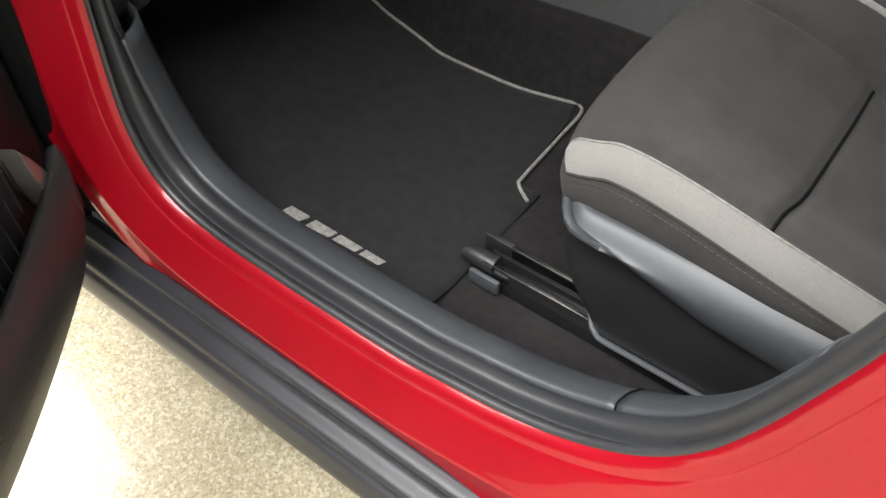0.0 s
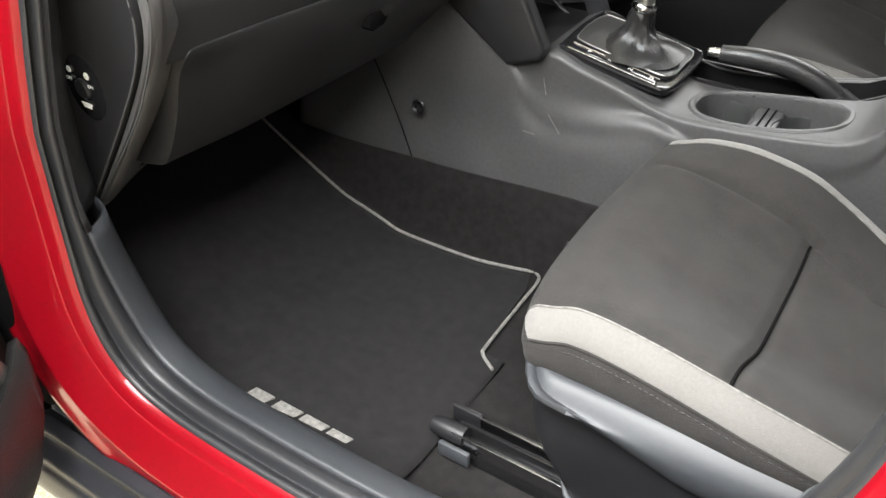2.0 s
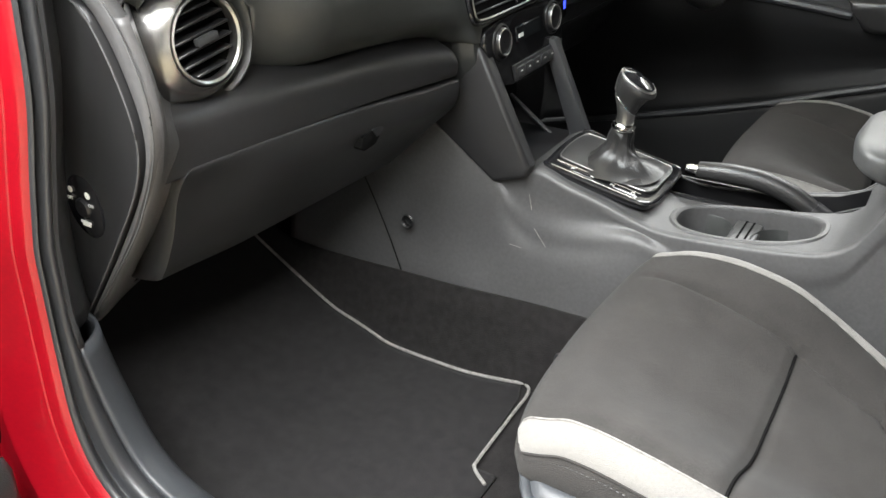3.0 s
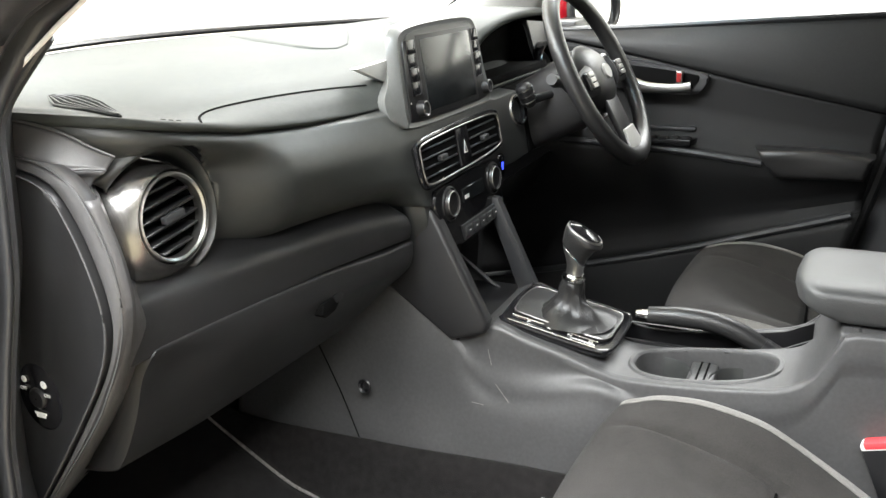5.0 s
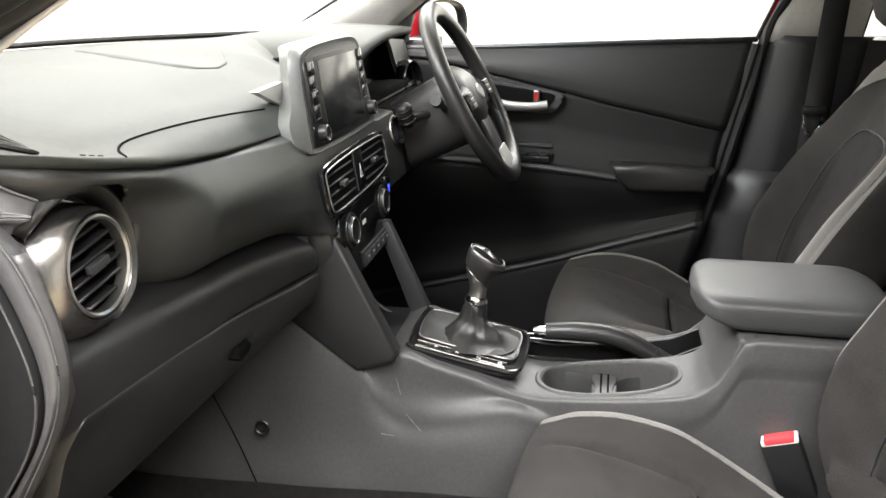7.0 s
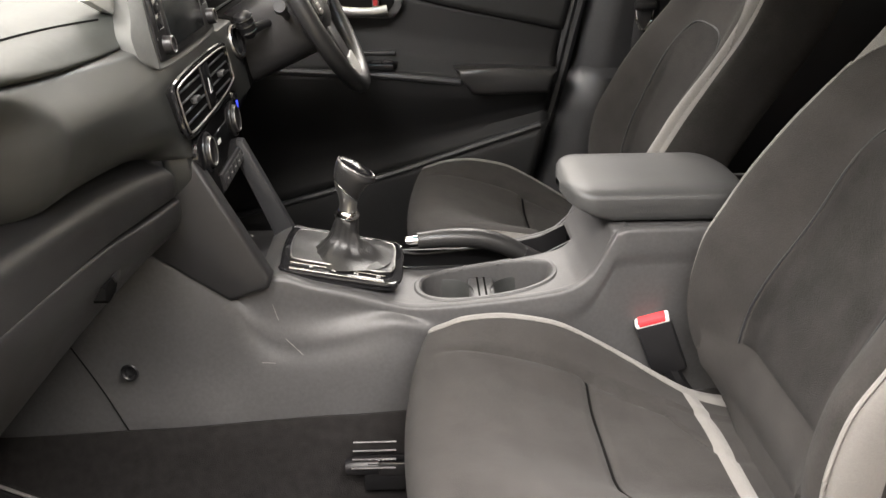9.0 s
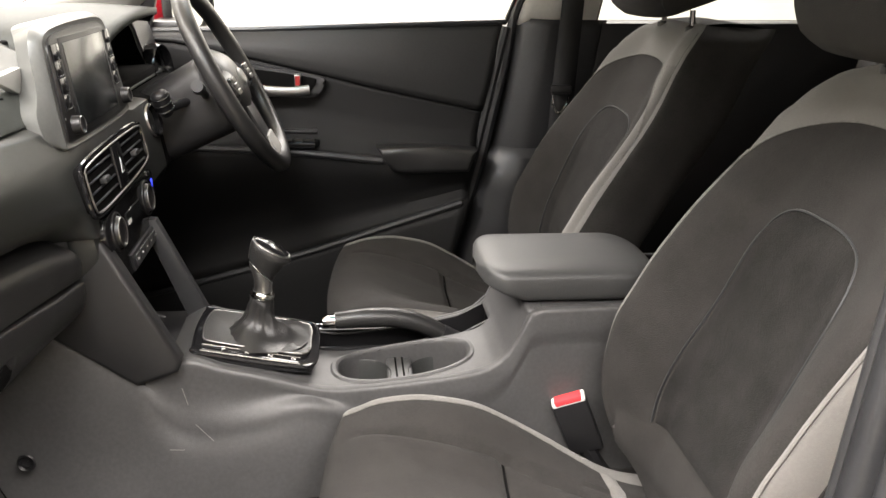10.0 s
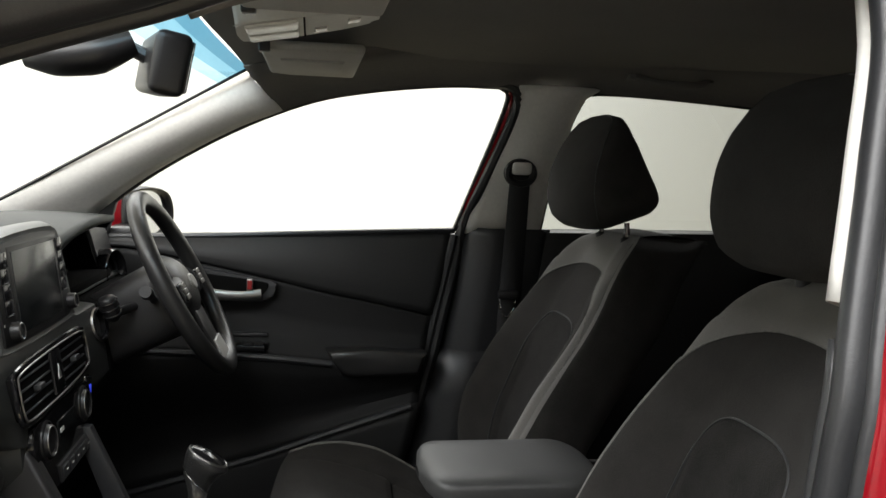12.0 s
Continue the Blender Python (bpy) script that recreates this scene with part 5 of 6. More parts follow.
ign = part("starter_ring", lathe([(0.030, -0.02), (0.031, 0.006), (0.027, 0.010), (0.023, 0.006), (0.022, -0.02), (0.001, -0.02)], aim((-0.214, 0.281, 0.951), (1, -0.15, 0.25)) @ Matrix.Scale(0.95, 4), 28), GLOSS, dash, "gloss black ring round the starter switch")
part("chrome_ring", lathe([(0.0302, 0.0078), (0.031, 0.0065), (0.0315, 0.004)], aim((-0.214, 0.281, 0.951), (1, -0.15, 0.25)) @ Matrix.Scale(0.95, 4), 28), DARKSILVER, ign)
part("lower_pod", lathe([(0.001, 0.02), (0.05, 0.015), (0.078, -0.005), (0.085, -0.05)], aim((-0.235, 0.30, 0.885), (1, -0.2, 0.1)) @ Matrix.Diagonal((1.25, 0.55, 1, 1)), 28), LEGGREY, dash, "charcoal driver's knee pocket")

wiper = part("wiper_stalk", tube([(-0.150, 0.350, 0.978), (-0.170, 0.315, 0.974), (-0.187, 0.285, 0.970)], [0.008, 0.008, 0.009], 12, n=10), BLACK, column, "black wiper stalk")
part("stalk_knob", tube([(-0.186, 0.286, 0.962), (-0.188, 0.281, 0.970), (-0.192, 0.275, 0.984), (-0.194, 0.271, 0.994), (-0.195, 0.269, 1.000), (-0.196, 0.268, 1.003)], [0.010, 0.014, 0.0160, 0.0160, 0.0135, 0.006], 16, n=16), BLACK, wiper, "ribbed stalk end")
for i in range(3):
    p = Vector((-0.1885, 0.280, 0.972)).lerp(Vector((-0.194, 0.271, 0.994)), i / 2)
    part("knob_ridge", lathe([(0.0155, -0.0012), (0.0172, 0.0), (0.0155, 0.0012)], aim(p, (-0.0065, -0.010, 0.024)), 20), GLOSS, wiper)

# instrument hood
def hood(u, v):
    a = math.pi * v
    y = 0.40 - 0.205 * math.cos(a)
    z = 1.035 + 0.092 * math.sin(a) ** 0.5 if v < 0.5 else 1.108 + 0.019 * math.sin(a) ** 0.5
    return Vector((-0.235 - 0.26 * u - 0.03 * (1 - math.sin(a)), y, z + 0.006 * math.sin(math.pi * u)))


hoodp = part("instrument_hood", sheet(hood, 14, 36), PAD, dash, "grained instrument hood", thick=0.012)
# shade inside the hood is put into these near-black parts
part("cluster_tunnel", sheet(lambda u, v: hood(u, v) + Vector((-0.004, (0.40 - hood(u, v).y) * 0.07, -0.014)), 10, 30), VOID, hoodp, "inside of the hood, near-black for its shade")
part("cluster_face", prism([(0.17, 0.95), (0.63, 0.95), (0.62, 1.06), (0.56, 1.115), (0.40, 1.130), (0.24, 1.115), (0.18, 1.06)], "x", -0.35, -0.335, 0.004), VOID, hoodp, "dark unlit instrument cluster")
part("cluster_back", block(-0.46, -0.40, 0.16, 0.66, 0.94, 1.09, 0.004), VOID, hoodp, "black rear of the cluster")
# added cover that darkens the lit pad below the hood
part("cluster_shade", block(-0.345, -0.262, 0.195, 0.60, 0.994, 1.012, 0.004), VOID, hoodp, "added near-black cover for the shade under the hood")
part("side_vent", lathe([(0.050, -0.03), (0.050, 0.004), (0.046, 0.010), (0.040, 0.004), (0.038, -0.02), (0.001, -0.02)], aim((-0.262, 0.615, 1.0), (1, -0.2, 0.1)), 28), GLOSS, dash, "gloss black ring of the driver's side vent")

SIDE = [(-0.45, 1.100), (-0.304, 1.098), (-0.297, 1.076), (-0.289, 1.046), (-0.279, 1.02), (-0.262, 0.975), (-0.268, 0.91), (-0.45, 0.91)]
# darker plastic colour stands in for shade beside the cluster
part("outer_panel", prism(SIDE, "y", 0.585, 0.715, 0.006, 3), DASH_SHADE, dash, "grey outer dash panel")
part("cluster_cheek", prism([(x - 0.003, z - 0.003) for x, z in SIDE], "y", 0.568, 0.584, 0.003), VOID, hoodp, "black side wall of the cluster")

# ---- seats ----
CUSH = [(0.135, 0.40), (0.105, 0.46), (0.082, 0.53), (0.078, 0.585), (0.098, 0.620), (0.150, 0.631), (0.24, 0.600), (0.33, 0.563), (0.44, 0.540), (0.545, 0.524)]
CU = spline(CUSH, 121)
DOOR_RIM = [(0.10, 0.632), (0.15, 0.648), (0.24, 0.645), (0.34, 0.631), (0.44, 0.611), (0.55, 0.589)]
TUNNEL_RIM = [(0.09, 0.621), (0.13, 0.634), (0.20, 0.640), (0.25, 0.635), (0.30, 0.623), (0.35, 0.598), (0.40, 0.569), (0.45, 0.539), (0.50, 0.514), (0.55, 0.505)]
# the backrest by height: middle line, bolster edge, half width
BACK_Z = [0.52, 0.555, 0.60, 0.64, 0.68, 0.72, 0.76, 0.80, 0.84, 0.88, 0.925, 0.965, 1.0, 1.045, 1.08, 1.108, 1.126]
BACK_MID = [0.525, 0.528, 0.533, 0.538, 0.545, 0.555, 0.566, 0.580, 0.595, 0.610, 0.628, 0.645, 0.661, 0.686, 0.707, 0.727, 0.748]
BACK_EDGE = [0.534, 0.513, 0.491, 0.480, 0.477, 0.481, 0.490, 0.510, 0.531, 0.556, 0.586, 0.614, 0.637, 0.661, 0.685, 0.713, 0.745]
BACK_HALF = [0.170, 0.185, 0.198, 0.206, 0.208, 0.208, 0.208, 0.208, 0.208, 0.207, 0.204, 0.196, 0.184, 0.170, 0.154, 0.130, 0.085]


SEAM_U = 0.772


def at_curve(c, u):
    k = min(max(u, 0), 1) * 120
    i = min(int(k), 119)
    return c[i].lerp(c[i + 1], k - i)


def cush_half(u, out):
    """Half the cushion's width, on the door side or on the tunnel side."""
    if out:
        return float(np.interp(u, [0, 0.3, 0.45, 0.6, 0.8, 1.0], [0.180, 0.198, 0.204, 0.207, 0.216, 0.215]))
    return float(np.interp(u, [0, 0.3, 0.42, 0.55, 0.75, 0.86, 1.0], [0.172, 0.190, 0.204, 0.218, 0.218, 0.211, 0.195]))


def seat_cushion_at(yc, outer):
    def f(u, v):
        p = at_curve(CU, u)
        a = abs(v)
        out = v * outer > 0
        w = cush_half(u, out)
        x = p[0] + 0.024 * a ** 2.2 * (1 - smooth(0.45, 0.75, u))
        rim = bend(p[0], [q[0] for q in (DOOR_RIM if out else TUNNEL_RIM)], [q[1] for q in (DOOR_RIM if out else TUNNEL_RIM)])
        rise = (rim - p[1]) if u > 0.36 else 0.010
        rise += (0.010 - rise) * (1 - smooth(0.38, 0.52, u))
        z = p[1] + rise * smooth(0.22 if out else 0.30, 0.97 if out else 0.90, a) - (0.006 if out else 0.003) * max(0, (a - 0.88) / 0.12) ** 2.0
        y = w * v
        if v * outer < 0:
            seam = float(np.interp(u, [0.36, 0.5, 0.78, 0.88, 0.94], [0.62, 0.60, 0.59, 0.50, 0.1]))
            z -= 0.007 * math.exp(-((a - seam) / 0.022) ** 2) * smooth(0.44, 0.60, u)
        if (out and a < 0.97) or a < 0.60:
            z -= 0.008 * math.exp(-((u - SEAM_U) / 0.009) ** 2) + 0.005 * smooth(SEAM_U - 0.004, SEAM_U + 0.012, u)
        return Vector((x, yc + y, z))
    return f


def back_row(z):
    return (bend(z, BACK_Z, BACK_MID), bend(z, BACK_Z, BACK_EDGE), bend(z, BACK_Z, BACK_HALF))


def panel_half(z):
    """Half the width of the dark front panel, which ends in an arch under the yoke."""
    w = bend(z, BACK_Z, BACK_HALF)
    if z <= 0.87:
        return w
    return min(w, 0.210 * max(0.0, 1 - ((z - 0.87) / 0.193) ** 2.4) ** (1 / 2.4))


def seat_back_at(yc):
    def s(y, z, lift=0.0):
        mid, edge, w = back_row(z)
        a = min(1.0, abs(y) / w)
        x = mid + (edge - mid) * smooth(0.40, 0.93, a) + 0.010 * max(0, (a - 0.94) / 0.06) ** 2
        if z < 0.636 and abs(y) < 0.16:
            x -= 0.010 * math.sin(math.pi * min(1, max(0, (z - 0.555) / 0.081)))
        x -= 0.004 * math.exp(-((z - 0.72) / 0.05) ** 2) * (1 - a) if z > 0.64 else 0
        return Vector((x - lift, yc + y, z))
    return s


def car_seat(yc, label, outer):
    """One front seat; outer is the side on which the plastic shield and door lie."""
    s = thing("front_seat", label, "car seat", 0.3, yc, 0.33, "front seats")
    f = seat_cushion_at(yc, outer)

    def band(u):
        """Where the tunnel side's edge panel begins."""
        return float(np.interp(u, [0, 0.38, 0.44, 0.50, 0.80, 0.90, 1.0], [0.97, 0.97, 0.90, 0.905, 0.91, 0.87, 0.80]))

    def reach(u, v):
        return v * (0.985 if v * outer > 0 else band(u))
    c = part("cushion", sheet(lambda u, v: f(u, reach(u, v * 2 - 1)), 220, 70, 0.0, 0.93), FABRIC, s, "black woven cushion")
    part("rear_edge_panel", sheet(lambda u, v: f(u, reach(u, v * 2 - 1)) + Vector((0, 0, 0.004 * math.sin(math.pi * (u - 0.93) / 0.025))), 8, 40, 0.93, 0.955), GREY, c, "light grey fabric edge by the backrest")
    part("rear_roll", sheet(lambda u, v: f(u, reach(u, v * 2 - 1)), 8, 40, 0.955, 1.0), FABRIC, c)

    part("cushion_seam", tube([f(SEAM_U, outer * (0.96 - 1.55 * i / 40)) + Vector((0, 0, 0.0012)) for i in range(41)], 0.0020, 6), VOID, c, "sewn cross seam of the cushion")

    # tunnel side: narrow grey edge, piping and skirt
    def inner(u, v):
        lo = band(u)
        return f(u, -outer * (lo + (1 - lo) * v)) + Vector((0, 0, 0.003 * math.sin(math.pi * v)))
    part("grey_panel", sheet(inner, 50, 8, 0.41, 1.0), GREY, c, "light grey fabric edge panel")
    part("cushion_front_edge", sheet(inner, 20, 8, 0.0, 0.41), FABRIC, c)
    part("side_skirt", grid([[f(u / 40, -outer) + Vector((0, -outer * 0.010 * math.sin(math.pi * t), -t * max(0.0, f(u / 40, -outer).z - 0.47))) for t in (0, 0.12, 0.3, 0.55, 0.8, 1.0)] for u in range(8, 41)]), FABRIC, c, "black side of the cushion")
    part("edge_seam", tube([f(0.42 + 0.50 * i / 40, -outer * band(0.42 + 0.50 * i / 40)) + Vector((0, 0, 0.0008)) for i in range(41)], 0.0010, 5), THREAD, c, "sewn seam of the edge panel")

    # door side: grey stripe that slopes outwards, then a stitched black band
    def edge(u, t):
        e = f(u, outer * 0.985)
        h = 0.038 * smooth(0.355, 0.43, u)
        drop = h * t if t <= 1 else h + (t - 1) * max(0.02, e.z - h - 0.545)
        y = 0.017 * math.sin(min(1, t) * math.pi / 2) * smooth(0.33, 0.45, u) + 0.006 * math.sin(math.pi * min(1, max(0, t - 1)))
        return e + Vector((0, outer * (y - 0.004 * max(0, t - 1)), -drop))
    part("grey_panel", grid([[edge(0.36 + 0.64 * i / 50, j / 8) for j in range(9)] for i in range(51)]), GREY, c, "light grey fabric edge panel")
    part("side_skirt", grid([[edge(0.10 + 0.90 * i / 60, 1 + j / 6) for j in range(7)] for i in range(61)]), FABRIC, c, "black side of the cushion")
    for t, r in ((0.03, 0.0009), (1.0, 0.0016)):
        part("edge_seam", tube([edge(0.40 + 0.60 * i / 50, t) + Vector((0, outer * 0.0006, 0.0006)) for i in range(51)], r, 5), FABRIC if t > 0.5 else THREAD, c, "sewn seam of the edge panel")
    for i in range(60):
        q0, q1 = edge(0.44 + 0.0088 * i, 1.14), edge(0.44 + 0.0088 * i + 0.004, 1.14)
        if i < 56 and outer < 0:
            part("stitch", tube([q0 + Vector((0, outer * 0.001, 0)), q1 + Vector((0, outer * 0.001, 0))], 0.0004, 4), BLACK, c)
    # plastic side shield: rounded lip, dark lower panel, bottom ridge
    def round_in(u):
        return 0.11 * (1 - min(1, u / 0.13)) ** 2
    def lip(u, v):
        x = 0.090 + 0.508 * u
        top = float(np.interp(u, [0, 0.1, 0.5, 1], [0.558, 0.561, 0.562, 0.560]))
        low = float(np.interp(u, [0, 0.15, 0.42, 0.6, 1], [0.548, 0.532, 0.494, 0.484, 0.470]))
        p = along(spline([(-0.014, top - 0.004), (-0.002, top), (0.008, top - 0.005), (0.020, top - 0.018), (0.024, (top + low) / 2), (0.018, low + 0.010), (0.007, low + 0.001), (-0.006, low)], 26), v)
        return Vector((x, yc + outer * (0.226 + p[0] - round_in(u)), p[1]))
    sh = part("side_shield", sheet(lip, 44, 26), SHIELD, s, "satin grey plastic seat shield", thick=0.004)
    def low_panel(u, v):
        z = 0.56 - 0.196 * v
        x = 0.090 + 0.51 * u + 0.048 * smooth(0.47, 0.365, z) * (1 - u)
        return Vector((x, yc + outer * (0.228 + 0.006 * math.sin(math.pi * v) - round_in(u)), z))
    part("lower_panel", sheet(low_panel, 44, 14), BLACK, sh, "black textured lower panel", thick=0.004)
    part("ridge", tube([low_panel(i / 40, 0.95) + Vector((0, outer * 0.004, 0.030 * (1 - smooth(0, 0.14, i / 40)))) for i in range(2, 41)], 0.0042, 8, flat=0.7), SHIELD, sh, "satin grey bottom ridge")
    # added near-black blocks stand in for shade behind and under the cushion
    part("seat_gap_shade", block(0.46, 0.56, yc - 0.15, yc + 0.15, 0.40, 0.490, 0.02, 3), VOID, s, "near-black block for the shade between cushion and backrest")
    part("seat_base", block(0.14, 0.58, yc - 0.17, yc + 0.17, 0.40, 0.475, 0.02), VOID, s, "near-black block for the shade under the seat")
    # backrest: front panel, insert, yoke, piping, flanks
    g = seat_back_at(yc)
    heights = [0.52 + 0.35 * i / 60 for i in range(60)] + [0.87 + 0.193 * math.sin(math.pi / 2 * i / 40) for i in range(41)]
    b = part("backrest", grid([[g(panel_half(z) * (j / 40 - 1), z) for j in range(81)] for z in heights]), FABRIC, s, "black woven backrest")
    def insert_half(z, t):
        return 0.1155 - (0.020 * smooth(0.66, 0.87, z) if yc < 0 < t else 0.0)

    def insert_head(t):
        return 0.835 + 0.127 * max(0.0, 1 - abs(t) ** 3.4) ** (1 / 3.4)

    def insert_at(t, k):
        top = insert_head(t)
        z = 0.636 + (top - 0.634) * k
        y = (insert_half(z, t) + 0.001) * t
        d = min(insert_half(z, t) + 0.001 - abs(y), z - 0.636, (top - z) + 0.002)
        return g(y, z, 0.0065 * (1 - math.exp(-(max(0.0, d) / 0.010) ** 1.5)) - 0.0020)
    part("insert", grid([[insert_at(math.sin(math.pi / 2 * (k / 30 - 1)), 0.5 - 0.5 * math.cos(math.pi * i / 70)) for k in range(61)] for i in range(71)]), INSERT, b, "dark mesh fabric insert")
    rim = [(-1.0, 0.640 + 0.195 * k / 20) for k in range(20)] + [(t, insert_head(t) - 0.001) for t in [-math.cos(math.pi * k / 40) for k in range(41)]] + [(1.0, 0.835 - 0.195 * k / 20) for k in range(1, 21)]
    part("insert_seam", tube([g(t * insert_half(z, t), z, 0.0006) for t, z in rim], 0.0016, 6), RUBBER, b, "sewn seam round the insert")
    over = [0.87 + 0.193 * math.sin(math.pi / 2 * i / 30) for i in range(31)] + [1.063 + 0.063 * i / 12 for i in range(1, 13)]
    for sg in (-1, 1):
        part("grey_yoke", grid([[g(sg * (panel_half(z) + (back_row(z)[2] - panel_half(z)) * j / 10), z, 0.0006) for j in range(11)] for z in over]), GREY, b, "light grey fabric yoke")
        if yc > 0 and sg < 0:
            part("grey_stripe", grid([[g(-back_row(z)[2] + w * (1 - j / 6), z, 0.0014 * math.sin(math.pi * (0.1 + 0.9 * j / 6))) for j in range(7)] for z, w in [(0.54 + 0.010 * i, 0.022 - 0.008 * smooth(0.84, 0.93, 0.54 + 0.010 * i)) for i in range(47)]]), GREY, b, "light grey edge stripe")
            continue
        part("piping", tube([g(sg * back_row(z)[2], z) + Vector((-0.0025, sg * 0.002, 0)) for z in [0.525 + 0.011 * i for i in range(44)]], 0.0025, 6), PIPING, b, "light piping")
    part("yoke_seam", tube([g(-panel_half(z), z, 0.0012) for z in heights[64:]] + [g(panel_half(z), z, 0.0012) for z in heights[:63:-1]], 0.0010, 5), THREAD, b, "stitched seam under the yoke")

    def shell_row(z, sg):
        e = g(sg * back_row(z)[2], z)
        h = e.y - yc
        d = 0.112 + 0.02 * smooth(0.6, 0.8, z)
        k = 0.029 - 0.012 * smooth(0.85, 0.93, z)
        return spline([e, e + Vector((0.25 * k, h * 0.040, 0)), e + Vector((k, h * 0.075, -0.002)), e + Vector((0.066, h * 0.085, -0.004)), e + Vector((d, h * 0.02, -0.006)), Vector((e.x + d + 0.014, yc + h * 0.7, z - 0.01)), Vector((e.x + d + 0.018, yc, z - 0.012))], 25)
    rise = [0.52 + 0.606 * i / 54 for i in range(55)]
    for sg in (-1, 1):
        rows = [shell_row(z, sg) for z in rise]
        k = 4 if yc > 0 and sg < 0 else 10
        part("grey_flank", grid([r[:k + 1] for r in rows]), GREY, b, "light grey flank stripe")
        part("seat_side", grid([r[k:] for r in rows]), FABRIC, b, "black cloth seat side")
    part("back_top", grid([[Vector((0.748 + 0.15 * i / 10, yc + 0.09 * (j / 8 - 1), 1.124 + 0.006 * math.sin(math.pi * i / 10) - 0.012 * (i / 10) ** 3)) for j in range(17)] for i in range(11)]), FABRIC, b, "black cloth over the top of the backrest")

    # headrest: wide pad, deeper at its foot, with a slanted rear
    def rest(u, v):
        a, h = v * math.tau, u
        c, d = math.cos(a), math.sin(a)
        h = math.sin(math.pi / 2 * min(1, h * 1.0)) if h > 0.5 else h * 1.4142
        hs = [0, 0.05, 0.15, 0.33, 0.55, 0.75, 0.88, 0.96, 1.0]
        hw = 0.157 * bend(h, [0, 0.05, 0.2, 0.45, 0.7, 0.88, 0.96, 1.0], [0.55, 0.84, 0.98, 1.0, 0.97, 0.84, 0.66, 0.30])
        front = bend(h, hs, [0.680, 0.654, 0.632, 0.621, 0.628, 0.650, 0.671, 0.685, 0.695])
        back = bend(h, hs, [0.750, 0.778, 0.786, 0.777, 0.755, 0.733, 0.718, 0.710, 0.702])
        cx, hx = (front + back) / 2, (back - front) / 2
        x = cx + hx * (abs(c) ** 0.45 if c > 0 else -abs(c) ** 0.72)
        return Vector((x, yc + hw * math.copysign(abs(d) ** (0.5 if c > 0 else 0.66), d), 1.122 + 0.231 * h + 0.046 * (1 - h) ** 2 * (x - 0.65) / 0.12))
    hd = part("headrest", grid([[rest(i / 28, j / 56) for j in range(56)] for i in range(29)], False, True, True), FABRIC, s, "black cloth headrest")
    for jv in (0.345, 0.655):
        part("headrest_seam", tube([rest(i / 28, jv) for i in range(2, 27)], 0.0010, 5), RUBBER, hd, "sewn seam of the headrest")
    for dy in (-0.07, 0.07):
        part("headrest_post", tube([(0.742, yc + dy, 1.10), (0.738, yc + dy, 1.15)], 0.0055, 8), CHROME, hd, "chrome post")
        part("post_guide", lathe([(0.001, 0.0), (0.013, 0.0), (0.013, 0.008), (0.009, 0.011)], pose(0.741, yc + dy, 1.112), 14), BLACK, s)
    # runners
    for dy, up in ((-0.200, 0.0), (0.172, 0.046)):
        y0 = yc + dy
        r = part("seat_rail", block(0.012, 0.62, y0 - 0.020, y0 + 0.020, 0.330 + up, 0.362 + up, 0.003), STEEL, s, "black steel seat runner")
        for dl, h in ((-0.018, 0.380), (0.004, 0.378), (0.018, 0.384)):
            part("rail_lip", block(0.018, 0.62, y0 + dl - 0.003, y0 + dl + 0.003, 0.358 + up, h + up, 0.0012, 2), RUNNER if h > 0.379 else STEEL, r)
        part("rail_cap", tube([(-0.014, y0 - 0.011, 0.368 + up), (0.0, y0 - 0.011, 0.370 + up), (0.034, y0 - 0.011, 0.370 + up)], [0.011, 0.0135, 0.0135], 12), BLACK, r, "black plastic rail end cap")
        if not up:
            part("rail_clip", block(0.004, 0.050, y0 - 0.032, y0 - 0.024, 0.340 + up, 0.364 + up, 0.003), SHIELD, r, "grey rail clip")
        if up:
            for k in range(4):
                part("rail_strip", tube([(-0.004, y0 - 0.034 + 0.015 * k, 0.384 + up + 0.004 * k), (0.060, y0 - 0.034 + 0.015 * k, 0.384 + up + 0.004 * k)], 0.0022, 6), RUNNER, r, "bare steel strip of the runner")
        part("rail_cap", block(-0.002, 0.040, y0 + 0.014, y0 + 0.022, 0.36 + up, 0.387 + up, 0.002), BLACK, r)
    return s


car_seat(-0.36, "black fabric front passenger seat with light grey edge panels", -1)
car_seat(0.36, "black fabric driver seat with light grey edge panels", -1)

# seat belt buckle beside the passenger cushion
buckle = thing("seat_belt_buckle", "black seat belt buckle with red release button", "seat belt buckle", 0.45, -0.125, 0.5)
BM = Matrix.Translation((0.444, -0.130, 0.606)) @ pose(0, 0, 0, 4, -22, -12)
part("buckle_body", block(-0.026, 0.026, -0.011, 0.011, -0.085, 0.012, 0.004, 2, BM), BLACK, buckle)
part("release_button", block(-0.021, 0.021, -0.0125, 0.006, 0.006, 0.0165, 0.003, 2, BM), REDLENS, buckle, "red release button")
part("button_edge", block(-0.0255, 0.0255, -0.0118, 0.010, 0.004, 0.0135, 0.003, 2, BM), LENS, buckle, "clear plastic edge round the button")
part("buckle_slot", block(-0.020, 0.020, 0.003, 0.007, 0.0115, 0.0128, 0.0005, 1, BM), VOID, buckle)
part("buckle_stem", tube([BM @ Vector((0, 0, -0.08)), BM @ Vector((0.01, 0, -0.13)), BM @ Vector((0.03, 0, -0.18))], 0.012, 8, n=8), BLACK, buckle)

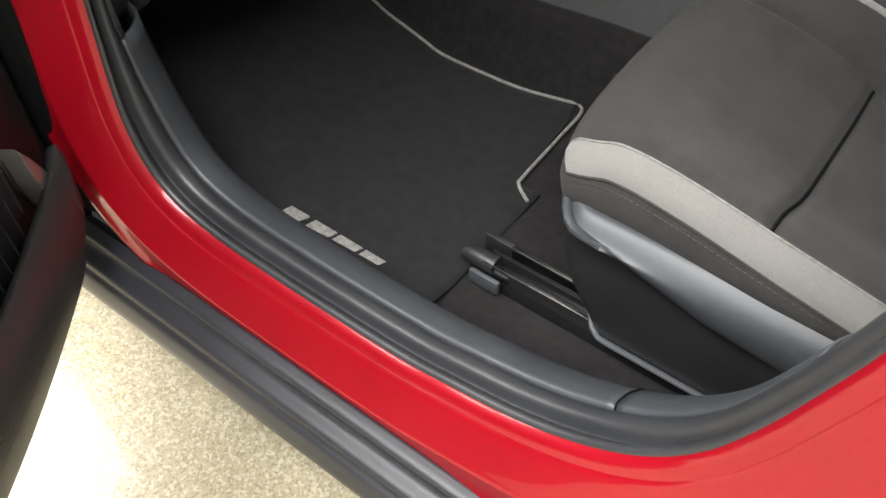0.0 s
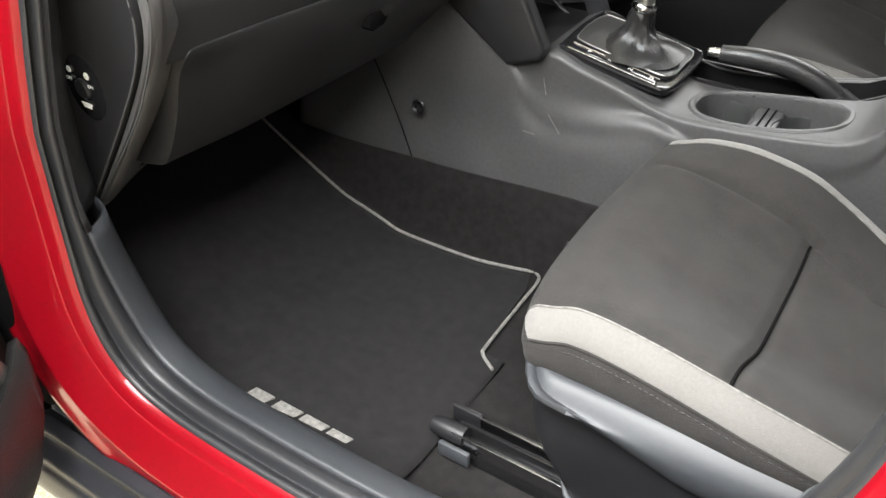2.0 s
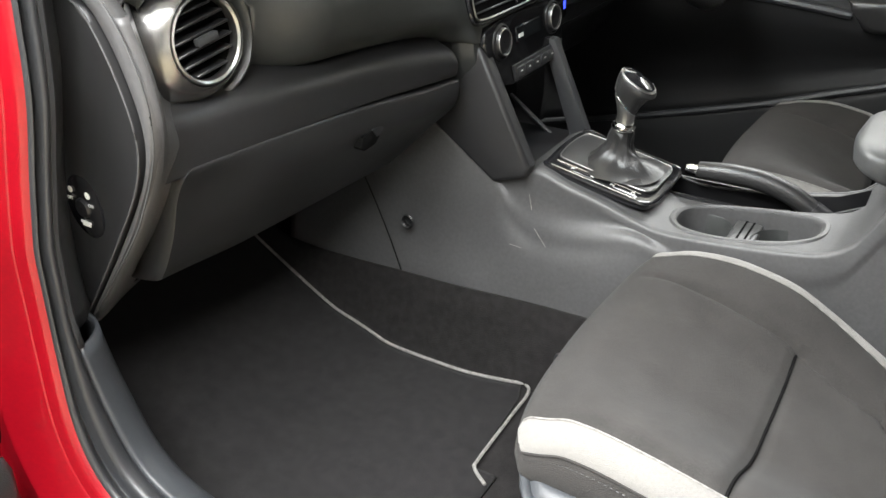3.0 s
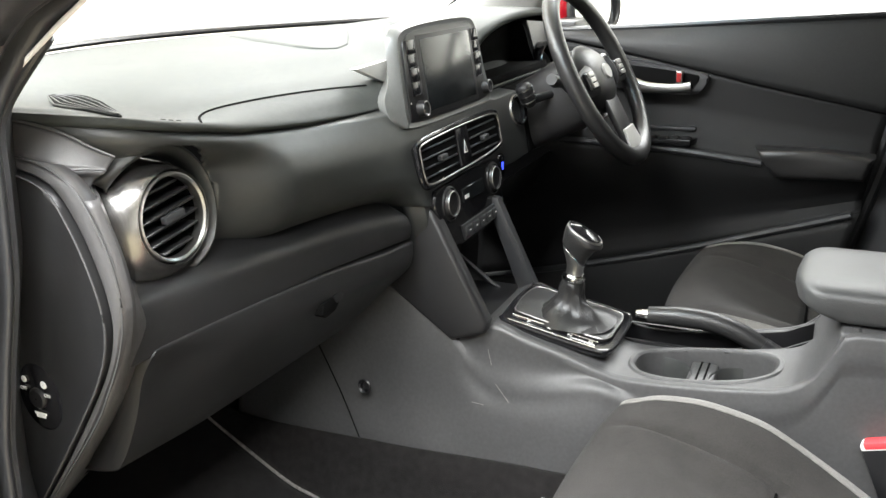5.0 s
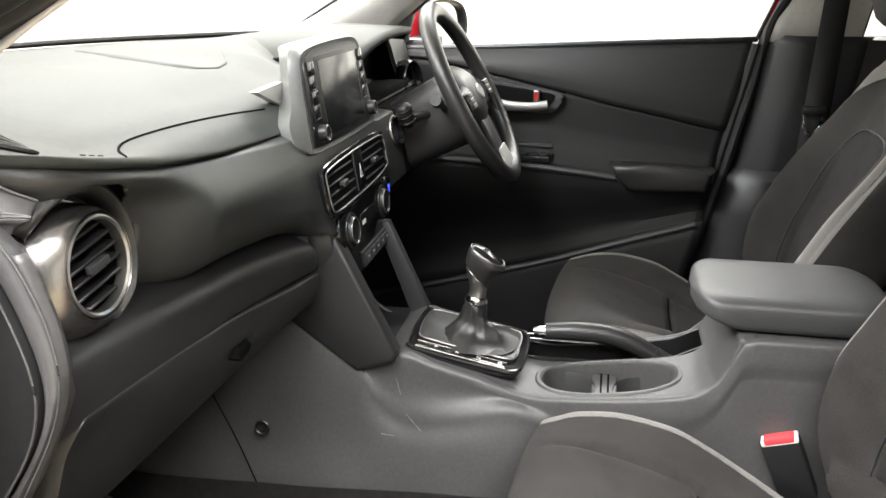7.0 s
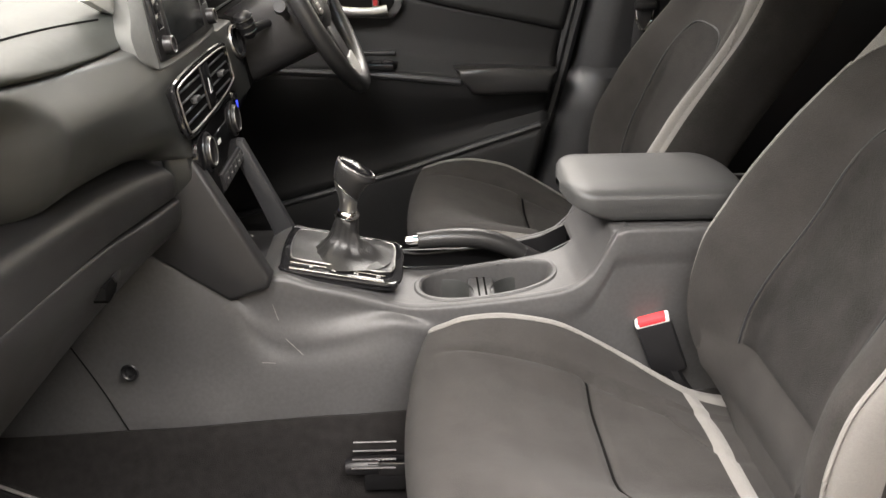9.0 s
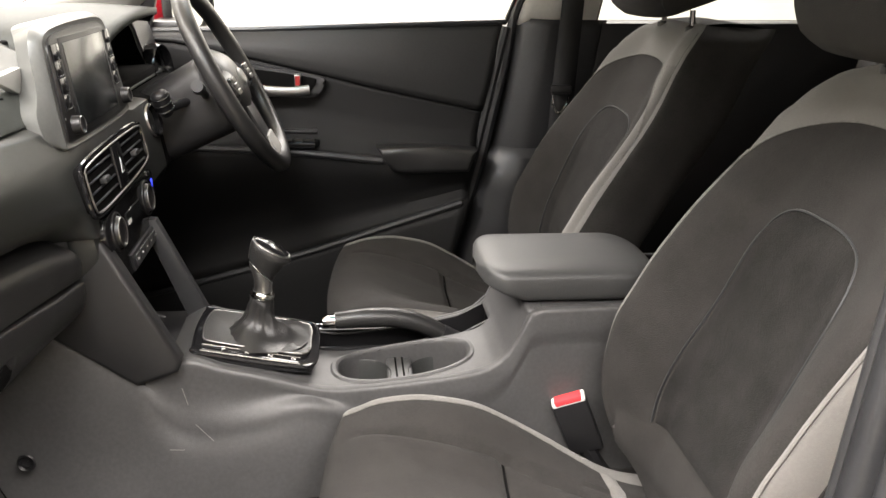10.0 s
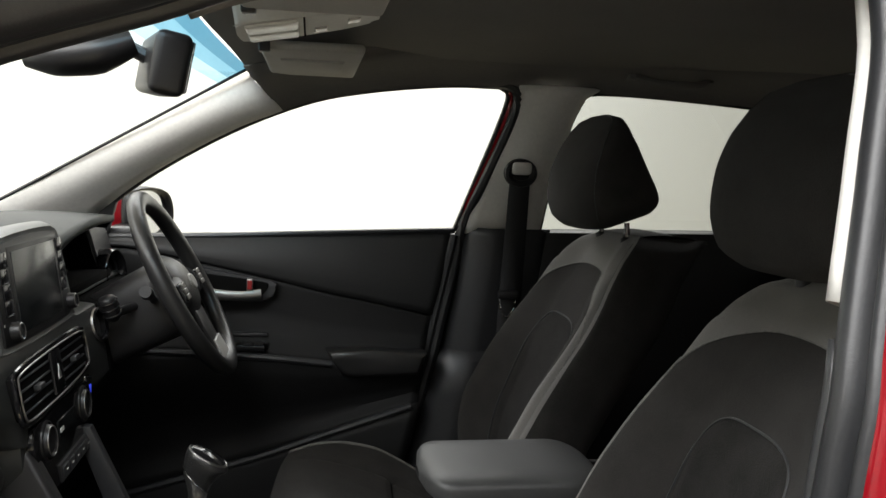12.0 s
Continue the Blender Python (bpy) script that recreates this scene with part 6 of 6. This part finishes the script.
# driver's seat belt on the far pillar
belt = thing("seat_belt", "black seat belt hanging from the pillar loop", "seat belt", 0.61, 0.65, 1.23)
part("belt_guide", tube([(0.619 + 0.030 * math.cos(a * math.tau / 24), 0.651, 1.236 + 0.024 * math.sin(a * math.tau / 24)) for a in range(24)], 0.010, 8, True, 1.0, (0, 1, 0)), BLACK, belt, "black pillar loop")
part("guide_cover", block(0.596, 0.644, 0.636, 0.672, 1.232, 1.262, 0.010, 3, None), PILLAR, belt, "pale loop cover")
part("webbing", grid([[Vector((x + dx, y, z)) for dx in (-0.024, 0, 0.024)] for x, y, z in spline([(0.618, 0.648, 1.235), (0.612, 0.650, 1.10), (0.606, 0.652, 0.98), (0.600, 0.655, 0.80), (0.59, 0.66, 0.50)], 20)]), WEB, belt, "black woven webbing", thick=0.0014)
part("webbing", grid([[Vector((x + dx, y, z)) for dx in (-0.024, 0, 0.024)] for x, y, z in spline([(0.622, 0.664, 1.235), (0.620, 0.672, 1.10), (0.615, 0.680, 0.90)], 12)]), WEB, belt, "black woven webbing", thick=0.0014)
part("belt_tongue", tube([(0.580, 0.644, 0.950), (0.618, 0.644, 0.950), (0.616, 0.644, 0.925), (0.603, 0.644, 0.905), (0.592, 0.644, 0.905), (0.582, 0.644, 0.925)], 0.0032, 6, True), CHROME, belt, "steel belt tongue")
part("tongue_grip", block(0.576, 0.624, 0.638, 0.652, 0.946, 0.966, 0.005), BLACK, belt)

# ---- driver's door, closed ----
door = thing("driver_door", "closed driver door with dark grey and black lining", "car door", 0.0, 0.75, 0.35)
curve_z = line([(-0.5, 1.055), (-0.25, 1.042), (-0.091, 1.010), (0.062, 0.976), (0.163, 0.951), (0.445, 0.892), (0.6, 0.86)])
belt_z = line([(-0.5, 1.062), (-0.143, 1.068), (0.496, 1.095), (0.6, 1.10)])
arm_z = line([(-0.5, 0.83), (0.0, 0.812), (0.212, 0.792), (0.6, 0.78)])
pocket_z = line([(-0.5, 0.44), (-0.226, 0.505), (0.031, 0.576), (0.391, 0.694), (0.6, 0.76)])
rear_x = line([(0.33, 0.315), (0.543, 0.360), (0.880, 0.440), (1.09, 0.482), (1.2, 0.5)])


def door_zone(lo, hi, ys, nx=50, nz=10, x0=-0.48):
    def f(u, v):
        x = x0 + (0.52 - x0) * u
        z = lo(x) + (hi(x) - lo(x)) * v
        xr = rear_x(z) - 0.004
        x = x0 + (xr - x0) * u
        z = lo(x) + (hi(x) - lo(x)) * v
        return Vector((x, float(np.interp(v, [i / (len(ys) - 1) for i in range(len(ys))], ys)), z))
    return sheet(f, nx, nz)


part("upper_panel", door_zone(curve_z, belt_z, [0.716, 0.712, 0.716, 0.726, 0.742]), DOORGREY, door, "charcoal upper lining", thick=-0.006)
part("insert_panel", door_zone(arm_z, curve_z, [0.672, 0.700, 0.714, 0.718, 0.720], nz=14), DOORBLACK, door, "black middle lining", thick=-0.006)
part("lower_panel", door_zone(pocket_z, arm_z, [0.672, 0.694, 0.690, 0.676, 0.664, 0.662], nz=14), DOORBLACK, door, "black lower lining", thick=-0.006)
part("map_pocket", door_zone(lambda x: 0.36, pocket_z, [0.690, 0.680, 0.672, 0.664, 0.660, 0.664], nz=10), DOORGREY, door, "charcoal map pocket", thick=-0.03)
part("door_core", prism([(-0.46, 0.33), (0.30, 0.33), (0.36, 0.55), (0.44, 0.88), (0.482, 1.085), (-0.46, 1.058)], "y", 0.752, 0.86, 0.01), BLACK, door, "dark door core")
part("pocket_lip", tube([(x, 0.662, pocket_z(x) - 0.002) for x in (-0.46, -0.226, 0.031, 0.2, 0.385)], 0.008, 8, n=24), TRIM, door)
part("belt_seal", tube([(x, 0.742, belt_z(x)) for x in (-0.48, -0.143, 0.2, 0.487)], 0.007, 8, n=16), RUBBER, door, "black window sill seal")
part("door_edge", tube([(0.484, 0.728, 1.085), (0.440, 0.722, 0.88), (0.40, 0.716, 0.70), (0.355, 0.71, 0.543), (0.31, 0.70, 0.36)], 0.010, 8, n=30), RUBBER, door, "black door edge seal")
rest = part("armrest", prism([(0.186, 0.822), (0.200, 0.800), (0.226, 0.764), (0.245, 0.760), (0.40, 0.764), (0.418, 0.815), (0.300, 0.822)], "y", 0.650, 0.71, 0.012, 4), LEATHER, door, "padded black armrest")
part("arm_ledge", tube([(-0.30, 0.668, 0.822), (-0.10, 0.662, 0.815), (0.05, 0.660, 0.806), (0.20, 0.662, 0.790)], 0.008, 8, n=20), TRIM, door, "charcoal ledge")
sw = part("window_switches", prism([(-0.08, 0.655), (0.050, 0.655), (0.062, 0.69), (-0.06, 0.705)], "z", 0.818, 0.834, 0.004), GLOSS, door, "gloss black window switch panel")
for i in range(4):
    part("switch_key", block(-0.045 + 0.025 * i, -0.027 + 0.025 * i, 0.658, 0.676, 0.833, 0.839, 0.002, 1), BLACK, sw)
part("pull_ledge", block(-0.05, 0.056, 0.690, 0.712, 0.846, 0.856, 0.004), TRIM, door, "charcoal pull handle ledge")
BZ = [(p[0], p[1]) for p in spline([(-0.170, 1.008), (-0.06, 0.994), (0.055, 0.975), (0.074, 0.964), (0.062, 0.938), (0.040, 0.926), (-0.06, 0.930), (-0.14, 0.942), (-0.170, 0.965), (-0.170, 1.008)], 40)[:-1]]
bez = part("handle_bezel", prism(BZ, "y", 0.700, 0.716, 0.004), TRIM, door, "charcoal handle bezel")
part("handle_recess", prism([(x * 0.86 - 0.008, 0.964 + (z - 0.964) * 0.72) for x, z in BZ], "y", 0.697, 0.705, 0.003), VOID, bez)
part("handle_lever", tube([(-0.120, 0.690, 0.985), (-0.105, 0.684, 0.958), (-0.06, 0.680, 0.944), (0.0, 0.680, 0.942), (0.040, 0.684, 0.946)], [0.020, 0.019, 0.012, 0.010, 0.011], 12, flat=0.5, up=(0, 1, 0), n=24), SILVER, bez, "satin silver lever")
part("lock_tab", block(0.008, 0.022, 0.680, 0.698, 0.944, 0.980, 0.003), SILVER, bez, "silver lock tab")
part("lock_mark", block(0.010, 0.020, 0.6785, 0.681, 0.956, 0.976, 0.0005, 1), REDMARK, bez, "red unlocked mark")
part("mirror_sail", prism([(-0.46, 1.06), (-0.303, 1.06), (-0.296, 1.08), (-0.268, 1.183), (-0.34, 1.115)], "y", 0.722, 0.745, 0.004), BLACK, door, "black mirror sail panel")

# outside mirror beyond the driver's window
om = thing("door_mirror", "red and black outside mirror", "door mirror", -0.24, 0.93, 1.06)
OM = Matrix.Translation((-0.260, 0.945, 1.102)) @ pose(0, 0, 0, 0, 0, -24)


def mirror_ring(x, k, dy=0.0):
    """An outline of the mirror head, x along its axis, k its size."""
    pts = [(-0.092, 0.048), (-0.060, 0.066), (0.0, 0.068), (0.062, 0.056), (0.088, 0.022), (0.088, -0.024), (0.066, -0.052), (0.0, -0.058), (-0.070, -0.052), (-0.094, -0.020)]
    return [OM @ Vector((x, dy + y * k, z * k)) for y, z in ring_of(pts, 4)]


part("housing", grid([mirror_ring(0.004, 1.03), mirror_ring(0.016, 1.02), mirror_ring(0.024, 0.97), mirror_ring(0.022, 0.90), mirror_ring(0.008, 0.86)], False, True, False), BLACK, om, "black mirror housing", thick=0.003)
part("cap", grid([mirror_ring(0.004, 1.031), mirror_ring(-0.030, 1.02), mirror_ring(-0.052, 0.96), mirror_ring(-0.072, 0.80), mirror_ring(-0.084, 0.50), mirror_ring(-0.087, 0.05)], False, True, False), RED, om, "red mirror cap", thick=0.003)
part("mirror_glass", grid([mirror_ring(0.009, 0.88), mirror_ring(0.0095, 0.5), mirror_ring(0.0095, 0.02)], False, True, True), MIRROR, om, "mirror glass")
part("mirror_arm", block(-0.31, -0.24, 0.745, 0.88, 1.05, 1.085, 0.01), BLACK, om)

# ---- rear bench and roof fittings ----
bench = thing("rear_bench", "dark fabric rear bench seat", "rear seat", 1.2, 0, 0.33)
part("bench_back", block(1.28, 1.42, -0.66, 0.66, 0.50, 1.06, 0.05, 4), FABRIC, bench)
part("bench_cushion", block(0.88, 1.32, -0.66, 0.66, 0.33, 0.60, 0.05, 4), FABRIC, bench)

rvm = thing("rear_view_mirror", "black rear-view mirror on the windscreen", "mirror", -0.05, 0, 1.36)
MM = Matrix.Translation((-0.047, -0.005, 1.364)) @ pose(0, 0, 0, 4, 10, 16)
part("shell", block(-0.034, 0.012, -0.110, 0.110, -0.040, 0.040, 0.011, 4, MM), BLACK, rvm, "black mirror shell")
part("mirror_glass", block(0.010, 0.0145, -0.105, 0.105, -0.033, 0.033, 0.002, 1, MM), MIRROR, rvm, "mirror glass")
part("arm", tube([(-0.050, 0.0, 1.364), (-0.072, 0.0, 1.374), (-0.10, 0.0, 1.388)], 0.010, 8, n=8), BLACK, rvm, "ball joint arm")
part("sensor_housing", tube([(-0.225, -0.03, 1.362), (-0.19, -0.03, 1.366), (-0.14, -0.02, 1.376), (-0.095, -0.01, 1.395)], [0.014, 0.034, 0.040, 0.026], 14, flat=0.7, n=14), BLACK, rvm, "black sensor housing")

lampu = thing("roof_lamp", "pale overhead lamp console with frosted lenses", "lamp", 0.14, 0.02, 1.43)
LM = Matrix.Translation((0.045, 0.0, 1.415)) @ pose(0, 0, 0, 0, -10, 0)
part("housing", prism([(p[0], p[1]) for p in spline([(0.0, -0.066), (-0.004, 0.0), (0.0, 0.066), (0.014, 0.080), (0.09, 0.078), (0.150, 0.060), (0.188, 0.030), (0.196, 0.0), (0.188, -0.036), (0.150, -0.066), (0.09, -0.080), (0.014, -0.080), (0.0, -0.066)], 48)[:-1]], "z", 0.0, 0.045, 0.008, 3, LM), PILLAR, lampu, "pale housing")
for ya, yb in ((-0.066, -0.004), (0.004, 0.066)):
    part("lens", block(0.010, 0.082, ya, yb, -0.004, 0.006, 0.005, 3, LM), LENS, lampu, "frosted lamp lens")
part("lamp_joint", block(0.0885, 0.0910, -0.078, 0.078, -0.0015, 0.006, 0.0005, 1, LM), VOID, lampu, "dark joint in the housing")
for xa, ya in ((0.104, 0.030), (0.150, -0.012)):
    part("lamp_switch", block(xa, xa + 0.018, ya - 0.016, ya + 0.016, -0.0025, 0.006, 0.002, 2, LM), DARKSILVER, lampu, "small grey lamp switch")
for sg in (-1, 1):
    v = thing("sun_visor", "folded pale grey sun visor", "sun visor", 0.16, sg * 0.36, 1.43, "sun visors")
    part("panel", block(0.06, 0.23, sg * 0.36 - 0.19, sg * 0.36 + 0.19, 1.420, 1.436, 0.007, 3), VISOR, v)
    part("mirror_flap", block(0.09, 0.20, sg * 0.36 - 0.08, sg * 0.36 + 0.08, 1.416, 1.421, 0.002), VISOR, v)
    part("clip", block(0.060, 0.078, sg * 0.17 - 0.01, sg * 0.17 + 0.01, 1.415, 1.440, 0.003), BLACK, v)
grab = thing("grab_handle", "folded grey roof grab handle", "grab handle", 0.95, 0.56, 1.42)
part("bar", tube([(0.84, 0.570, 1.462), (0.87, 0.548, 1.446), (0.93, 0.543, 1.440), (0.99, 0.545, 1.443), (1.02, 0.570, 1.458)], 0.009, 8, n=18), LINER, grab)
for x in (0.845, 1.015):
    part("mount", block(x - 0.014, x + 0.014, 0.555, 0.60, 1.450, 1.475, 0.004), LINER, grab)

# ---- passenger door, standing open ----
pd = thing("passenger_door", "open passenger door with black lining and speaker grille", "car door", -0.445, -0.87, 0.33)
PM = Matrix(((0.59, 0.80, 0, -0.455), (-0.80, 0.59, 0, -0.87), (0, 0, 1, 0), (0, 0, 0, 1)))


def door_pr(outline, a, b, r=0.006):
    return prism(outline, "y", a, b, r, m=PM)


part("lining", door_pr([(p[0], p[1]) for p in spline([(0.0, 0.48), (-0.01, 0.70), (-0.02, 1.02), (0.40, 1.06), (0.86, 1.08), (0.90, 0.80), (0.86, 0.50), (0.72, 0.38), (0.40, 0.34), (0.10, 0.345), (0.02, 0.39), (0.0, 0.48)], 60)[:-1]], -0.03, 0.02, 0.012), BLACK, pd, "black door lining")
part("outer_skin", door_pr([(-0.03, 0.36), (-0.05, 0.70), (-0.04, 1.04), (0.90, 1.06), (0.95, 0.80), (0.92, 0.50), (0.80, 0.33), (0.30, 0.30)], -0.12, -0.035, 0.02), RED, pd, "red door skin")
spk = part("speaker_grille", lathe([(0.001, 0.006), (0.06, 0.006), (0.082, 0.002), (0.085, -0.006)], PM @ aim((0.16, 0.022, 0.56), (0, 1, 0)), 36), CLAD, pd, "round black speaker grille")
pocket = part("map_pocket", grid([[PM @ Vector((s, 0.02 + d, z)) for s, z in spline([(0.03 + 0.04 * (1 - t), 0.40 + 0.16 * t), (0.10, 0.37 + 0.16 * t), (0.35, 0.355 + 0.155 * t), (0.70, 0.40 + 0.155 * t)], 24)]
     for t, d in ((0, 0.0), (0.1, 0.035), (0.5, 0.055), (0.9, 0.05), (1.0, 0.042), (0.96, 0.03))]), LEATHER, pd, "moulded black map pocket", thick=0.004)
part("accent", door_pr([(0.035, 0.50), (0.075, 0.58), (0.085, 0.60), (0.08, 0.545), (0.06, 0.49)], 0.02, 0.055, 0.006), DARKSILVER, pd, "satin grey accent")

part("hinge_cover", door_pr([(-0.075, 0.33), (-0.085, 0.70), (-0.075, 1.05), (0.010, 1.05), (0.012, 0.70), (0.012, 0.40)], -0.13, 0.004, 0.01), RUBBER, pd, "black shut face of the door")
for i in range(9):
    part("grille_rib", tube([PM @ Vector((0.16 + r * 0.0 + 0.082 * math.cos(a), 0.029, 0.56 + 0.082 * math.sin(a))) for r in (1,) for a in (math.pi * (0.5 + (i - 4) * 0.1), math.pi * (1.5 - (i - 4) * 0.1))], 0.0016, 5), BLACK, spk)
